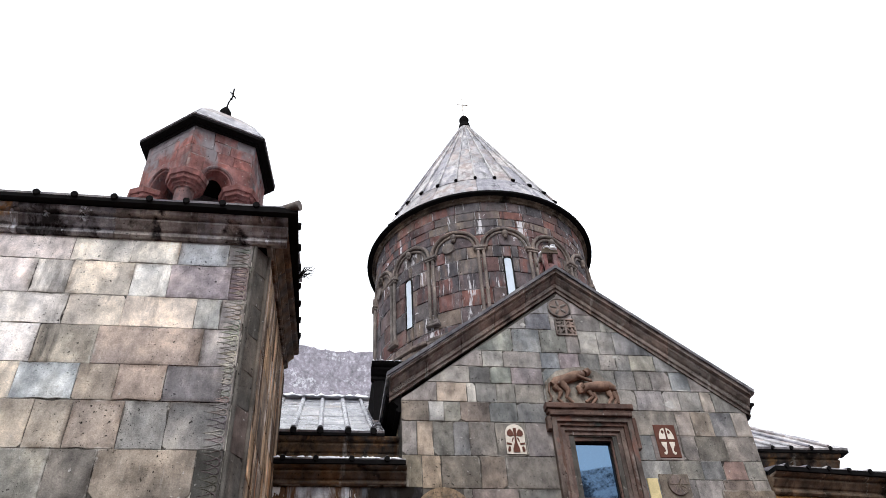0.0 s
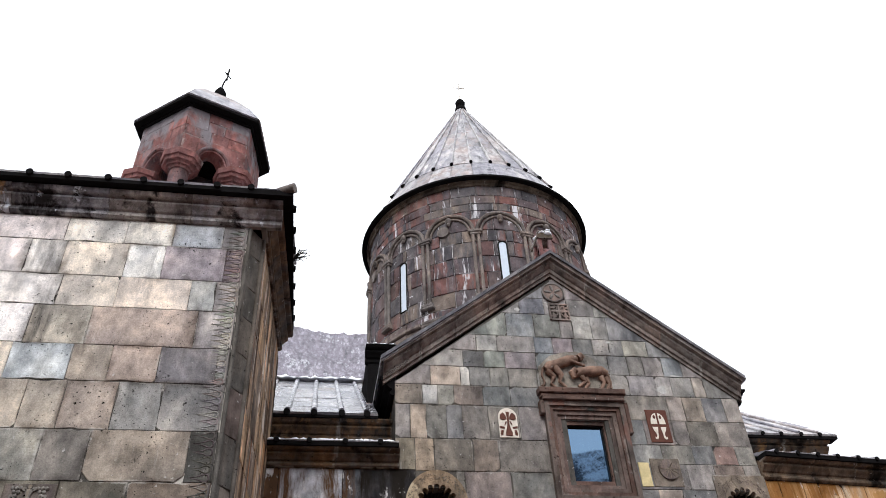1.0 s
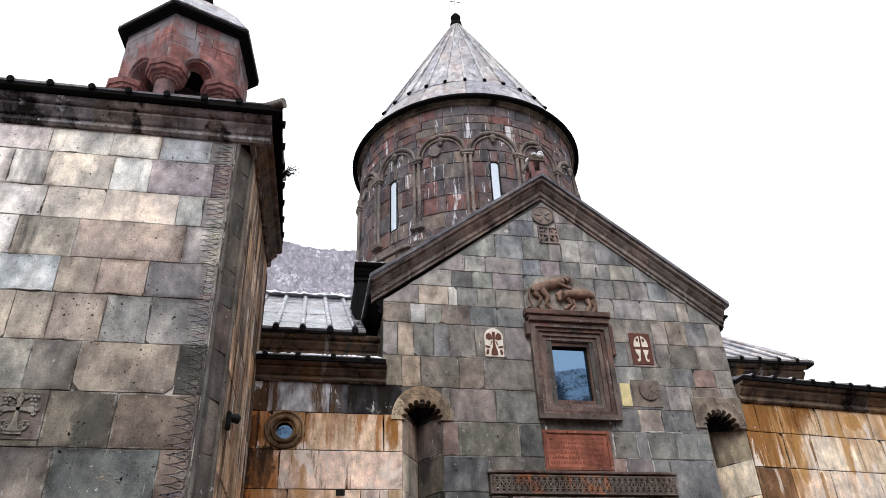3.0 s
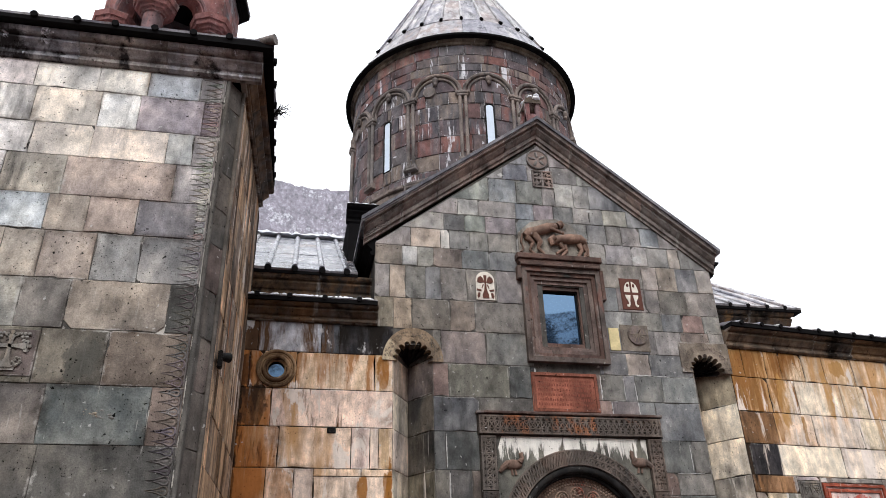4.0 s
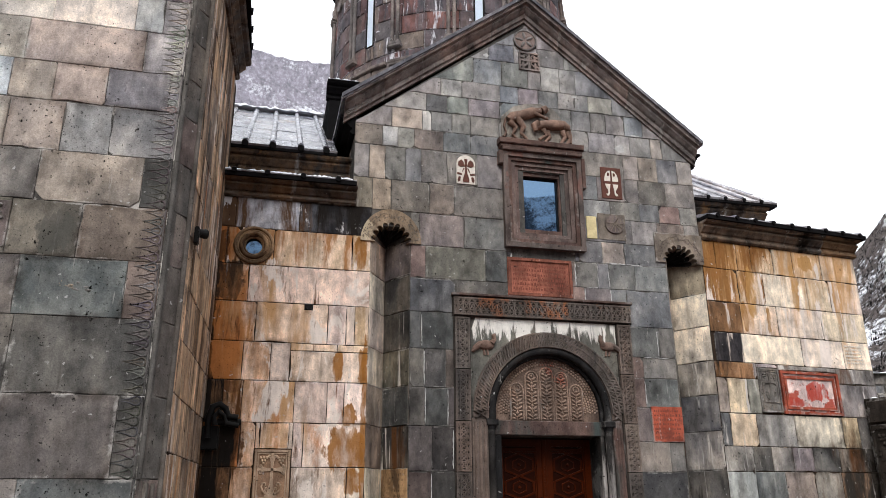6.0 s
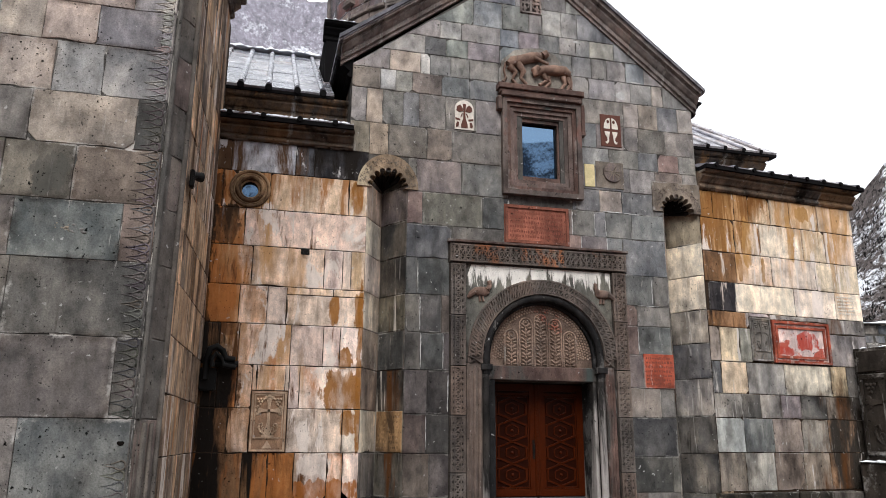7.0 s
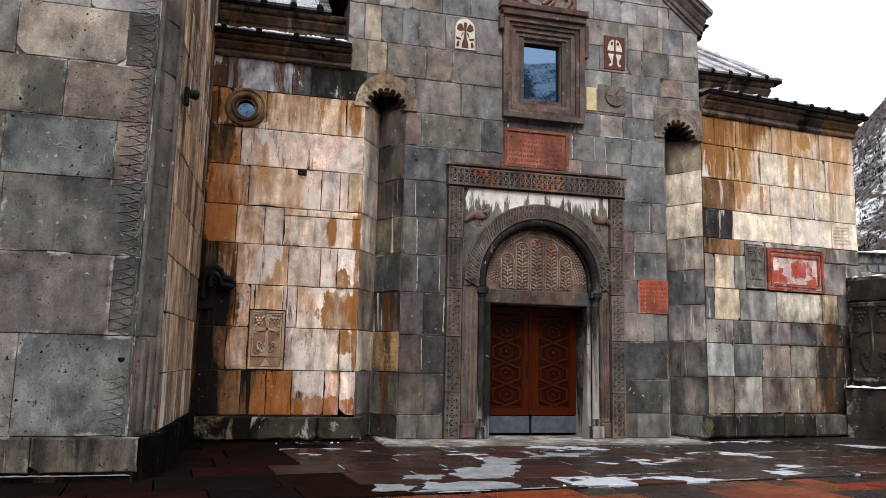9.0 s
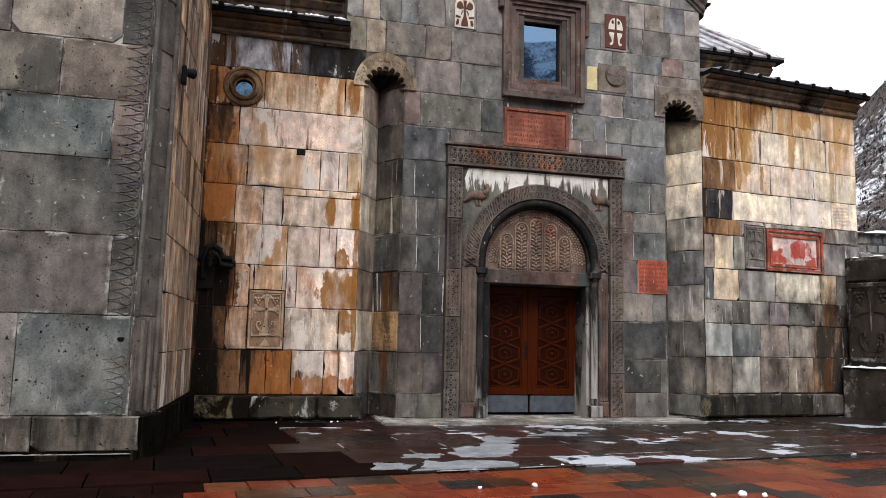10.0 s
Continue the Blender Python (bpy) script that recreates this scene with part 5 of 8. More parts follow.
prism(bm, [(-5.38, LY - 0.38, 8.60), (-5.36, -0.2, 8.60), (-6.4, -0.2, 9.05), (-6.4, LY - 0.38, 8.60)], (0, 0, 0.10))
rng = random.Random(3)
y = LY
while y < -0.3:
    tube(bm, (-5.6, y, 8.70), (-5.34, y, 8.68), 0.06, 0.06, 10)
    y += 0.5
part("side_eave", bm, M_TILE_EDGE, roof_gavit, "dark wet eave edge")
bm = bmesh.new()
tube(bm, (-5.70, LY - 0.25, 8.73), (-5.36, LY - 0.42, 8.73), 0.06, 0.08, 12)
part("corner_tile", bm, M_GABLE, roof_gavit, "rounded ridge tile at the eave corner", True)

# ---- drum and cone ----
DC = (-0.13, 6.4)
DR = 3.32
bm = bmesh.new()
lathe(bm, DC, [(0.0, 8.6), (DR - 0.015, 8.6), (DR - 0.015, 15.8), (0, 15.8)], 96)
drum = tagged(link("wall_drum", bm, M_MORTAR_DRUM), "round church drum of red-brown and dark blocks with white mortar", "drum", kind="structure")
DRUM_Z = [9.7, 10.2, 10.7, 11.2, 11.72, 12.2, 12.72, 13.25, 13.75, 14.15, 14.55, 14.85, 15.12, 15.42, 15.80]
WINDOWS = [-0.8, -51.0]
rng = random.Random(61)
for k, (z0, z1) in enumerate(zip(DRUM_Z, DRUM_Z[1:])):
    ang = -118 + rng.uniform(0, 8)
    while ang < 84:
        step = rng.uniform(8, 15)
        mid, w = ang + step / 2, 2 * DR * math.tan(radians(step / 2))
        a = radians(mid)
        face = Face((DC[0] + DR * math.sin(a), DC[1] - DR * math.cos(a)), a)
        holes = []
        for wa in WINDOWS:
            if abs(mid - wa) < 14:
                off = DR * math.sin(radians(wa - mid))
                holes.append((off - 0.13, off + 0.13, 12.1, 13.76))
        for r in cut_rects((-w / 2, w / 2, z0, z1), holes):
            block(face, [(r[0], r[2]), (r[1], r[2]), (r[1], r[3]), (r[0], r[3])], M_DRUM, drum, rng, gap=rng.uniform(0.006, 0.016), edge=0.006, back=0.05)
        ang += step
M_GLASS = bpy.data.materials.new("window_glass")
M_GLASS.use_nodes = True
gb = M_GLASS.node_tree.nodes["Principled BSDF"]
gb.inputs["Base Color"].default_value = (0.003, 0.008, 0.022, 1)
gb.inputs["Roughness"].default_value, gb.inputs["IOR"].default_value = 0.02, 3.0
gb.inputs["Specular Tint"].default_value = (0.42, 0.68, 1.0, 1)
roof_cone = thing("roof_cone", "conical roof of pale grey stone slabs with ribs", "roof", kind="structure")
bm = bmesh.new()
lathe(bm, DC, [(DR, 15.76), (DR + 0.06, 15.77), (DR + 0.08, 15.84), (DR + 0.13, 15.86), (DR + 0.14, 15.93), (DR, 16.04)], 96)
part("drum_cornice", bm, M_CORNICE, roof_cone, "dark round cornice under the cone", True)
bm = bmesh.new()
lathe(bm, DC, [(DR + 0.10, 15.91), (DR + 0.28, 15.925), (DR + 0.29, 15.985), (DR + 0.10, 15.99)], 96)
part("eave_ring", bm, M_TILE_EDGE, roof_cone, "black wet eave edge of the cone", True)
SEG = 32
for k in range(SEG):
    a0, a1 = 2 * math.pi * k / SEG, 2 * math.pi * (k + 1) / SEG
    rows = [(3.55, 15.99, 2.98, 17.06)]
    for i in range(4):
        f0, f1 = i / 4, (i + 1) / 4
        rows.append((2.98 + (0.1 - 2.98) * f0, 17.08 + 5.79 * f0, 2.98 + (0.1 - 2.98) * f1 + 0.01, 17.08 + 5.79 * f1))
    for j, (r0, z0, r1, z1) in enumerate(rows):
        bm = bmesh.new()
        e = 0.0012
        pts = []
        for r, z in ((r0, z0), (r1, z1)):
            pts.append([Vector((DC[0] + r * math.sin(a), DC[1] - r * math.cos(a), z)) for a in (a0 + e, (a0 + a1) / 2, a1 - e)])
        ring = pts[0] + pts[1][::-1]
        out = Vector((math.sin((a0 + a1) / 2), -math.cos((a0 + a1) / 2), 0.5)).normalized()
        prism(bm, [p - out * 0.05 for p in ring], out * (0.05 + random.Random(k * 7 + j).uniform(0, 0.012)))
        part("roof_slab", bm, M_ROOF, roof_cone)
    bm = bmesh.new()
    s, c = math.sin(a0), -math.cos(a0)
    tube(bm, (DC[0] + 3.0 * s, DC[1] + 3.0 * c, 17.10), (DC[0] + 0.1 * s, DC[1] + 0.1 * c, 22.92), 0.036, 0.018, 8)
    part("roof_rib", bm, M_ROOF, roof_cone)
    bm = bmesh.new()
    tube(bm, (DC[0] + 3.04 * s, DC[1] + 3.04 * c, 17.06), (DC[0] + 2.95 * s, DC[1] + 2.95 * c, 17.18), 0.05, 0.045, 10)
    part("rib_end", bm, M_TILE_EDGE, roof_cone)
finial = thing("roof_finial", "dark stone finial with a slim metal cross", "finial")
bm = bmesh.new()
lathe(bm, DC, [(0.0, 22.7), (0.24, 22.75), (0.20, 22.95), (0.11, 23.0), (0.17, 23.12), (0.19, 23.25), (0.12, 23.38), (0.0, 23.42)], 20)
part("knob", bm, M_TILE_EDGE, finial, smooth=True)
bm = bmesh.new()
tube(bm, (*DC, 23.38), (*DC, 24.5), 0.022, 0.016, 8)
tube(bm, (DC[0] - 0.22, DC[1], 24.15), (DC[0] + 0.22, DC[1], 24.15), 0.018, 0.018, 8)
part("cross", bm, M_WHITE, finial, "thin pale metal cross")

# ---- belfry ----
BC, BR = (-7.75, 0.5), 1.34
belfry = thing("belfry", "six-sided open belfry of red tuff under a dark eave", "belfry")


def hexagon(r, z):
    return [Vector((BC[0] + r * math.cos(radians(202.9 + 60 * i)), BC[1] + r * math.sin(radians(202.9 + 60 * i)), z)) for i in range(6)]


bm = bmesh.new()
prism(bm, hexagon(1.50, 9.4), (0, 0, 0.75))
part("base", bm, M_BELFRY, belfry)
for i, p in enumerate(hexagon(1.10, 10.1)):
    bm = bmesh.new()
    tube(bm, p, p + Vector((0, 0, 2.0)), 0.20, 0.19, 16)
    col = part("column", bm, M_BELFRY, belfry, smooth=True)
    bm = bmesh.new()
    for z, r, h in ((11.94, 0.235, 0.06), (12.0, 0.29, 0.07), (12.07, 0.36, 0.09), (12.16, 0.41, 0.12)):
        tube(bm, (p.x, p.y, z), (p.x, p.y, z + h), r, r * 1.06, 8)
    part("capital", bm, M_BELFRY, col)
inner, outer = hexagon(0.98, 0), hexagon(BR, 0)
for i in range(6):
    A, B = outer[i], outer[(i + 1) % 6]
    C, D = inner[i], inner[(i + 1) % 6]
    bm = bmesh.new()
    u = B - A
    half = 0.215
    ring = [(0, 12.24), (0.5 - half, 12.24)]
    ring += [(0.5 - half * math.cos(math.pi * k / 12), 12.24 + 0.40 * math.sin(math.pi * k / 12)) for k in range(1, 12)]
    ring += [(0.5 + half, 12.24), (1, 12.24), (1, 12.90), (0, 12.90)]
    lo = [A + u * s + Vector((0, 0, z)) for s, z in ring]
    hi = [C + (D - C) * s + Vector((0, 0, z)) for s, z in ring]
    n = len(ring)
    va, vb = [bm.verts.new(p) for p in lo], [bm.verts.new(p) for p in hi]
    bm.faces.new(va)
    bm.faces.new(vb[::-1])
    for k in range(n):
        bm.faces.new((va[k], vb[k], vb[(k + 1) % n], va[(k + 1) % n]))
    part("arch_wall", bm, M_BELFRY, belfry)
    bm = bmesh.new()
    arc = [A + u * (0.5 - (half + 0.05) * math.cos(math.pi * k / 12)) + Vector((0, 0, 12.24 + 0.48 * math.sin(math.pi * k / 12))) for k in range(13)]
    tube_path(bm, arc, 0.045, 8)
    part("arch_moulding", bm, M_BELFRY, belfry, smooth=True)
    for z0, z1, seed in ((12.90, 13.18, 1), (13.18, 13.47, 2), (13.47, 13.75, 3)):
        rr = random.Random(i * 5 + seed)
        cut = [0, rr.uniform(0.3, 0.45), rr.uniform(0.6, 0.72), 1]
        for s0, s1 in zip(cut, cut[1:]):
            bm = bmesh.new()
            g = 0.004
            o = rr.uniform(-0.006, 0.006)
            nrm = Vector((u.y, -u.x, 0)).normalized()
            q = [A + u * (s0 + g) + nrm * o, A + u * (s1 - g) + nrm * o, C + (D - C) * s1, C + (D - C) * s0]
            prism(bm, [p + Vector((0, 0, z0 + 0.003)) for p in q], (0, 0, z1 - z0 - 0.006))
            part("stone", bm, M_BELFRY, belfry)
bm = bmesh.new()
eave0, eave1 = hexagon(1.42, 13.70), hexagon(1.60, 13.84)
prism(bm, hexagon(1.40, 13.72), (0, 0, 0.06))
prism(bm, hexagon(1.57, 13.785), (0, 0, 0.065))
part("eave", bm, M_TILE_EDGE, belfry, "dark eave slab")
tiers = [(1.55, 13.853), (1.20, 14.40), (0.72, 14.97), (0.14, 15.42)]
for (r0, z0), (r1, z1) in zip(tiers, tiers[1:]):
    lo, hi = hexagon(r0, z0), hexagon(r1, z1)
    for i in range(6):
        j = (i + 1) % 6
        out = (lo[i] + lo[j]) / 2 - Vector((BC[0], BC[1], z0))
        bm = bmesh.new()
        prism(bm, [lo[i], lo[j], hi[j], hi[i]], out.normalized() * 0.035 + Vector((0, 0, 0.03)))
        part("roof_slab", bm, M_ROOF, belfry, "pale stone roof slab")
bm = bmesh.new()
lathe(bm, (BC[0] + 0.10, BC[1]), [(0, 15.2), (0.20, 15.34), (0.21, 15.44), (0.12, 15.50), (0.16, 15.62), (0.13, 15.78), (0.06, 15.92), (0.0, 15.96)], 16)
part("knob", bm, M_TILE_EDGE, belfry, smooth=True)
bm = bmesh.new()
tube_path(bm, [(BC[0] + 0.10, BC[1], 15.9), (BC[0] + 0.13, BC[1], 16.15), (BC[0] + 0.20, BC[1], 16.4), (BC[0] + 0.20, BC[1], 16.7)], 0.02, 8)
tube(bm, (BC[0] + 0.14, BC[1] - 0.1, 16.45), (BC[0] + 0.26, BC[1] + 0.1, 16.45), 0.016, 0.016, 8)
for dz in (16.3, 16.5):
    bmesh.ops.create_uvsphere(bm, u_segments=8, v_segments=6, radius=0.035, matrix=Matrix.Translation((BC[0] + 0.18, BC[1], dz)))
part("cross", bm, M_BLACK, belfry, "small dark metal cross")

# church body behind, closing the place
bm = bmesh.new()
box(bm, -5.6, 5.2, 1.2, 12.5, -0.1, 7.0)
box(bm, -3.3, 3.0, 1.0, 11.5, 6.0, 7.75)
box(bm, -2.2, 1.9, 3.9, 9.2, 7.0, 10.6)
body = tagged(link("church_body", bm, M_FACADE), "grey stone body of the church behind its front", "church", kind="structure")
bm = bmesh.new()
box(bm, -17, -6.0, LY + 0.6, 9, -0.1, 8.3)
tagged(link("gavit_body", bm, M_GREY), "grey stone body of the west building", "building", kind="structure")

# ---- carved work ----
def rect_frame(bm, face, x0, x1, z0, z1, w, back, front):
    """A mitred rectangular moulding."""
    o, i = [(x0, z0), (x1, z0), (x1, z1), (x0, z1)], [(x0 + w, z0 + w), (x1 - w, z0 + w), (x1 - w, z1 - w), (x0 + w, z1 - w)]
    for k in range(4):
        j = (k + 1) % 4
        prism(bm, [face.at(*q, back) for q in (o[k], o[j], i[j], i[k])], face.n * (front - back))


def slab(bm, face, x0, x1, z0, z1, back, front, bevel=0.0):
    vs = [face.at(x, z, d) for x, z, d in ((x0, z0, front), (x1, z0, front), (x1, z1, front), (x0, z1, front))]
    if not bevel:
        prism(bm, vs, face.n * (back - front))
        return
    e = bevel
    rings = [[(x0, z0), (x1, z0), (x1, z1), (x0, z1)], [(x0, z0), (x1, z0), (x1, z1), (x0, z1)], [(x0 + e, z0 + e), (x1 - e, z0 + e), (x1 - e, z1 - e), (x0 + e, z1 - e)]]
    layers = [[bm.verts.new(face.at(x, z, d)) for x, z in ring] for ring, d in zip(rings, (back, front - e, front))]
    for A, B in zip(layers, layers[1:]):
        for k in range(4):
            bm.faces.new((A[k], A[(k + 1) % 4], B[(k + 1) % 4], B[k]))
    bm.faces.new(layers[0][::-1])
    bm.faces.new(layers[2])


STRAP = 0


def bar(bm, face, p, q, w, back, front):
    """A raised strap between two points of a face; crossing straps lie a hair above one another."""
    global STRAP
    STRAP = (STRAP + 1) % 7
    front += (STRAP - 3) * 0.0009
    dx, dz = q[0] - p[0], q[1] - p[1]
    k = math.hypot(dx, dz) or 1
    nx, nz = -dz / k * w / 2, dx / k * w / 2
    prism(bm, [face.at(p[0] + nx, p[1] + nz, back), face.at(q[0] + nx, q[1] + nz, back), face.at(q[0] - nx, q[1] - nz, back), face.at(p[0] - nx, p[1] - nz, back)], face.n * (front - back))


def strapwork(bm, face, x0, x1, z0, z1, cell, back, front, w=0.017):
    """Interlaced stars in square cells."""
    nx, nz = max(1, round((x1 - x0) / cell)), max(1, round((z1 - z0) / cell))
    sx, sz = (x1 - x0) / nx, (z1 - z0) / nz
    for i in range(nx):
        for j in range(nz):
            X, Z = x0 + i * sx, z0 + j * sz
            P = lambda a, c: (X + a * sx, Z + c * sz)  # noqa: E731
            for s, t in (((0, 0), (1, 1)), ((0, 1), (1, 0)), ((0.5, 0), (1, 0.5)), ((1, 0.5), (0.5, 1)), ((0.5, 1), (0, 0.5)), ((0, 0.5), (0.5, 0)),
                         ((0.27, 0), (0.27, 1)), ((0.73, 0), (0.73, 1)), ((0, 0.27), (1, 0.27)), ((0, 0.73), (1, 0.73))):
                bar(bm, face, P(*s), P(*t), w, back, front)
    rect_frame(bm, face, x0 - 0.012, x1 + 0.012, z0 - 0.012, z1 + 0.012, 0.026, back, front + 0.006)


def cross_relief(bm, face, cx, z0, w, h, back, front, leaves=True):
    """A cross with lobed ends on a stepped foot, with curling leaves and clusters of grapes."""
    top, mid, t = z0 + h * 0.97, z0 + h * 0.66, w * 0.055
    arm = w * 0.36
    for ux, uz, ln in ((0, 1, top - mid), (0, -1, mid - z0 - h * 0.10), (1, 0, arm), (-1, 0, arm)):
        flare = t * (1.9 if ux or uz > 0 else 2.3)
        ring = [(cx + ux * a + uz * b, mid + uz * a - ux * b) for a, b in ((0, -t * 0.7), (ln * 0.55, -t * 0.95), (ln, -flare), (ln, flare), (ln * 0.55, t * 0.95), (0, t * 0.7))]
        prism(bm, [face.at(x, z, front) for x, z in ring], face.n * (back - front))
    bar(bm, face, (cx - w * 0.2, z0 + h * 0.04), (cx + w * 0.2, z0 + h * 0.04), h * 0.06, back, front)
    bar(bm, face, (cx - w * 0.12, z0 + h * 0.09), (cx + w * 0.12, z0 + h * 0.09), h * 0.05, back, front)
    m = (back + front) / 2
    for x, z, dx, dz in ((cx, top, 0, 1), (cx - arm, mid, -1, 0), (cx + arm, mid, 1, 0)):
        for s in (-1, 0, 1):
            q = (x + (dx * 0.5 * (s == 0) + dz * s) * t * 1.9, z + (dz * 0.5 * (s == 0) + abs(dx) * s) * t * 1.9)
            tube(bm, face.at(*q, back), face.at(*q, front), t * 1.15, t * 0.9, 10)
    if leaves:
        for s in (-1, 1):
            for k, rad in ((0.72, 0.75), (0.45, 0.6)):
                pts = [face.at(cx + s * w * x * k, z0 + h * (0.06 + z * k), m) for x, z in ((0.05, 0.03), (0.18, 0.04), (0.33, 0.12), (0.42, 0.26), (0.38, 0.38), (0.27, 0.40), (0.24, 0.32), (0.30, 0.28))]
                tube_path(bm, pts, [t * rad * q for q in (1, 1, 1, 0.95, 0.85, 0.75, 0.65, 0.5)], 6)
            for i in range(3):
                for j in range(i + 1):
                    ball(bm, face.at(cx + s * w * 0.28 + (j - i / 2) * t * 1.7, z0 + h * 0.80 + i * t * 1.6, m), t * 0.85, seg=6)


def cross_stone(name, label, face, x0, x1, z0, z1, slab_mat, cross_mat, front=0.03, border=True):
    ob = thing(name, label, "carved stone")
    bm = bmesh.new()
    slab(bm, face, x0, x1, z0, z1, -0.05, front, 0.008)
    part("slab", bm, slab_mat, ob)
    bm = bmesh.new()
    w, h = x1 - x0, z1 - z0
    cross_relief(bm, face, (x0 + x1) / 2, z0 + h * (0.23 if border else 0.10), w * 0.86, h * (0.68 if border else 0.80), front - 0.004, front + 0.02)
    part("cross", bm, cross_mat, ob)
    if border:
        bm = bmesh.new()
        rect_frame(bm, face, x0 + 0.01, x1 - 0.01, z0 + 0.01, z1 - 0.01, 0.028, front - 0.004, front + 0.022)
        rect_frame(bm, face, x0 + 0.052, x1 - 0.052, z0 + h * 0.22, z1 - 0.05, 0.018, front - 0.004, front + 0.016)
        prism(bm, [face.at(x0 + w * a, z0 + h * b, front + 0.018) for a, b in ((0.36, 0.06), (0.64, 0.06), (0.5, 0.19))], face.n * -0.022)
        part("border", bm, cross_mat, ob)
    return ob


# portal
PX, SPRING, STILT = -0.01, 2.62, 2.49
portal = thing("portal", "carved stone church portal with interlaced bands and round arch", "portal")
for x0, x1 in ((-1.70, -1.40), (1.28, 1.58)):
    z = 0.0
    for k, z1 in enumerate((0.75, 1.65, 2.45, 3.3, 4.19)):
        bm = bmesh.new()
        slab(bm, FRONT, x0, x1, z + 0.002, z1 - 0.002, -0.2, 0.025, 0.006)
        band = part("band_stone", bm, M_SUNK_SHADE, portal)
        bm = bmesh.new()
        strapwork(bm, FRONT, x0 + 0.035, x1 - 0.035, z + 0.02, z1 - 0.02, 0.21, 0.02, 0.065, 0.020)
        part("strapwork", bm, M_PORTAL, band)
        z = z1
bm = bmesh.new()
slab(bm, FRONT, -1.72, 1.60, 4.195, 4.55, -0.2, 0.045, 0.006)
band = part("lintel_band", bm, M_SUNK_SHADE, portal)
bm = bmesh.new()
strapwork(bm, FRONT, -1.685, 1.565, 4.23, 4.515, 0.20, 0.04, 0.085, 0.020)
part("strapwork", bm, M_PORTAL, band)
bm = bmesh.new()
slab(bm, FRONT, -1.74, 1.62, 4.552, 4.60, -0.05, 0.11, 0.01)
part("top_ledge", bm, M_PORTAL_RED, portal)


def arc_point(r, a, d, cx=PX):
    return FRONT.at(cx - r * math.cos(a), SPRING + r * math.sin(a), d)


def arch_line(r, d, n):
    """A round arch on short upright stilts."""
    return [FRONT.at(PX - r, STILT, d)] + [arc_point(r, math.pi * k / n, d) for k in range(n + 1)] + [FRONT.at(PX + r, STILT, d)]


M_SPANDREL = stone("lime_streaked_stone", [(0.115, 0.112, 0.098), (0.135, 0.125, 0.108)], 0.7,
                   stains=[((0.68, 0.65, 0.60), 0.50, 0.57, 171, (9.0, 1.3), (0, 0, 0.5, -1.93)), ((0.07, 0.065, 0.06), 0.6, 0.7, 173, DRIP)])
for i, (t0, t1) in enumerate(((0, 0.2), (0.2, 0.36), (0.36, 0.5), (0.5, 0.64), (0.64, 0.8), (0.8, 1))):
    bm = bmesh.new()
    for k in range(4):
        ring = []
        for t in (t0 + (t1 - t0) * k / 4, t0 + (t1 - t0) * (k + 1) / 4):
            a = math.pi * t
            c, s = -math.cos(a), math.sin(a)
            hx, hz = (1.29 if c > 0 else 1.39), 4.19 - SPRING
            reach = min(hx / abs(c) if abs(c) > 1e-6 else 99, hz / s if s > 1e-6 else 99)
            ring.append((arc_point(1.10, a, 0.014), FRONT.at(PX + reach * c, SPRING + reach * s, 0.014)))
        prism(bm, [ring[0][0], ring[1][0], ring[1][1], ring[0][1]], (0, 0.3, 0))
    part("spandrel_stone", bm, M_SPANDREL, portal, "lime-streaked spandrel stone")
for i in range(9):
    bm = bmesh.new()
    for k in range(3):
        a0, a1 = math.pi * (i + k / 3) / 9 + 0.002 * (k == 0), math.pi * (i + (k + 1) / 3) / 9 - 0.002 * (k == 2)
        prism(bm, [arc_point(r, a, 0.03) for r, a in ((1.10, a0), (1.10, a1), (1.37, a1), (1.37, a0))], (0, 0.32, 0))
    vou = part("voussoir", bm, M_PORTAL, portal)
    bm = bmesh.new()
    n = 4
    for k in range(n):
        a0, a1 = math.pi * (i + k / n) / 9, math.pi * (i + (k + 1) / n) / 9
        am = (a0 + a1) / 2
        for (r0, b0), (r1, b1) in (((1.13, a0), (1.34, a1)), ((1.34, a0), (1.13, a1)), ((1.13, am), (1.235, a1)), ((1.235, a0), (1.34, am)), ((1.235, a0), (1.235, a1)), ((1.12, a0), (1.12, a1)), ((1.35, a0), (1.35, a1))):
            p, q = arc_point(r0, b0, 0), arc_point(r1, b1, 0)
            bar(bm, FRONT, (p.x, p.z), (q.x, q.z), 0.022, 0.025, 0.065)
    part("strapwork", bm, M_PORTAL, vou)
for s in (-1, 1):
    lo, hi = sorted((PX + s * 1.10, PX + s * (1.37 if s < 0 else 1.29)))
    bm = bmesh.new()
    slab(bm, FRONT, lo, hi, 2.502, SPRING, -0.2, 0.03, 0.004)
    bar(bm, FRONT, (lo + 0.03, 2.51), (hi - 0.03, SPRING), 0.022, 0.025, 0.065)
    bar(bm, FRONT, (hi - 0.03, 2.51), (lo + 0.03, SPRING), 0.022, 0.025, 0.065)
    part("impost", bm, M_PORTAL, portal)
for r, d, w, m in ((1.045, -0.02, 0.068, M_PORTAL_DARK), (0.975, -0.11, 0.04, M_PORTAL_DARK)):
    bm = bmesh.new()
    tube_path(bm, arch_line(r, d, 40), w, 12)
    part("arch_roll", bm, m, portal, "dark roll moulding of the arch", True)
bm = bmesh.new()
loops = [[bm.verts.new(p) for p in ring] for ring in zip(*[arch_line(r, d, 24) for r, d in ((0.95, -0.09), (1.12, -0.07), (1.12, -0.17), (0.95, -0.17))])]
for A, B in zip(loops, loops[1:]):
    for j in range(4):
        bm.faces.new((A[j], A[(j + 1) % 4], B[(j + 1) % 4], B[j]))
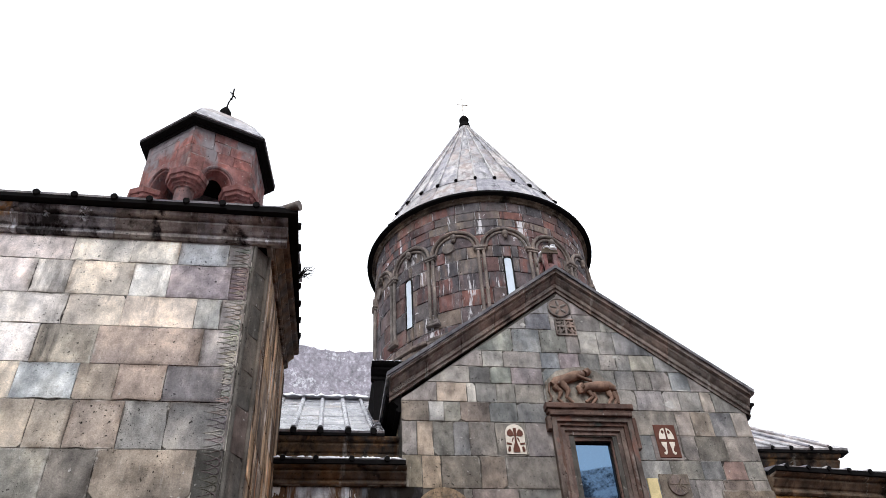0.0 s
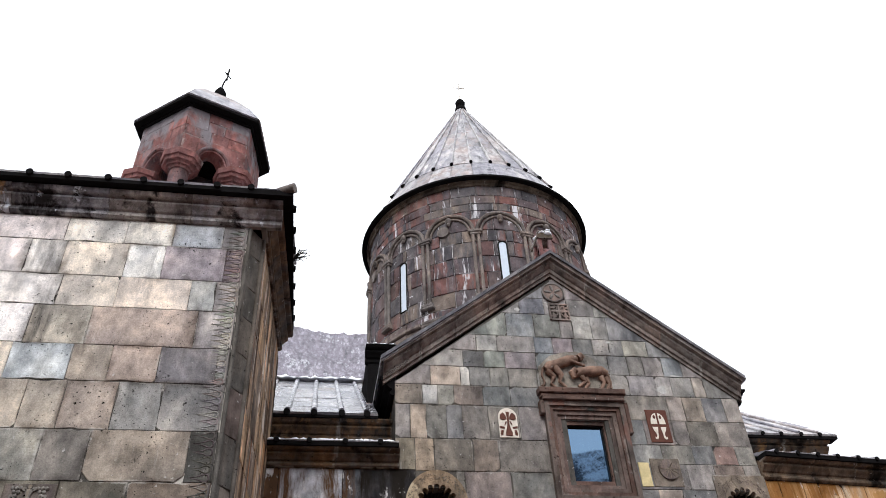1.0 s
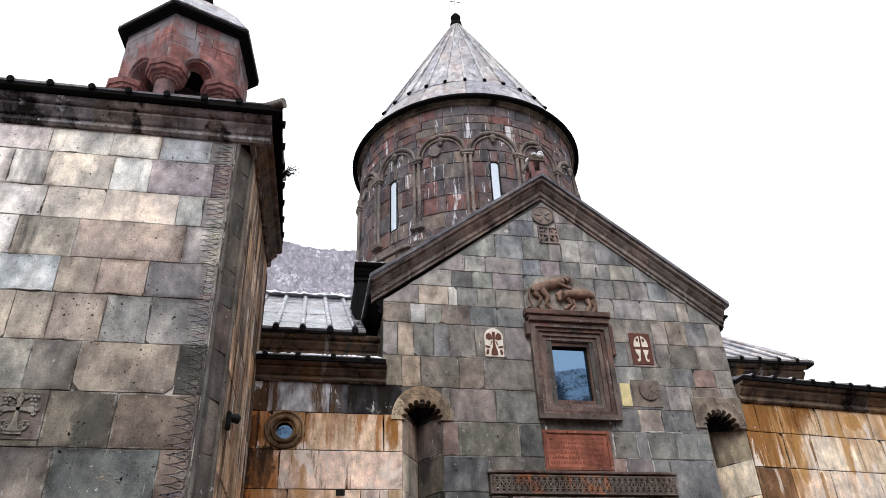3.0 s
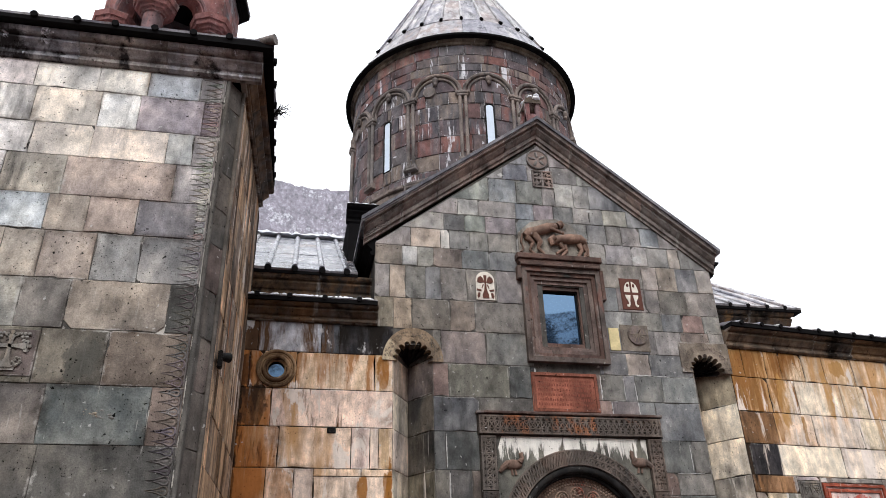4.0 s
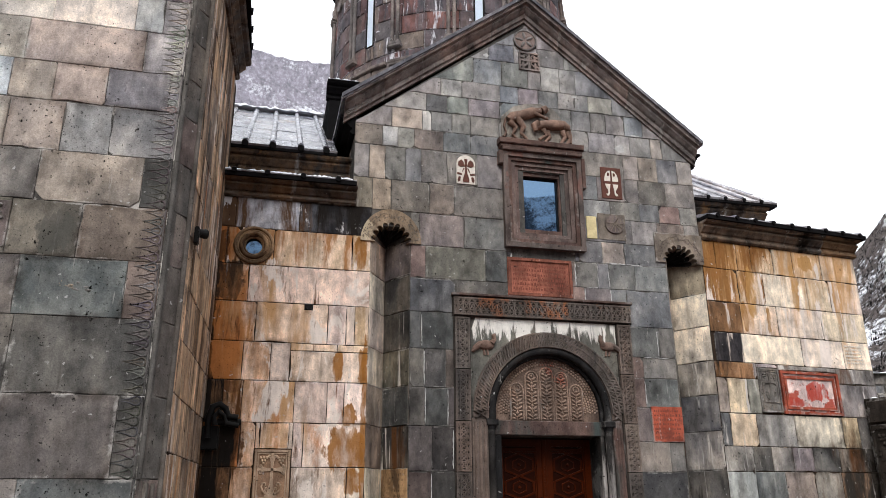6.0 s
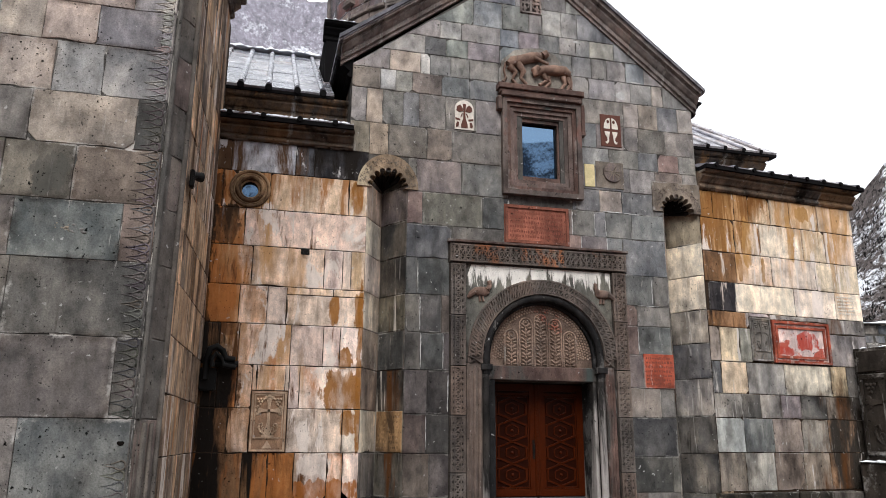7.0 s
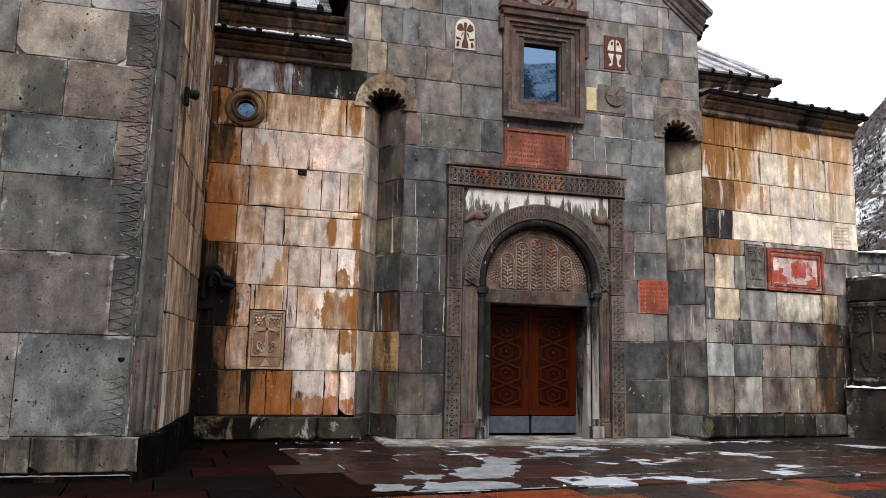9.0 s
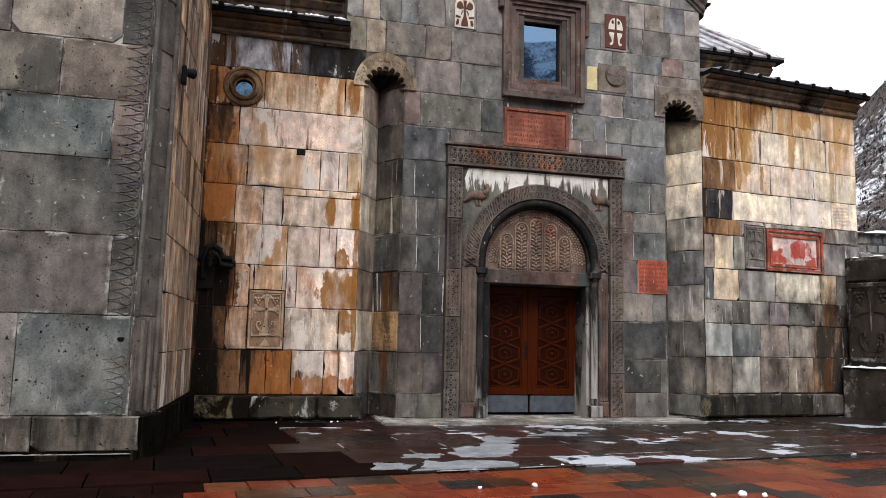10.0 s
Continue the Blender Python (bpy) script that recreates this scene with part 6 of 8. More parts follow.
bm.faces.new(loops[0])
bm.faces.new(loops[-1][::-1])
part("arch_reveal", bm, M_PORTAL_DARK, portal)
# tympanum
bm = bmesh.new()
prism(bm, arch_line(1.0, -0.16, 30), (0, 0.2, 0))
# lit and shaded copies of one stone: this dark ground behind the leaves
M_TYMP_SHADE = stone("tympanum_ground_shade", [(0.13, 0.092, 0.073)], 0.75, chips=0, flecks=0)
M_TYMP = stone("carved_tympanum_stone", [(0.235, 0.165, 0.128)], 0.7, stains=[((0.32, 0.075, 0.045), 0.53, 0.60, 175, (1.2, 1.2), (0.03, 0, 0.12, -0.42)), ((0.10, 0.085, 0.075), 0.52, 0.66, 177, (1.5, 1.5))])
tymp = part("tympanum", bm, M_TYMP_SHADE, portal, "carved stone tympanum with rows of leaves")
bm = bmesh.new()
for i in range(5):
    x, half = -0.54 + 0.27 * i, 0.115
    top = math.sqrt(0.78 ** 2 - (abs(x) + 0.06) ** 2)
    side_z = top - half
    tube_path(bm, [FRONT.at(PX + x - half, STILT + 0.01, -0.155), FRONT.at(PX + x - half, SPRING + side_z, -0.15)]
              + [FRONT.at(PX + x - half * math.cos(t), SPRING + side_z + half * math.sin(t), -0.15) for t in (math.pi * k / 10 for k in range(1, 10))]
              + [FRONT.at(PX + x + half, SPRING + side_z, -0.15), FRONT.at(PX + x + half, STILT + 0.01, -0.155)], 0.014, 6)
    tube(bm, FRONT.at(PX + x, STILT + 0.02, -0.155), FRONT.at(PX + x, SPRING + side_z, -0.155), 0.010, 0.010, 6)
    z = -0.07
    while z < side_z + 0.03:
        for s in (-1, 1):
            for dx, dz, tilt, size in ((0.045, 0.03, 0.9, 0.045), (0.062, -0.02, 1.4, 0.036)):
                res = bmesh.ops.create_uvsphere(bm, u_segments=8, v_segments=6, radius=size)
                bmesh.ops.transform(bm, matrix=Matrix.Translation(FRONT.at(PX + x + s * dx, SPRING + z + dz, -0.152)) @ Matrix.Rotation(s * tilt, 4, "Y") @ Matrix.Diagonal((0.45, 0.5, 1.1, 1)), verts=res["verts"])
        ball(bm, FRONT.at(PX + x, SPRING + z + 0.075, -0.15), 0.022, seg=6)
        z += 0.125
    tube_path(bm, [FRONT.at(PX + x + 0.05 * math.cos(t), SPRING + side_z + 0.03 + 0.05 * math.sin(t), -0.152) for t in (2 * math.pi * k / 12 for k in range(12))], 0.012, 6, True)
part("leaf_carving", bm, M_TYMP, tymp, smooth=True)
bm = bmesh.new()
for row in range(7):
    r, shift = 0.92 - 0.045 * row, 0.5 * (row % 2)
    for k in range(52):
        a = math.pi * (k + shift) / 52
        p = arc_point(r, a, -0.155)
        if row < 3 or abs(p.x - PX) > 0.67 or min(a, math.pi - a) < 0.5 and abs(p.x - PX) > 0.66:
            ball(bm, p, 0.021, (1, 0.6, 1), 6)
part("scale_border", bm, M_TYMP, tymp, smooth=True)
# lintel and jambs
bm = bmesh.new()
slab(bm, FRONT, PX - 0.98, PX + 1.02, 2.25, 2.485, -0.75, -0.09, 0.01)
part("lintel", bm, M_PORTAL_RED, portal, "plain worn stone lintel over the door")
for s in (-1, 1):
    inner = -0.86 if s < 0 else 0.92
    lo, hi = sorted((inner, PX + s * 1.0))
    bm = bmesh.new()
    slab(bm, FRONT, lo, hi, 0.0, 2.248, -0.75, -0.10, 0.012)
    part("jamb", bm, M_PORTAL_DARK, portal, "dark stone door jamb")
    bm = bmesh.new()
    x = PX + s * 1.045
    tube(bm, FRONT.at(x, 0.30, -0.03), FRONT.at(x, 2.32, -0.03), 0.062, 0.062, 14)
    col = part("colonnette", bm, M_PORTAL_DARK, portal, "slim dark colonnette", True)
    for z, r, h, nm in ((2.32, 0.085, 0.07, "capital"), (2.39, 0.10, 0.10, "abacus"), (0.20, 0.085, 0.12, "base_ring"), (0.0, 0.11, 0.20, "base_block")):
        bm = bmesh.new()
        if "b" == nm[0] and nm.endswith("block") or nm == "abacus":
            slab(bm, FRONT, x - r, x + r, z, z + h, -0.03 - r, -0.03 + r, 0.01)
        else:
            tube(bm, FRONT.at(x, z, -0.03), FRONT.at(x, z + h, -0.03), r * 0.85, r, 14)
        part(nm, bm, M_PORTAL_DARK, col)
    lo, hi = sorted((PX + s * 1.115, PX + s * (1.385 if s < 0 else 1.285)))
    bm = bmesh.new()
    slab(bm, FRONT, lo, hi, 0.0, 2.50, -0.3, 0.03, 0.012)
    pil = part("pilaster", bm, M_PORTAL_RED if s > 0 else M_PORTAL, portal)
    bm = bmesh.new()
    for k in (0.2, 0.5, 0.8):
        x = lo + (hi - lo) * k
        tube(bm, FRONT.at(x, 0.28, 0.028), FRONT.at(x, 2.44, 0.028), 0.028, 0.028, 10)
    part("pilaster_roll", bm, M_PORTAL_RED if s > 0 else M_PORTAL, pil, smooth=True)
    bm = bmesh.new()
    slab(bm, FRONT, lo - 0.005, hi + 0.005, 0.0, 0.26, -0.05, 0.065, 0.03)
    part("pilaster_foot", bm, M_PORTAL_RED, pil)
# birds in the spandrels
for s, bx, bz in ((-1, -1.14, 3.72), (1, 1.12, 3.78)):
    bm = bmesh.new()
    ball(bm, FRONT.at(bx, bz, 0.03), 0.12, (1.3, 0.5, 0.7), 14)
    tube_path(bm, [FRONT.at(bx - s * t, bz + z, 0.05) for t, z in ((0.10, 0.03), (0.15, 0.10), (0.14, 0.17), (0.17, 0.19))], [0.055, 0.04, 0.04, 0.02], 8)
    tube_path(bm, [FRONT.at(bx + s * t, bz + z, 0.035) for t, z in ((0.08, 0.02), (0.18, -0.05), (0.24, -0.12))], [0.06, 0.05, 0.025], 8)
    for t in (-0.04, 0.02):
        tube(bm, FRONT.at(bx + t, bz - 0.05, 0.03), FRONT.at(bx + t - s * 0.02, bz - 0.17, 0.03), 0.018, 0.022, 6)
    tagged(link("carved_bird", bm, M_RELIEF, None, "", True), "brown carved stone bird in the portal spandrel", "carved relief", "portal birds")

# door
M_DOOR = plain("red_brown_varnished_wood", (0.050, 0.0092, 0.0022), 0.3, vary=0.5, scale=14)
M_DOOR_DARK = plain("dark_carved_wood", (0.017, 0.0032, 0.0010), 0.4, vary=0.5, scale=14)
M_KICK = plain("dull_metal_kick_plate", (0.075, 0.083, 0.098), 0.5, 0.0, vary=0.6)
door = thing("door_1", "closed double church door of red-brown carved wood", "door", kind="structure")
DOORF = Face((0, 0.62))
bm = bmesh.new()
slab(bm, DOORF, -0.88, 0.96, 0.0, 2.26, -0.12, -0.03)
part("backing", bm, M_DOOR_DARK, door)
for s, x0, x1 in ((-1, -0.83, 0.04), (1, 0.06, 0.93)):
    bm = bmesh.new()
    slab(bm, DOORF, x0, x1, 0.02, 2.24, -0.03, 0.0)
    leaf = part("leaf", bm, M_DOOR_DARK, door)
    bm = bmesh.new()
    rect_frame(bm, DOORF, x0 + 0.005, x1 - 0.005, 0.34, 2.22, 0.12, -0.01, 0.035)
    for z in (2.02,):
        slab(bm, DOORF, x0 + 0.12, x1 - 0.12, z, z + 0.05, -0.01, 0.03, 0.006)
    part("stile_frame", bm, M_DOOR, leaf)
    bm = bmesh.new()
    cx, n, h = (x0 + x1) / 2, 4, 1.48 / 4
    w2 = (x1 - x0) / 2 - 0.14
    for k in range(n):
        z0 = 0.50 + k * h
        hexa = [(cx, z0), (cx + w2 * 0.85, z0 + h * 0.25), (cx + w2 * 0.85, z0 + h * 0.75), (cx, z0 + h), (cx - w2 * 0.85, z0 + h * 0.75), (cx - w2 * 0.85, z0 + h * 0.25)]
        for p, q in zip(hexa, hexa[1:] + hexa[:1]):
            bar(bm, DOORF, p, q, 0.03, -0.005, 0.022)
        for sx in (-1, 1):
            bar(bm, DOORF, (cx, z0), (cx + sx * w2, z0 - h * 0.28), 0.025, -0.005, 0.018)
            bar(bm, DOORF, (cx, z0 + h), (cx + sx * w2, z0 + h * 1.28), 0.025, -0.005, 0.018)
        inner = [(cx + w2 * 0.45 * math.cos(a), z0 + h / 2 + h * 0.28 * math.sin(a)) for a in (math.pi * j / 3 + 0.5 for j in range(6))]
        for p, q in zip(inner, inner[1:] + inner[:1]):
            bar(bm, DOORF, p, q, 0.018, -0.005, 0.014)
        ball(bm, DOORF.at(cx, z0 + h / 2, 0.0), 0.03, seg=8)
    rect_frame(bm, DOORF, x0 + 0.13, x1 - 0.13, 0.47, 2.01, 0.02, -0.005, 0.02)
    part("geometric_carving", bm, M_DOOR, leaf)
    bm = bmesh.new()
    slab(bm, DOORF, x0 + 0.01, x1 - 0.01, 0.03, 0.32, -0.01, 0.042, 0.006)
    part("kick_plate", bm, M_KICK, leaf, "dull grey metal kick plate")
bm = bmesh.new()
slab(bm, DOORF, 0.005, 0.095, 0.34, 2.22, 0.0, 0.055, 0.01)
rail = part("meeting_rail", bm, M_DOOR, door)
bm = bmesh.new()
for k in range(34):
    ball(bm, DOORF.at(0.05, 0.40 + k * 0.053, 0.056), 0.014, seg=6)
part("stud_row", bm, M_DOOR, rail)
bm = bmesh.new()
tube_path(bm, [DOORF.at(-0.02, z, d) for z, d in ((1.02, 0.03), (1.03, 0.085), (1.12, 0.09), (1.19, 0.085), (1.20, 0.03))], 0.012, 8)
slab(bm, DOORF, -0.04, 0.0, 0.95, 1.27, 0.03, 0.042, 0.004)
part("handle", bm, M_BLACK, door, "dark metal pull handle")

# window over the portal
window = thing("window_1", "square window in stepped red-brown stone moulding", "window", kind="structure")
for k, (x0, x1, z0, z1, w, f) in enumerate(((-0.745, 0.79, 5.50, 7.36, 0.09, 0.13), (-0.655, 0.70, 5.59, 7.27, 0.07, 0.09), (-0.585, 0.63, 5.66, 7.20, 0.08, 0.055), (-0.505, 0.55, 5.74, 7.12, 0.07, 0.02), (-0.435, 0.48, 5.79, 7.07, 0.11, -0.03))):
    bm = bmesh.new()
    rect_frame(bm, FRONT, x0, x1, z0, z1, w, -0.2, f)
    part("moulding", bm, M_PORTAL_RED if k in (1, 4) else M_WINDOW_STONE, window)
for k, (x0, x1, z0, z1, f) in enumerate(((-0.83, 0.85, 7.50, 7.61, 0.20), (-0.80, 0.82, 7.43, 7.50, 0.16), (-0.77, 0.80, 7.362, 7.43, 0.19))):
    bm = bmesh.new()
    slab(bm, FRONT, x0, x1, z0 + 0.001, z1 - 0.001, -0.05, f, 0.012)
    part("hood_moulding", bm, M_PORTAL_RED, window)
for x0, x1, z0 in ((-0.83, -0.75, 7.10), (0.795, 0.87, 6.75)):
    bm = bmesh.new()
    slab(bm, FRONT, x0, x1, z0, 7.36, -0.05, 0.14, 0.01)
    part("hood_drop", bm, M_PORTAL_RED, window)
bm = bmesh.new()
slab(bm, FRONT, -0.325, 0.37, 5.90, 6.96, -0.135, -0.125)
pane = part("pane", bm, M_GLASS, window, "window pane reflecting sky and mountain")
bm = bmesh.new()
rect_frame(bm, FRONT, -0.34, 0.385, 5.88, 6.98, 0.035, -0.15, -0.085)
part("window_frame", bm, M_BLACK, window, "slim dark window frame")

# plaques, roundels and small stones of the front
plaque = thing("inscribed_plaque", "red painted slab with worn unreadable lettering and raised rim", "plaque")
bm = bmesh.new()
slab(bm, FRONT, -0.70, 0.52, 4.62, 5.33, -0.05, 0.02)
part("slab", bm, M_PLAQUE, plaque)
bm = bmesh.new()
rect_frame(bm, FRONT, -0.69, 0.51, 4.63, 5.32, 0.05, 0.016, 0.045)
part("rim", bm, M_PLAQUE, plaque)
rng = random.Random(17)


def letter_bars(bm, face, x0, x1, z0, z1, rows, front, rng):
    """Rows of short plain bars where worn writing stands."""
    step = (z1 - z0) / rows
    for r in range(rows):
        x = x0
        while x < x1 - 0.03:
            w = rng.uniform(0.012, 0.035)
            zz = z0 + r * step
            slab(bm, face, x, min(x + w, x1), zz + step * 0.2, zz + step * rng.uniform(0.5, 0.8), front - 0.004, front + 0.004)
            x += w + rng.uniform(0.012, 0.03)


M_RED_DARK = plain("dark_red_letters", (0.19, 0.062, 0.042), 0.7)
bm = bmesh.new()
letter_bars(bm, FRONT, -0.60, 0.42, 4.72, 5.24, 6, 0.021, rng)
tagged(part("worn_lettering", bm, M_RED_DARK, plaque), kind="stuff")
tablet = thing("inscribed_tablet", "small bright red stone tablet with rows of worn lettering", "plaque")
bm = bmesh.new()
slab(bm, FRONT, 1.85, 2.44, 2.16, 2.76, -0.03, 0.03, 0.006)
part("slab", bm, M_RED, tablet)
bm = bmesh.new()
letter_bars(bm, FRONT, 1.89, 2.40, 2.20, 2.73, 7, 0.031, rng)
tagged(part("worn_lettering", bm, M_RED_DARK, tablet), kind="stuff")
M_CROSS_SLAB = plain("brown_painted_slab", (0.115, 0.05, 0.038), 0.7)
inlay = thing("carved_cross_stone", "dark red stone with a cross between white inlaid lobes", "carved stone", "front cross stones")
bm = bmesh.new()
slab(bm, FRONT, 1.23, 1.65, 6.63, 7.28, -0.05, 0.03, 0.008)
part("slab", bm, M_CROSS_SLAB, inlay)
for sx in (-1, 1):
    petal = [(0.020, 0.03)] + [(0.020 + 0.125 * math.cos(t), 0.03 + 0.22 * math.sin(t)) for t in (math.pi / 2 * k / 10 for k in range(11))]
    leaf_shape = [(0.024, -0.03), (0.135, -0.03), (0.12, -0.09), (0.085, -0.15), (0.075, -0.20), (0.10, -0.235), (0.12, -0.225), (0.115, -0.265), (0.08, -0.275), (0.05, -0.235), (0.045, -0.15)]
    for shape in (petal, leaf_shape):
        bm = bmesh.new()
        prism(bm, [FRONT.at(1.44 + sx * x, 6.96 + z, 0.036) for x, z in shape], (0, 0.012, 0))
        part("white_lobe", bm, M_WHITE, inlay, "white inlaid lobe")
for sx in (-1, 1):
    for kx, kz, kr, tall in ((0.155, 6.96, 0.018, 1.0), (0.06, 7.13, 0.026, 1.5)):
        bm = bmesh.new()
        ball(bm, FRONT.at(1.44 + sx * kx, kz, 0.036), kr, (1, 0.5, tall), 8)
        part("knob", bm, M_CROSS_SLAB, inlay)
pale_cross = thing("carved_cross_stone", "pale stone with a brown and white carved cross", "carved stone", "front cross stones")
bm = bmesh.new()
prism(bm, [FRONT.at(-1.615, 6.66, 0.03), FRONT.at(-1.265, 6.66, 0.03)] + [FRONT.at(-1.44 + 0.175 * math.cos(t), 7.06 + 0.17 * math.sin(t), 0.03) for t in (math.pi * k / 12 for k in range(13))], (0, 0.06, 0))
part("slab", bm, M_WHITE, pale_cross)
for shape in ([(-0.012, 0.0), (0.012, 0.0), (0.022, -0.12), (0.06, -0.24), (0.06, -0.30), (-0.06, -0.30), (-0.06, -0.24), (-0.022, -0.12)], [(-0.014, 0.0), (0.014, 0.0), (0.03, 0.16), (-0.03, 0.16)]):
    bm = bmesh.new()
    prism(bm, [FRONT.at(-1.44 + x, 6.99 + z, 0.044) for x, z in shape], (0, 0.018, 0))
    part("cross_limb", bm, M_CROSS_SLAB, pale_cross)
for sx in (-1, 1):
    for shape in ([(0.02, 0.02), (0.10, 0.0), (0.15, 0.03), (0.14, 0.10), (0.085, 0.145), (0.045, 0.10)], [(0.075, -0.135), (0.165, -0.115), (0.165, -0.15), (0.08, -0.165)], [(0.10, -0.20), (0.135, -0.19), (0.16, -0.26), (0.145, -0.30), (0.11, -0.28)], [(0.025, -0.02), (0.05, -0.03), (0.075, -0.10), (0.06, -0.10)]):
        bm = bmesh.new()
        prism(bm, [FRONT.at(-1.44 + sx * x, 6.99 + z, 0.042) for x, z in shape], (0, 0.016, 0))
        part("brown_lobe", bm, M_CROSS_SLAB, pale_cross, "brown carved lobe")
bm = bmesh.new()
slab(bm, FRONT, 0.87, 1.07, 5.80, 6.24, -0.02, 0.03, 0.008)
tagged(link("yellow_block", bm, M_YELLOW), "pale yellow stone block set in the grey front", "stone block")
sundial = thing("sundial", "round dark stone sundial with cut hour lines", "sundial")
bm = bmesh.new()
slab(bm, FRONT, 1.10, 1.66, 5.80, 6.32, -0.02, 0.026, 0.006)
part("block", bm, M_GREY, sundial, "square dark stone block")
bm = bmesh.new()
tube(bm, FRONT.at(1.425, 6.11, -0.02), FRONT.at(1.425, 6.11, 0.06), 0.20, 0.185, 32)
part("disc", bm, M_GREY, sundial)
bm = bmesh.new()
for k in range(7):
    a = math.pi * (1 + k / 6)
    bar(bm, FRONT, (1.425 + 0.02 * math.cos(a), 6.12 + 0.02 * math.sin(a)), (1.425 + 0.17 * math.cos(a), 6.12 + 0.17 * math.sin(a)), 0.010, 0.058, 0.068)
bar(bm, FRONT, (1.26, 6.12), (1.59, 6.12), 0.014, 0.058, 0.07)
tube(bm, FRONT.at(1.425, 6.12, 0.05), FRONT.at(1.46, 6.2, 0.14), 0.012, 0.006, 6)
part("hour_lines", bm, M_GREY, sundial)
rosette = thing("rosette", "round stone rosette with carved petals under the gable", "rosette")
bm = bmesh.new()
tube(bm, FRONT.at(-0.19, 9.86, -0.02), FRONT.at(-0.19, 9.86, 0.05), 0.235, 0.22, 32)
part("disc", bm, M_GABLE, rosette)
bm = bmesh.new()
for k in range(5):
    a = 2 * math.pi * k / 5 + 0.5
    res = bmesh.ops.create_uvsphere(bm, u_segments=8, v_segments=6, radius=0.085)
    bmesh.ops.transform(bm, matrix=Matrix.Translation(FRONT.at(-0.19 + 0.11 * math.cos(a), 9.86 + 0.11 * math.sin(a), 0.048)) @ Matrix.Rotation(-a, 4, "Y") @ Matrix.Diagonal((1.0, 0.28, 0.38, 1)), verts=res["verts"])
part("petals", bm, M_GABLE, rosette, smooth=True)
bm = bmesh.new()
tube_path(bm, [FRONT.at(-0.19 + 0.222 * math.cos(t), 9.86 + 0.222 * math.sin(t), 0.05) for t in (2 * math.pi * k / 28 for k in range(28))], 0.016, 6, True)
part("rim", bm, M_GABLE, rosette, smooth=True)
knot = thing("knot_panel", "square stone panel with carved interlace", "carved stone")
bm = bmesh.new()
slab(bm, FRONT, -0.33, 0.10, 9.20, 9.60, -0.02, 0.02, 0.006)
# ground takes the same shade-dark colour as behind the portal straps
part("slab", bm, M_SUNK_SHADE, knot, "dark sunk ground")
bm = bmesh.new()
rect_frame(bm, FRONT, -0.33, 0.10, 9.20, 9.60, 0.035, 0.015, 0.045)
for p, q in (((-0.115, 9.22), (-0.115, 9.58)), ((-0.31, 9.42), (0.08, 9.42)), ((-0.24, 9.22), (-0.24, 9.36)), ((0.01, 9.22), (0.01, 9.36)), ((-0.30, 9.50), (-0.20, 9.50)), ((-0.03, 9.50), (0.07, 9.50)),
             ((-0.30, 9.30), (-0.19, 9.30)), ((-0.04, 9.30), (0.07, 9.30))):
    bar(bm, FRONT, p, q, 0.042, 0.015, 0.042)
for sx in (-1, 1):
    for cz in (9.36, 9.49):
        tube_path(bm, [FRONT.at(-0.115 + sx * 0.085 + 0.045 * math.cos(t), cz + 0.045 * math.sin(t), 0.03) for t in (2 * math.pi * k / 12 for k in range(12))], 0.016, 6, True)
part("interlace", bm, M_GABLE, knot)

# lime left in the joints, and pale broken spots
def lime_smear(bm, x0, z0, x1, z1, w, rng):
    """A ragged film of lime along one joint."""
    along = Vector((x1 - x0, z1 - z0))
    n = max(4, int(along.length / 0.03))
    side = Vector((-along.y, along.x)).normalized()
    left, right = [], []
    for k in range(n + 1):
        p = Vector((x0, z0)) + along * (k / n)
        lw, rw = w * rng.uniform(0.05, 1.0), w * rng.uniform(0.05, 1.0)
        if k in (0, n):
            lw = rw = 0.002
        left.append(FRONT.at(p.x + side.x * lw, p.y + side.y * lw, 0.019))
        right.append(FRONT.at(p.x - side.x * rw, p.y - side.y * rw, 0.019))
    for k in range(n):
        prism(bm, [left[k], right[k], right[k + 1], left[k + 1]], (0, 0.012, 0))


lime = thing("lime_smears", "thin white lime remains along joints of the grey front", "lime remains", kind="stuff")
rng = random.Random(77)
bm = bmesh.new()
for x0, z0, x1, z1, w in ((-0.62, 4.86, -0.62, 5.4, 0.016), (0.59, 4.86, 0.59, 5.30, 0.014), (0.75, 4.45, 0.76, 4.82, 0.013), (1.03, 4.88, 1.03, 5.28, 0.010), (1.26, 4.22, 1.26, 4.84, 0.013), (1.25, 4.88, 1.24, 5.2, 0.012),
                          (1.20, 5.34, 1.60, 5.34, 0.016), (1.62, 5.34, 1.95, 5.33, 0.012), (0.80, 4.85, 1.02, 4.86, 0.010), (-1.68, 3.02, -1.67, 3.6, 0.022), (-2.18, 2.40, -2.18, 2.96, 0.012), (-2.2, 3.02, -2.2, 3.58, 0.011),
                          (-2.24, 3.66, -2.25, 4.2, 0.010), (-1.80, 2.40, -1.80, 2.96, 0.009), (-2.07, 1.1, -2.08, 1.62, 0.009), (-1.72, 1.70, -1.71, 2.3, 0.014), (-0.42, 9.625, 0.06, 9.62, 0.020), (-1.2, 8.44, -0.8, 8.44, 0.007),
                          (1.78, 2.8, 1.78, 3.2, 0.012), (1.8, 3.62, 2.3, 3.62, 0.010), (2.1, 3.66, 2.1, 4.1, 0.010)):
    lime_smear(bm, x0, z0, x1, z1, w, rng)
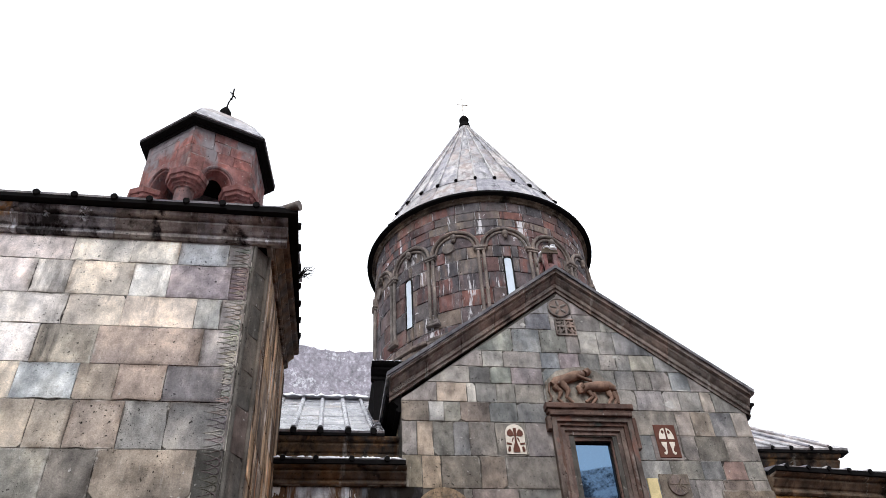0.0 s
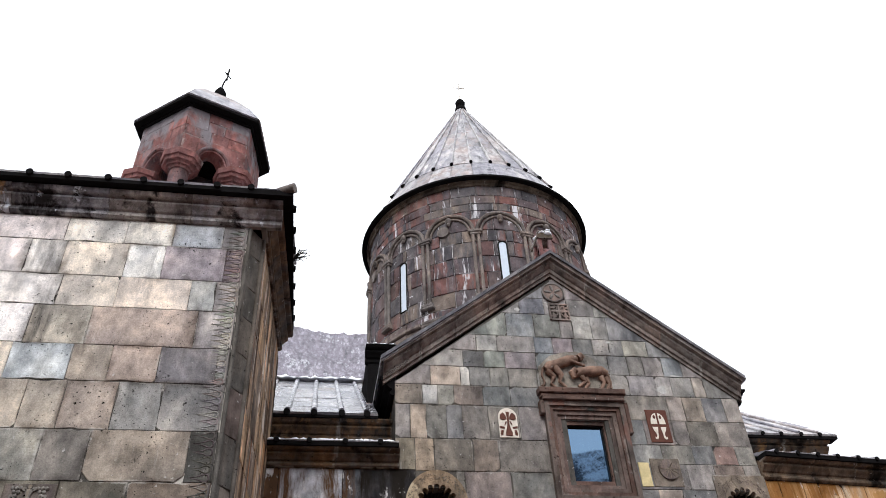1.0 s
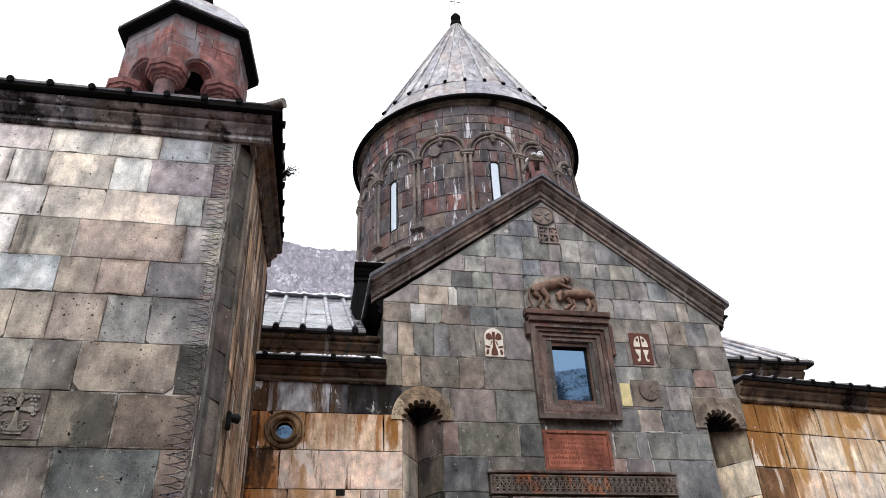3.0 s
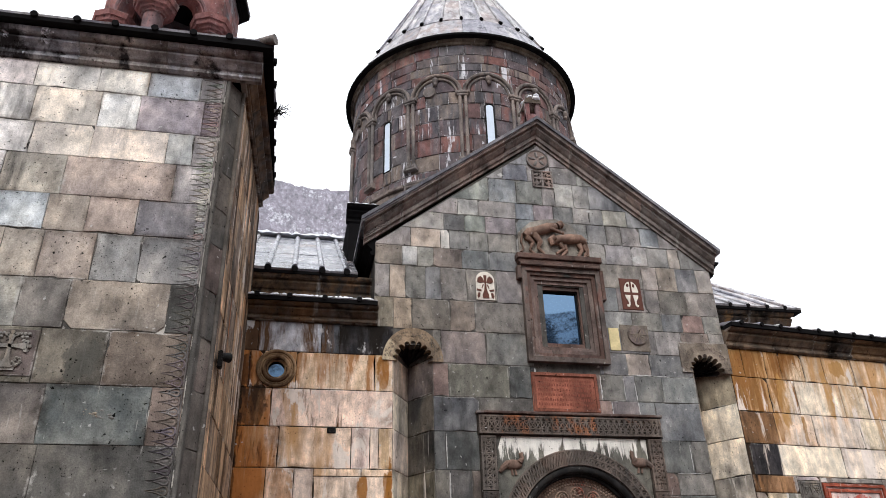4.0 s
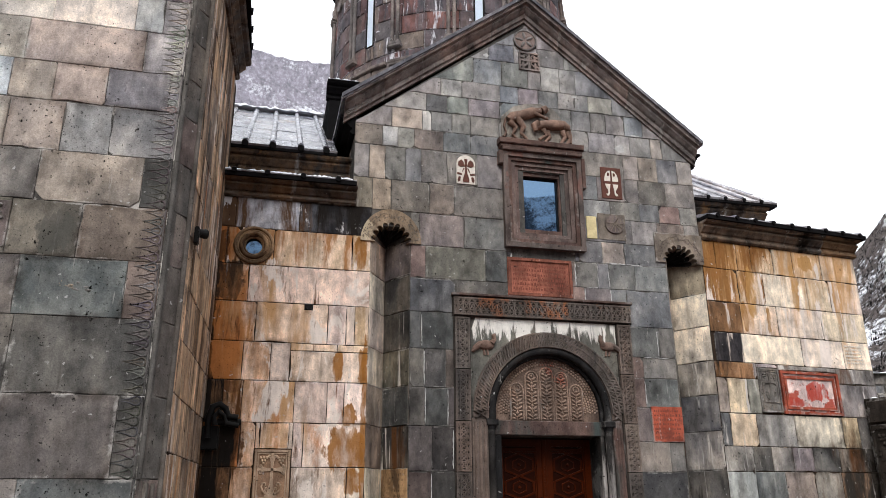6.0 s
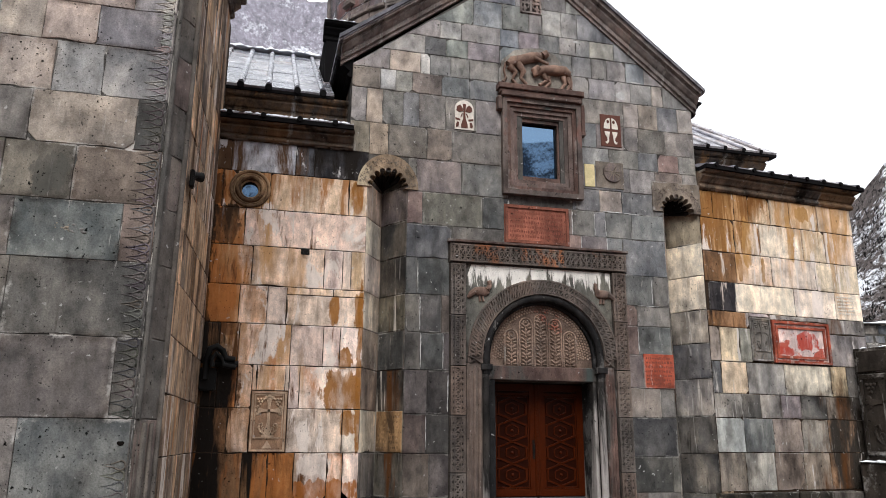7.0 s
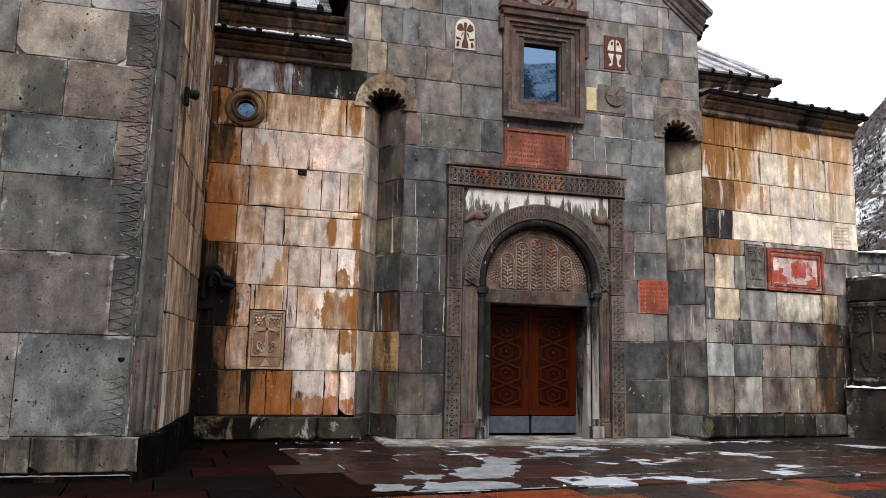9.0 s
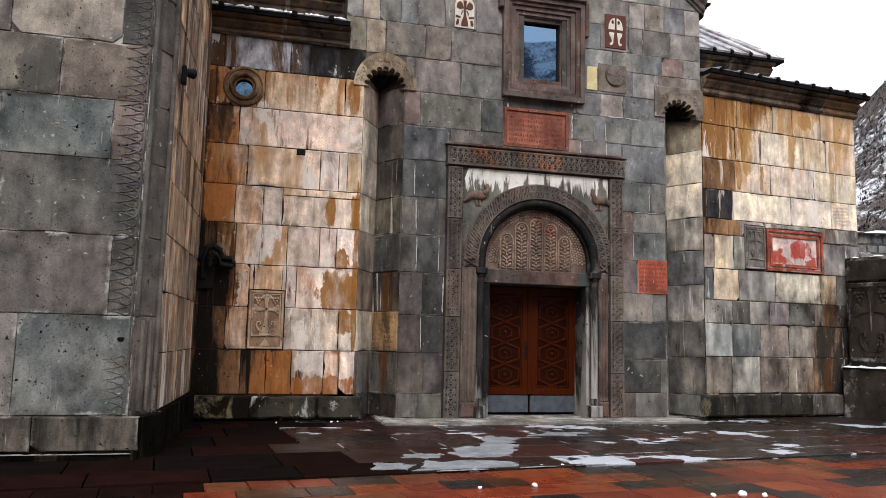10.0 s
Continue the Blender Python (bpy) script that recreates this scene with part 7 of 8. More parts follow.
for cx, cz, rx, rz in ((1.68, 7.71, 0.13, 0.10), (0.79, 8.73, 0.055, 0.04), (-0.99, 9.42, 0.06, 0.05), (2.05, 8.02, 0.16, 0.022)):
    prism(bm, [FRONT.at(cx + rx * rng.uniform(0.5, 1.1) * math.cos(t), cz + rz * rng.uniform(0.5, 1.1) * math.sin(t), 0.020) for t in (2 * math.pi * k / 14 for k in range(14))], (0, 0.012, 0))
part("lime_film", bm, M_LIME_FILM, lime)

# animals over the window
SX, SZ = 0.00366, 0.00415
R = lambda px, pz, d: FRONT.at(-0.72 + (px - 265) * SX, 8.45 - (pz - 460) * SZ, d)  # noqa: E731
bm = bmesh.new()
prism(bm, [R(x, z, 0.035) for x, z in ((262, 655), (262, 540), (330, 482), (400, 462), (480, 452), (560, 480), (632, 560), (648, 655))], (0, 0.06, 0))
tagged(link("relief_slab", bm, M_FACADE_PALE), "grey-brown stone slab behind the fighting animals", "stone block")
bm = bmesh.new()
for pts, radii, d in (
        (((295, 560), (320, 545), (370, 528), (430, 508), (475, 500)), (0.07, 0.11, 0.095, 0.105, 0.08), 0.07),
        (((480, 500), (497, 490), (512, 500)), (0.075, 0.085, 0.05), 0.11),
        (((305, 565), (335, 595), (318, 632), (340, 652)), (0.07, 0.05, 0.03, 0.03), 0.07),
        (((345, 550), (375, 590), (362, 622), (392, 650)), (0.08, 0.06, 0.035, 0.03), 0.09),
        (((430, 515), (470, 528), (510, 540)), (0.05, 0.035, 0.03), 0.12),
        (((285, 550), (273, 590), (284, 625), (270, 645)), (0.025, 0.022, 0.022, 0.03), 0.06),
        (((440, 585), (480, 568), (540, 562), (600, 560), (628, 575)), (0.06, 0.09, 0.105, 0.10, 0.07), 0.08),
        (((455, 565), (432, 580), (440, 605)), (0.07, 0.07, 0.04), 0.12),
        (((485, 590), (500, 620), (460, 645)), (0.055, 0.035, 0.03), 0.09),
        (((510, 595), (520, 625), (490, 655)), (0.05, 0.035, 0.03), 0.07),
        (((590, 590), (602, 622), (576, 658)), (0.06, 0.04, 0.03), 0.09),
        (((618, 590), (632, 625), (608, 660)), (0.055, 0.035, 0.03), 0.07),
        (((635, 570), (642, 610), (638, 645)), (0.022, 0.02, 0.025), 0.06)):
    tube_path(bm, [R(x, z, d) for x, z in pts], list(radii), 10)
for x, z, r in ((490, 478, 0.03), (508, 480, 0.025), (450, 560, 0.025), (430, 568, 0.02)):
    ball(bm, R(x, z, 0.10), r)
tagged(link("animal_relief", bm, M_RELIEF, None, "", True), "brown stone relief of two animals fighting over the window", "carved relief")

# niche heads
for (n0, n1), west in ((NICHE_L, 1), (NICHE_R, 0)):
    c = (n0 + n1) / 2 - (0.0 if west else 0.09)
    head = thing("niche_head", "scalloped stone head over a triangular niche" if west else "square stone niche head with a scalloped opening", "niche head", "niche heads")
    bm = bmesh.new()
    n, z0 = 72, 5.44
    lobes = 9
    pts = []
    for k in range(n + 1):
        t = math.pi * k / n
        u = (t / math.pi * lobes) % 1.0
        rr = 0.275 + 0.085 * math.sqrt(max(0.0, 1 - (2 * u - 1) ** 2))
        ro = 0.53
        inner = (c - rr * math.cos(t), z0 + rr * math.sin(t))
        if west:
            outer = (c - ro * math.cos(t), z0 + (ro + 0.07) * math.sin(t))
        else:
            k2 = min(0.50 / abs(math.cos(t)) if abs(math.cos(t)) > 1e-6 else 99, 0.58 / math.sin(t) if math.sin(t) > 1e-6 else 99)
            outer = (c - k2 * math.cos(t), z0 + k2 * math.sin(t))
        pts.append((inner, outer))
    loops = [[bm.verts.new(FRONT.at(*q, d)) for q, d in ((i0, 0.04), (o0, 0.04), (o0, -0.16), (i0, -0.16))] for i0, o0 in pts]
    for A, B in zip(loops, loops[1:]):
        for j in range(4):
            bm.faces.new((A[j], A[(j + 1) % 4], B[(j + 1) % 4], B[j]))
    bm.faces.new(loops[0])
    bm.faces.new(loops[-1][::-1])
    part("scalloped_panel", bm, M_HEAD if west else M_GREY, head)
    bm = bmesh.new()
    for (i0, o0), (i1, o1) in zip(pts, pts[1:]):
        bm.faces.new([bm.verts.new(p) for p in (FRONT.at(*i0, -0.15), FRONT.at(*i1, -0.15), FRONT.at(c, z0 + 0.12, -0.60))])
    # near-black stone here paints the shade inside the conch
    part("half_dome", bm, M_PORTAL_DARK, head, "ribbed half dome, dark with painted shade")
    bm = bmesh.new()
    rr = random.Random(4)
    for _ in range(260):
        t, k = rr.uniform(0.1, 3.04), rr.uniform(0.40, 0.50)
        tube(bm, FRONT.at(c - k * math.cos(t), z0 + k * math.sin(t) * 1.08, 0.035), FRONT.at(c - k * math.cos(t), z0 + k * math.sin(t) * 1.08, 0.047), 0.009, 0.007, 5)
    part("pecked_border", bm, M_GREY, head)

# oculus in the west bay
oculus = thing("window_2", "small round window in a moulded stone ring", "window", kind="structure")
for r, d, w in ((0.30, 0.03, 0.028), (0.255, 0.012, 0.022), (0.205, 0.02, 0.036), (0.158, -0.03, 0.026)):
    bm = bmesh.new()
    tube_path(bm, [WEST.at(-5.07 + r * math.cos(a), 5.215 + r * math.sin(a), d) for a in (2 * math.pi * k / 36 for k in range(36))], w, 10, True)
    part("ring_moulding", bm, M_RING, oculus, smooth=True)
bm = bmesh.new()
tube(bm, WEST.at(-5.07, 5.215, -0.10), WEST.at(-5.07, 5.215, -0.09), 0.2, 0.2, 28)
part("pane", bm, M_GLASS, oculus, "small dark blue pane")
# slab coloured darker than its cross, painting in the shade of deeper carving
M_KHACH_SHADE = stone("shade_toned_carved_slab", [(0.25, 0.155, 0.10)], 0.65, chips=0)
M_KHACH = stone("pale_brown_carved_slab", [(0.50, 0.36, 0.25)], 0.65, stains=[((0.24, 0.13, 0.06), 0.55, 0.66, 185, BLOT)], chips=0)
cross_stone("cross_stone", "weathered stone slab carved with a cross in the rusty wall", WEST, -4.82, -4.28, 1.06, 1.97, M_KHACH_SHADE, M_KHACH, 0.03)
cross_stone("cross_stone", "narrow stone slab carved with a cross beside a red panel", EAST, 0.95, 1.41, 2.72, 3.54, M_MID, M_MID, 0.03)
# red panel in the east bay
panel = thing("red_panel", "red painted stone panel with worn whitish centre and rim", "plaque")
M_PANEL = stone("worn_red_and_white_paint", [(0.60, 0.47, 0.44)], 0.6, stains=[((0.42, 0.10, 0.07), 0.52, 0.56, 181, (2.4, 3.0))], blots=[((0.42, 0.055, 0.035), 5.50, 3.16, 0.24, 0.19, 3), ((0.42, 0.06, 0.04), 4.95, 2.93, 0.25, 0.08, 5)], chips=0)
bm = bmesh.new()
slab(bm, EAST, 1.45, 2.85, 2.71, 3.51, -0.02, 0.01)
part("slab", bm, M_PANEL, panel)
for i, f in ((0.0, 0.05), (0.09, 0.035)):
    bm = bmesh.new()
    rect_frame(bm, EAST, 1.45 + i, 2.85 - i, 2.71 + i, 3.51 - i, 0.05, 0.006, f)
    part("rim", bm, M_RED, panel)
cross_stone("cross_stone", "grey stone block carved with a cross and rosettes", GAVIT, -8.17, -7.62, 3.86, 4.40, M_GREY, M_MID, 0.03, False)

# carved ribbon along the corner of the west building
ribbon = thing("carved_ribbon", "upright band of carved teardrop loops at the building corner", "carved relief", kind="structure")
rng = random.Random(9)
RIBBON_TONES = dict(zip(GAVIT_Z, ("basalt", "dark", "basalt", "dusk", "dusk", "dark", "smoke", "smoke", "ash", "smoke", "mauve", "smoke")))
DROP = [(0, 0), (0.3, 0.17), (0.55, 0.42), (0.72, 0.80), (0.85, 0.97), (0.95, 0.72), (1, 0.28), (1, -0.28), (0.95, -0.72), (0.85, -0.97), (0.72, -0.80), (0.55, -0.42), (0.3, -0.17)]
for z0, z1 in zip(GAVIT_Z, GAVIT_Z[1:]):
    tone = TONES[RIBBON_TONES[z0]]
    dim = 0.75 if z0 < 5 else 0.95
    bm = bmesh.new()
    tube(bm, GAVIT.at(-6.012, z0 + 0.02, 0.010), GAVIT.at(-6.012, z1 - 0.01, 0.010), 0.012, 0.012, 8)
    row = part("loop_row", bm, M_RIBBON, ribbon, smooth=True)
    row.color = (*[c * dim for c in tone], 1)
    step = 0.104 if z0 < 5 else 0.085
    count = round((z1 - z0) / step)
    step = (z1 - z0) / count
    if z0 < 1:
        count, step = 6, 0.104
    for k in range(count):
        z = z0 + (k + 0.5) * step + rng.uniform(-0.004, 0.004)
        ln, hh = 0.22 + 0.05 * rng.random(), step * 0.47
        bm = bmesh.new()
        tube_path(bm, [GAVIT.at(-6.03 - ln + ln * s, z + v * hh, 0.012) for s, v in DROP], [0.003 + 0.010 * s for s, v in DROP], 6, True)
        for s in (0.55, 0.68, 0.80):
            ball(bm, GAVIT.at(-6.03 - ln + ln * s, z, 0.006), 0.022, (1.6, 0.35, 0.85), 6)
        loop = part("loop", bm, M_RIBBON, row, smooth=True)
        loop.color = (*[c * dim * rng.uniform(0.9, 1.1) for c in tone], 1)

# black spout and lamps
spout = thing("drain_spout", "black curled iron drain spout on the rusty wall", "spout")
bm = bmesh.new()
tube_path(bm, [(-5.52, -0.12, 2.12), (-5.53, -0.12, 2.42), (-5.48, -0.14, 2.58), (-5.38, -0.14, 2.62), (-5.29, -0.14, 2.55), (-5.24, -0.14, 2.44), (-5.10, -0.14, 2.42)], 0.05, 10)
tube_path(bm, [(-5.42, -0.2, 2.30), (-5.45, -0.2, 2.42), (-5.38, -0.2, 2.50), (-5.31, -0.2, 2.44), (-5.26, -0.2, 2.33), (-5.08, -0.2, 2.30)], 0.04, 10)
tube(bm, (-5.40, -0.1, 2.36), (-5.05, -0.1, 2.36), 0.05, 0.05, 10)
part("curled_pipe", bm, M_BLACK, spout, smooth=True)
bm = bmesh.new()
box(bm, -5.62, -5.36, -0.10, 0.02, 1.95, 2.3, 0.02)
part("bracket", bm, M_BLACK, spout)
lamp = thing("wall_lamp", "small black floodlight on the side wall", "lamp")
bm = bmesh.new()
box(bm, -5.73, -5.67, -2.92, -2.80, 4.24, 4.46, 0.012)
tube(bm, (-5.70, -2.86, 4.36), (-5.66, -2.84, 4.40), 0.025, 0.025, 8)
part("bracket", bm, M_BLACK, lamp)
bm = bmesh.new()
tube(bm, (-5.70, -2.84, 4.40), (-5.61, -2.74, 4.42), 0.045, 0.065, 14)
part("lamp_head", bm, M_BLACK, lamp)

# lantern on the gable top
lantern = thing("gable_lantern", "tiny red stone lantern with a snow cap on the gable", "finial")
bm = bmesh.new()
for sx in (-1, 1):
    for yy in (-0.05, 0.25):
        box(bm, -0.19 + sx * 0.115 - 0.05, -0.19 + sx * 0.115 + 0.05, yy - 0.05, yy + 0.05, 10.72, 11.30, 0.01)
box(bm, -0.355, -0.025, -0.12, 0.32, 10.66, 10.98, 0.02)
part("posts", bm, M_BELFRY, lantern)
bm = bmesh.new()
prism(bm, [(-0.37, -0.13, 11.26), (-0.01, -0.13, 11.26), (-0.01, -0.13, 11.33), (-0.19, -0.13, 11.46), (-0.37, -0.13, 11.33)], (0, 0.52, 0))
part("cap", bm, M_CORNICE, lantern)
bm = bmesh.new()
for k in range(26):
    rr = random.Random(k)
    ball(bm, (-0.19 + rr.uniform(-0.09, 0.09), 0.06 + rr.uniform(-0.2, 0.2), 11.42 + rr.uniform(-0.03, 0.05)), rr.uniform(0.05, 0.09), (1.2, 1.2, 0.6), 8)
part("snow", bm, M_SNOW, lantern, "cap of old snow")

# drum arcade and windows
arcade = thing("blind_arcade", "blind arcade of twin colonnettes and round arches on the drum", "arcade", kind="structure")


def on_drum(ang, z, d):
    a = radians(ang)
    return Vector((DC[0] + (DR + d) * math.sin(a), DC[1] - (DR + d) * math.cos(a), z))


for k in range(-5, 5):
    edge_ang, c = 24.5 * k + 11.65, 24.5 * k - 0.6
    bm = bmesh.new()
    for s in (-1.25, 1.25):
        tube(bm, on_drum(edge_ang + s, 11.95, 0.06), on_drum(edge_ang + s, 13.98, 0.06), 0.048, 0.048, 10)
    colz = part("twin_colonnette", bm, M_ARCADE, arcade, smooth=True)
    a = radians(edge_ang)
    f = Face((DC[0] + DR * math.sin(a), DC[1] - DR * math.cos(a)), a)
    bm = bmesh.new()
    for z, h, w in ((13.94, 0.07, 0.15), (14.01, 0.10, 0.19), (11.90, 0.10, 0.16), (11.82, 0.08, 0.19)):
        slab(bm, f, -w, w, z, z + h, -0.05, 0.05 + w * 0.5, 0.02)
    part("capital", bm, M_ARCADE, colz)
    bm = bmesh.new()
    for rise, half, d, w in ((0.62, 11.4, 0.05, 0.055), (0.50, 9.4, 0.035, 0.035)):
        tube_path(bm, [on_drum(c - half * math.cos(t), 14.11 + rise * math.sin(t), d) for t in (math.pi * j / 18 for j in range(19))], w, 8)
    part("arch", bm, M_ARCADE, arcade, smooth=True)
    bm = bmesh.new()
    ball(bm, on_drum(c, 14.55, 0.06), 0.09, (1, 1, 1.3), 10)
    ball(bm, on_drum(c, 14.43, 0.07), 0.06, seg=8)
    if k % 2:
        p, q = on_drum(c - 3, 14.22, -0.02), on_drum(c - 3, 14.22, 0.07)
        tube(bm, p, q, 0.20, 0.17, 16)
    part("boss", bm, M_ARCADE, arcade, smooth=True)
rng = random.Random(83)
ang = -118.0
while ang < 84:
    step = rng.uniform(6.5, 12.0)
    a = radians(ang + step / 2)
    f = Face((DC[0] + DR * math.sin(a), DC[1] - DR * math.cos(a)), a)
    half = (DR + 0.1) * math.tan(radians(step / 2)) - 0.012
    bm = bmesh.new()
    top = 11.46 + rng.uniform(-0.03, 0.04)
    slab(bm, f, -half, half, top - 0.10, top, -0.1, rng.uniform(0.10, 0.16), 0.02)
    if rng.random() < 0.6:
        rect_frame(bm, f, -half, half, top - 0.36, top - 0.10, 0.06, -0.05, 0.11)
    else:
        slab(bm, f, -half, half, top - 0.34, top - 0.11, -0.1, rng.uniform(0.04, 0.09), 0.02)
    part("base_stone", bm, M_ARCADE, arcade)
    ang += step
# pale blue is the base colour of these panes
M_PALE = plain("pale_blue_pane", (0.62, 0.70, 0.80), 0.15, vary=0.12)
for wa in WINDOWS:
    a = radians(wa)
    f = Face((DC[0] + DR * math.sin(a), DC[1] - DR * math.cos(a)), a)
    slit = thing("window_3", "tall slit window with a pale pane in the drum", "window", "drum windows", "structure")
    ring = [(-0.10, 12.15), (0.10, 12.15)] + [(0.10 * math.cos(t), 13.63 + 0.10 * math.sin(t)) for t in (math.pi * j / 10 for j in range(11))]
    bm = bmesh.new()
    prism(bm, [f.at(x, z, 0.01) for x, z in ring], f.n * -0.05)
    part("pane", bm, M_PALE, slit, "pale glossy pane")
    bm = bmesh.new()
    tube_path(bm, [f.at(x * 1.2, 12.9 + (z - 12.9) * 1.015, 0.015) for x, z in ring], 0.022, 8, True)
    part("window_frame", bm, M_BLACK, slit, "thin dark frame")

# inscribed stones in the west niche
mid = (NICHE_L[0] + NICHE_L[1]) / 2
IN_NICHE = Face((mid, 0.62), -math.atan2(0.62, mid - NICHE_L[0]))
M_OCHRE_STONE = stone("ochre_carved_block", [(0.30, 0.185, 0.095)], 0.7, streaks=1.0, stains=[((0.09, 0.055, 0.03), 0.50, 0.6, 183, (2.6, 1.2))])
for z0, z1, m, text in ((1.06, 1.70, M_OCHRE_STONE, "ochre stone block with worn unreadable carving"), (2.38, 3.0, M_NICHE, "dark stone block with worn unreadable carving")):
    blockt = thing("inscribed_block", text, "carved stone")
    for x0, x1 in ((0.05, 0.36), (0.365, 0.70)):
        bm = bmesh.new()
        slab(bm, IN_NICHE, x0, x1, z0, z1, -0.02, 0.026, 0.006)
        part("block", bm, m, blockt)
        bm = bmesh.new()
        letter_bars(bm, IN_NICHE, x0 + 0.03, x1 - 0.03, z0 + 0.04, z1 - 0.04, 7, 0.024, rng)
        tagged(part("worn_carving", bm, m, blockt), kind="stuff")
bm = bmesh.new()
letter_bars(bm, EAST, 3.18, 3.62, 3.72, 4.12, 6, 0.026, rng)
tagged(link("painted_lettering", bm, M_WHITE), "faded white painted lettering on the pale wall", "lettering", kind="stuff")

# small damage and growth
bm = bmesh.new()
for k in range(16):
    rr = random.Random(k + 40)
    ball(bm, GAVIT.at(-6.86 + rr.uniform(-0.16, 0.16), 3.47 + rr.uniform(-0.05, 0.05), 0.012), rr.uniform(0.008, 0.024), (1.5, 0.6, 0.8), 6)
tagged(link("chipped_hollow", bm, M_MID), "pale chipped spot in a blue-grey block", "damage", kind="stuff")
bm = bmesh.new()
slab(bm, WEST, -4.20, -4.06, 4.17, 4.27, -0.03, 0.03, 0.01)
tube_path(bm, [WEST.at(-4.17, 4.22, 0.02), WEST.at(-4.15, 4.17, 0.07), WEST.at(-4.10, 4.17, 0.07), WEST.at(-4.08, 4.24, 0.03)], 0.012, 6)
tagged(link("iron_hook", bm, M_BLACK), "small black iron hook in the stained wall", "hook")
bm = bmesh.new()
for k in range(14):
    rr = random.Random(k + 90)
    p0 = Vector((-5.36, -2.3 + rr.uniform(-0.05, 0.05), 8.62))
    tube_path(bm, [p0, p0 + Vector((rr.uniform(0.02, 0.12), rr.uniform(-0.1, 0.1), rr.uniform(0.0, 0.15))), p0 + Vector((rr.uniform(0.08, 0.26), rr.uniform(-0.2, 0.2), rr.uniform(-0.05, 0.25)))], [0.012, 0.008, 0.004], 5)
tagged(link("dry_plant", bm, M_BLACK), "dry dark tuft growing from the eave edge", "plant")

# socket hole in the corner block: its shade is a black disc on the face
bm = bmesh.new()
n = 14
prism(bm, [GAVIT.at(-6.10 + (0.034 + 0.008 * math.sin(3 * t)) * math.cos(t), 1.20 + (0.03 + 0.007 * math.cos(2 * t)) * math.sin(t), 0.021) for t in (2 * math.pi * k / n for k in range(n))], (0, 0.04, 0))
tagged(link("socket_hole", bm, M_FOOT), "flat black disc painting the shade of a small socket hole in the blue-grey corner block", "hole")

# ---- surroundings ----
def rise(az):
    """How steeply the mountains stand over the courtyard, by bearing from the camera (degrees clockwise from the church front's normal)."""
    keys = [(-180, 0.457), (-120, 0.50), (-70, 0.55), (-30, 0.61), (-6, 0.642), (4, 0.63), (10, 0.55), (20, 0.30), (38, 0.26), (43.5, 0.285), (46, 0.335), (55, 0.42), (90, 0.46), (140, 0.45), (180, 0.457)]
    for (a, p), (c, q) in zip(keys, keys[1:]):
        if a <= az <= c:
            return p + (q - p) * (az - a) / (c - a)
    return 0.44


def mountain_material(name, rock, snow_lo, snow_hi, detail=1.0):
    m, nt, b = material(name, 0.85)
    vec = position(nt)
    n1, n2, n3 = noise_of(nt, vec, 0.05, 10, 0.65), noise_of(nt, position(nt, (1, 1, 1 / detail)), 0.35 * detail, 8, 0.7, 2), noise_of(nt, position(nt, (1, 1, 0.12)), 0.22 * detail, 9, 0.7, 4)
    base = ramp(nt, n3, [(0.3, tuple(c * 0.5 for c in rock)), (0.55, rock), (0.75, tuple(min(1, c * 1.7) for c in rock))])
    base = mix(nt, 0.7, base, grey_ramp(nt, n2, 0.3, 0.7, 0.5, 1.5), "MULTIPLY")
    cover = mix(nt, 0.6, n2, n1)
    base = mix(nt, grey_ramp(nt, cover, snow_lo, snow_hi), base, (0.80, 0.82, 0.86))
    nt.links.new(base, b.inputs["Base Color"])
    bump(nt, b, mix(nt, 0.5, n2, n3), 0.9, 2.0)
    return m


M_CLIFF = mountain_material("pale_snowy_cliff", (0.25, 0.235, 0.27), 0.52, 0.66, 3.0)
M_SLOPE = mountain_material("brown_snowy_slope", (0.095, 0.078, 0.072), 0.50, 0.56, 3.0)
EYE = (-4.8, -12.1)


def mountains(name, a0, a1, step, near, far, mat, label):
    bm = bmesh.new()
    rows = 26
    grid = []
    n = int((a1 - a0) / step)
    for i in range(n + 1):
        az = a0 + i * step
        h = rise(max(-180, min(180, az)))
        line = []
        for j in range(rows + 1):
            f = j / rows
            d = near + (far - near) * f
            x, y = EYE[0] + d * math.sin(radians(az)), EYE[1] + d * math.cos(radians(az))
            ridge = h * far * (1 + 0.012 * noise.fractal(Vector((az * 0.25, 3.1, 0)), 0.8, 2.0, 5))
            z = -0.3 + ridge * (0.12 * f + 0.88 * f ** 2.2) + 0.10 * ridge * f * (1 - f) * 4 * noise.fractal(Vector((x * 0.03, y * 0.03, 1)), 0.9, 2.1, 6)
            if j == rows:
                z = ridge * (1 + 0.006 * noise.fractal(Vector((az * 1.3, 0, 7)), 0.7, 2.2, 5))
            line.append(bm.verts.new((x, y, z)))
        grid.append(line)
    for A, B in zip(grid, grid[1:]):
        for j in range(rows):
            bm.faces.new((A[j], A[j + 1], B[j + 1], B[j]))
    ob = tagged(link(name, bm, mat, None, "", True), label, "mountain", kind="structure")
    return ob


mountains("backdrop_cliff", -60, 22, 0.35, 60, 210, M_CLIFF, "pale rocky cliff dusted with snow behind the church")
mountains("backdrop_slope", 22, 100, 0.35, 45, 190, M_SLOPE, "brown rocky slope speckled with snow and scrub")
mountains("backdrop_gorge", 100, 300, 0.5, 60, 240, M_SLOPE, "far brown snowy side of the gorge")

# bare scrub on the slope
bm = bmesh.new()
rng = random.Random(77)
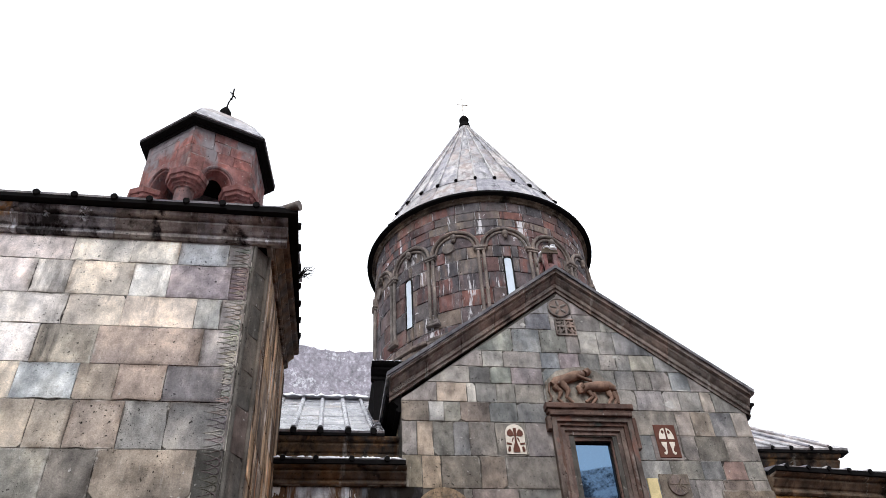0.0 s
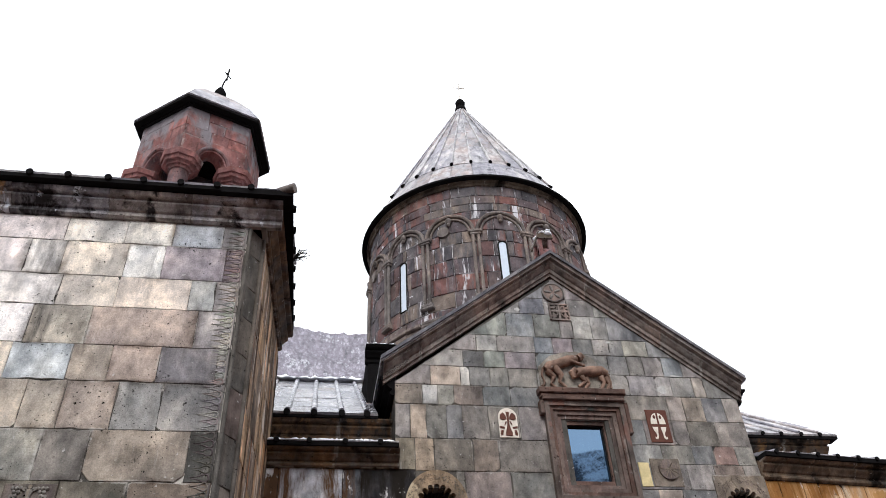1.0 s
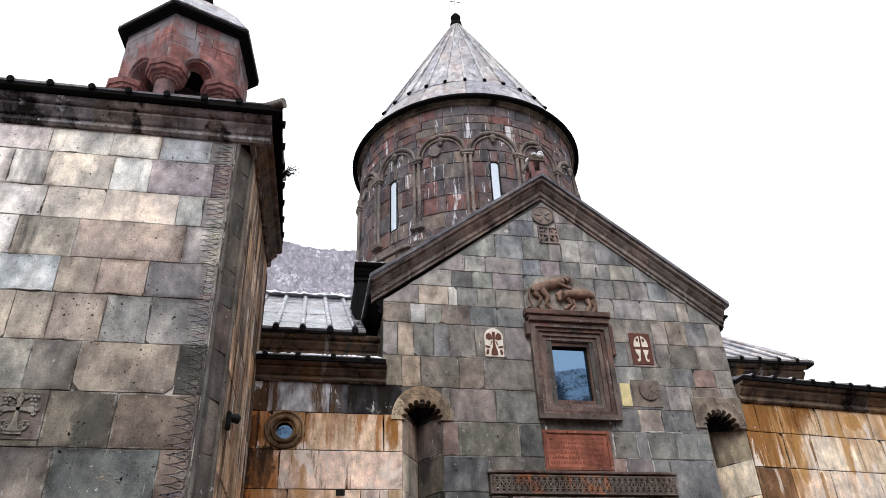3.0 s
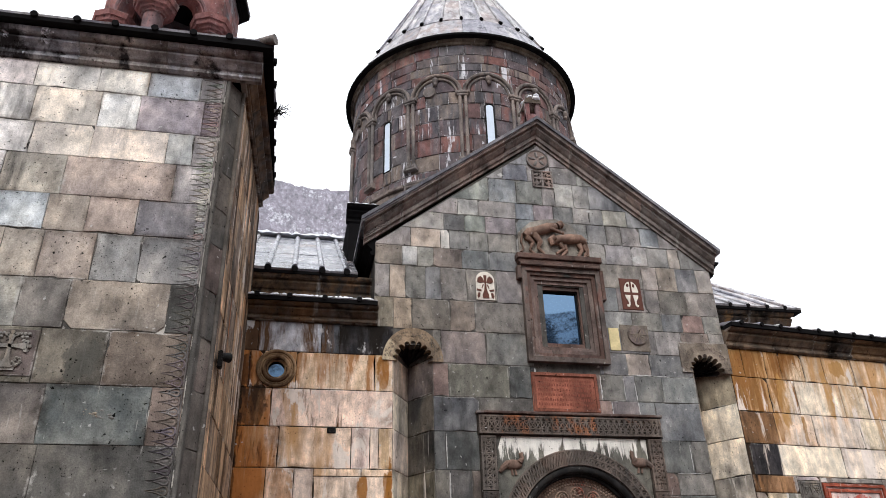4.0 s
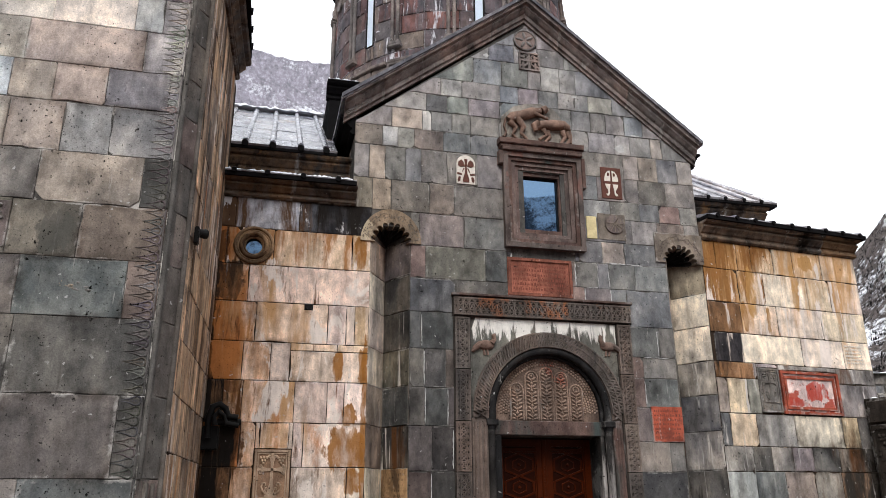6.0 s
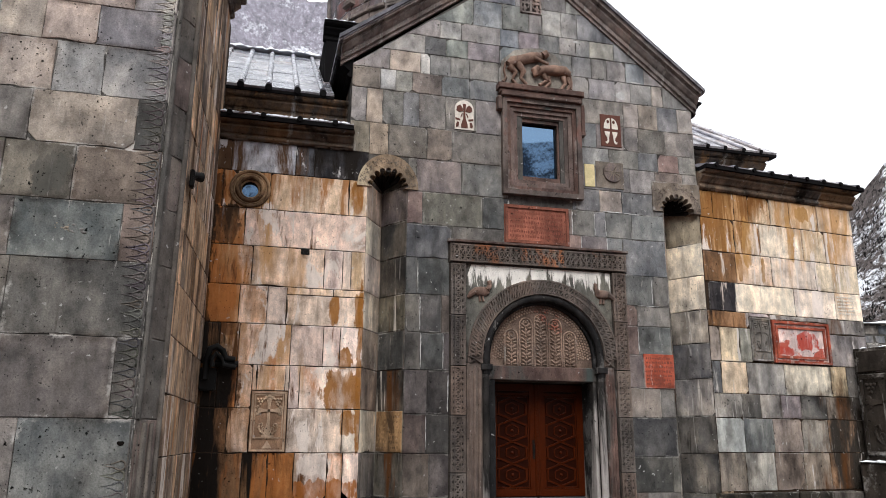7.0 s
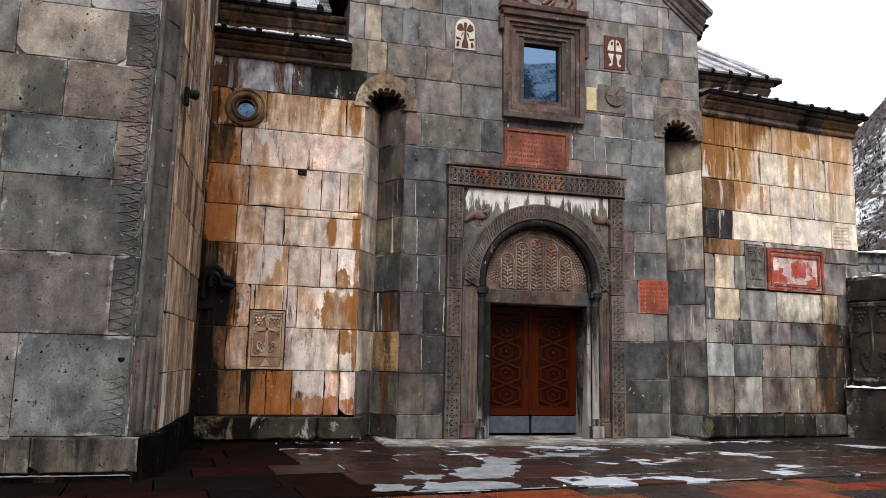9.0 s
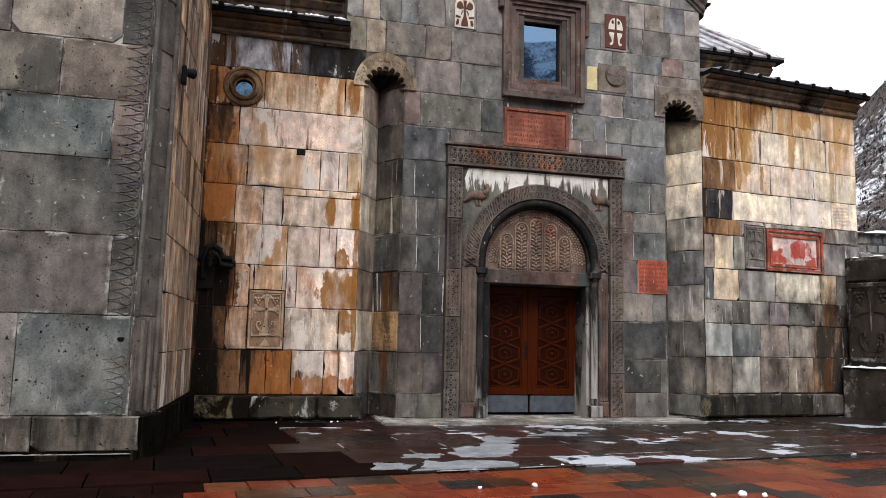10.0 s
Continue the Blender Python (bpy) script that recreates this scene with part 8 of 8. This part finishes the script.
for _ in range(2600):
    az, f = rng.uniform(42, 49), rng.uniform(0.35, 1.0)
    d = 45 + 145 * f
    h = rise(az)
    x, y = EYE[0] + d * math.sin(radians(az)), EYE[1] + d * math.cos(radians(az))
    z = h * 190 * (0.12 * f + 0.88 * f ** 2.2) - 0.3 + 0.10 * h * 190 * f * (1 - f) * 4 * noise.fractal(Vector((x * 0.03, y * 0.03, 1)), 0.9, 2.1, 6)
    for _ in range(5):
        a, ln = rng.uniform(0, 6.28), rng.uniform(0.3, 0.9)
        p = Vector((x + rng.uniform(-0.5, 0.5), y, z - 0.4))
        tip = p + Vector((math.cos(a) * ln * 0.5, math.sin(a) * ln * 0.5, ln))
        side = Vector((-math.sin(a), math.cos(a), 0)) * 0.10
        bm.faces.new([bm.verts.new(q) for q in (p - side, p + side, tip)])
tagged(link("bare_scrub", bm, M_BLACK), "dark leafless scrub on the snowy slope", "shrubs", kind="stuff")

# walls beyond the east bay
M_DARKWALL = stone("black_wet_carved_stone", [(0.030, 0.026, 0.022), (0.036, 0.030, 0.025)], 0.5, stains=[((0.06, 0.045, 0.03), 0.55, 0.7, 191, STREAK)])
RIGHT = Face((6.62, 0.34), radians(-72))
wall_right = wall("wall_courtyard", RIGHT, [(0, 5.0, -0.1, 3.05)], M_DARKWALL, "dark wet wall of carved cross stones closing the courtyard", 0.6)
for k in range(5):
    a0 = 0.05 + k * 0.98
    bm = bmesh.new()
    slab(bm, RIGHT, a0, a0 + 0.92, 1.02, 2.55, -0.02, 0.06, 0.02)
    panel_ob = part("carved_slab", bm, M_DARKWALL, wall_right)
    bm = bmesh.new()
    cross_relief(bm, RIGHT, a0 + 0.46, 1.12, 0.8, 1.35, 0.055, 0.085)
    rect_frame(bm, RIGHT, a0 + 0.03, a0 + 0.89, 1.05, 2.52, 0.06, 0.055, 0.08)
    part("cross_carving", bm, M_DARKWALL, panel_ob)
    bm = bmesh.new()
    slab(bm, RIGHT, a0, a0 + 0.95, 2.58, 3.0, -0.02, 0.05, 0.02)
    part("upper_block", bm, M_DARKWALL, wall_right)
bm = bmesh.new()
slab(bm, RIGHT, 0.0, 5.0, -0.1, 0.92, -0.02, 0.30, 0.05)
part("bench", bm, M_DARKWALL, wall_right)
rng = random.Random(8)
for z, d in ((3.05, -0.2), (0.92, 0.2)):
    bm = bmesh.new()
    heap(bm, RIGHT.at(0.02, z - 0.005, d), RIGHT.at(4.9, z - 0.005, d), 0.28, 0.05, rng, RIGHT.n, 60)
    part("snow", bm, M_SNOW, wall_right, "line of old snow")
FAR = Face((15.5, 13.0), radians(-8))
far_wall = wall("wall_far", FAR, [(0, 12, -0.2, 5.85)], M_MORTAR, "grey rubble retaining wall below the slope", 0.6)
M_RUBBLE = stone("grey_rubble", [(0.20, 0.20, 0.20), (0.27, 0.26, 0.25), (0.15, 0.16, 0.18), (0.24, 0.22, 0.20)], 0.8)
ashlar(FAR, 0.5, 7, [3.6, 3.95, 4.3, 4.7, 5.05, 5.4, 5.8], far_wall, lambda a, z, r: M_RUBBLE, 93, (0.3, 0.6), gap=0.02, edge=0.03)
bm = bmesh.new()
heap(bm, FAR.at(0, 5.84, -0.1), FAR.at(11, 5.84, -0.1), 0.8, 0.16, rng, FAR.n, 40)
part("snow", bm, M_SNOW, far_wall, "snow along the coping")

# eave of the west arm beside the drum, its deep shade painted as black
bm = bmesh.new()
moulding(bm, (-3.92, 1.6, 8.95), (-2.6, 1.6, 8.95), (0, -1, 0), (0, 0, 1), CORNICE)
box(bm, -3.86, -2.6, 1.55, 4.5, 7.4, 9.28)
west_arm = tagged(link("wall_west_arm", bm, M_TILE_EDGE), "stepped eave of the church arm beside the drum, black with painted shade", "wall", kind="structure")
bm = bmesh.new()
heap(bm, (-3.92, 1.45, 9.31), (-3.3, 1.45, 9.31), 0.3, 0.06, rng, (0, 1, 0), 20)
part("snow", bm, M_SNOW, west_arm, "patch of old snow")

# lumps of snow on the tiles
for k, (x, y, r) in enumerate(((-2.15, -5.35, 0.026), (-2.69, -5.38, 0.02), (-1.45, -4.36, 0.022), (-1.68, -4.34, 0.02), (-0.43, -6.02, 0.036), (-0.23, -6.06, 0.024), (-0.71, -6.0, 0.024), (-4.33, -0.33, 0.014), (-3.5, -0.27, 0.018), (-3.4, -0.23, 0.012))):
    bm = bmesh.new()
    ball(bm, (0, 0, 0), r, (1.1, 1.0, 0.8), 12)
    for v in bm.verts:
        v.co *= 1 + 0.35 * noise.noise(v.co * 40 + Vector((k, 0, 0)))
    lump = tagged(link("snow_clump", bm, M_SNOW, None, "", True), "small clump of melting snow on the wet tiles", "snow", "snow clumps")
    lump.location = (x, y, (-0.052 if y < -3 else -0.03) + r * 0.55)
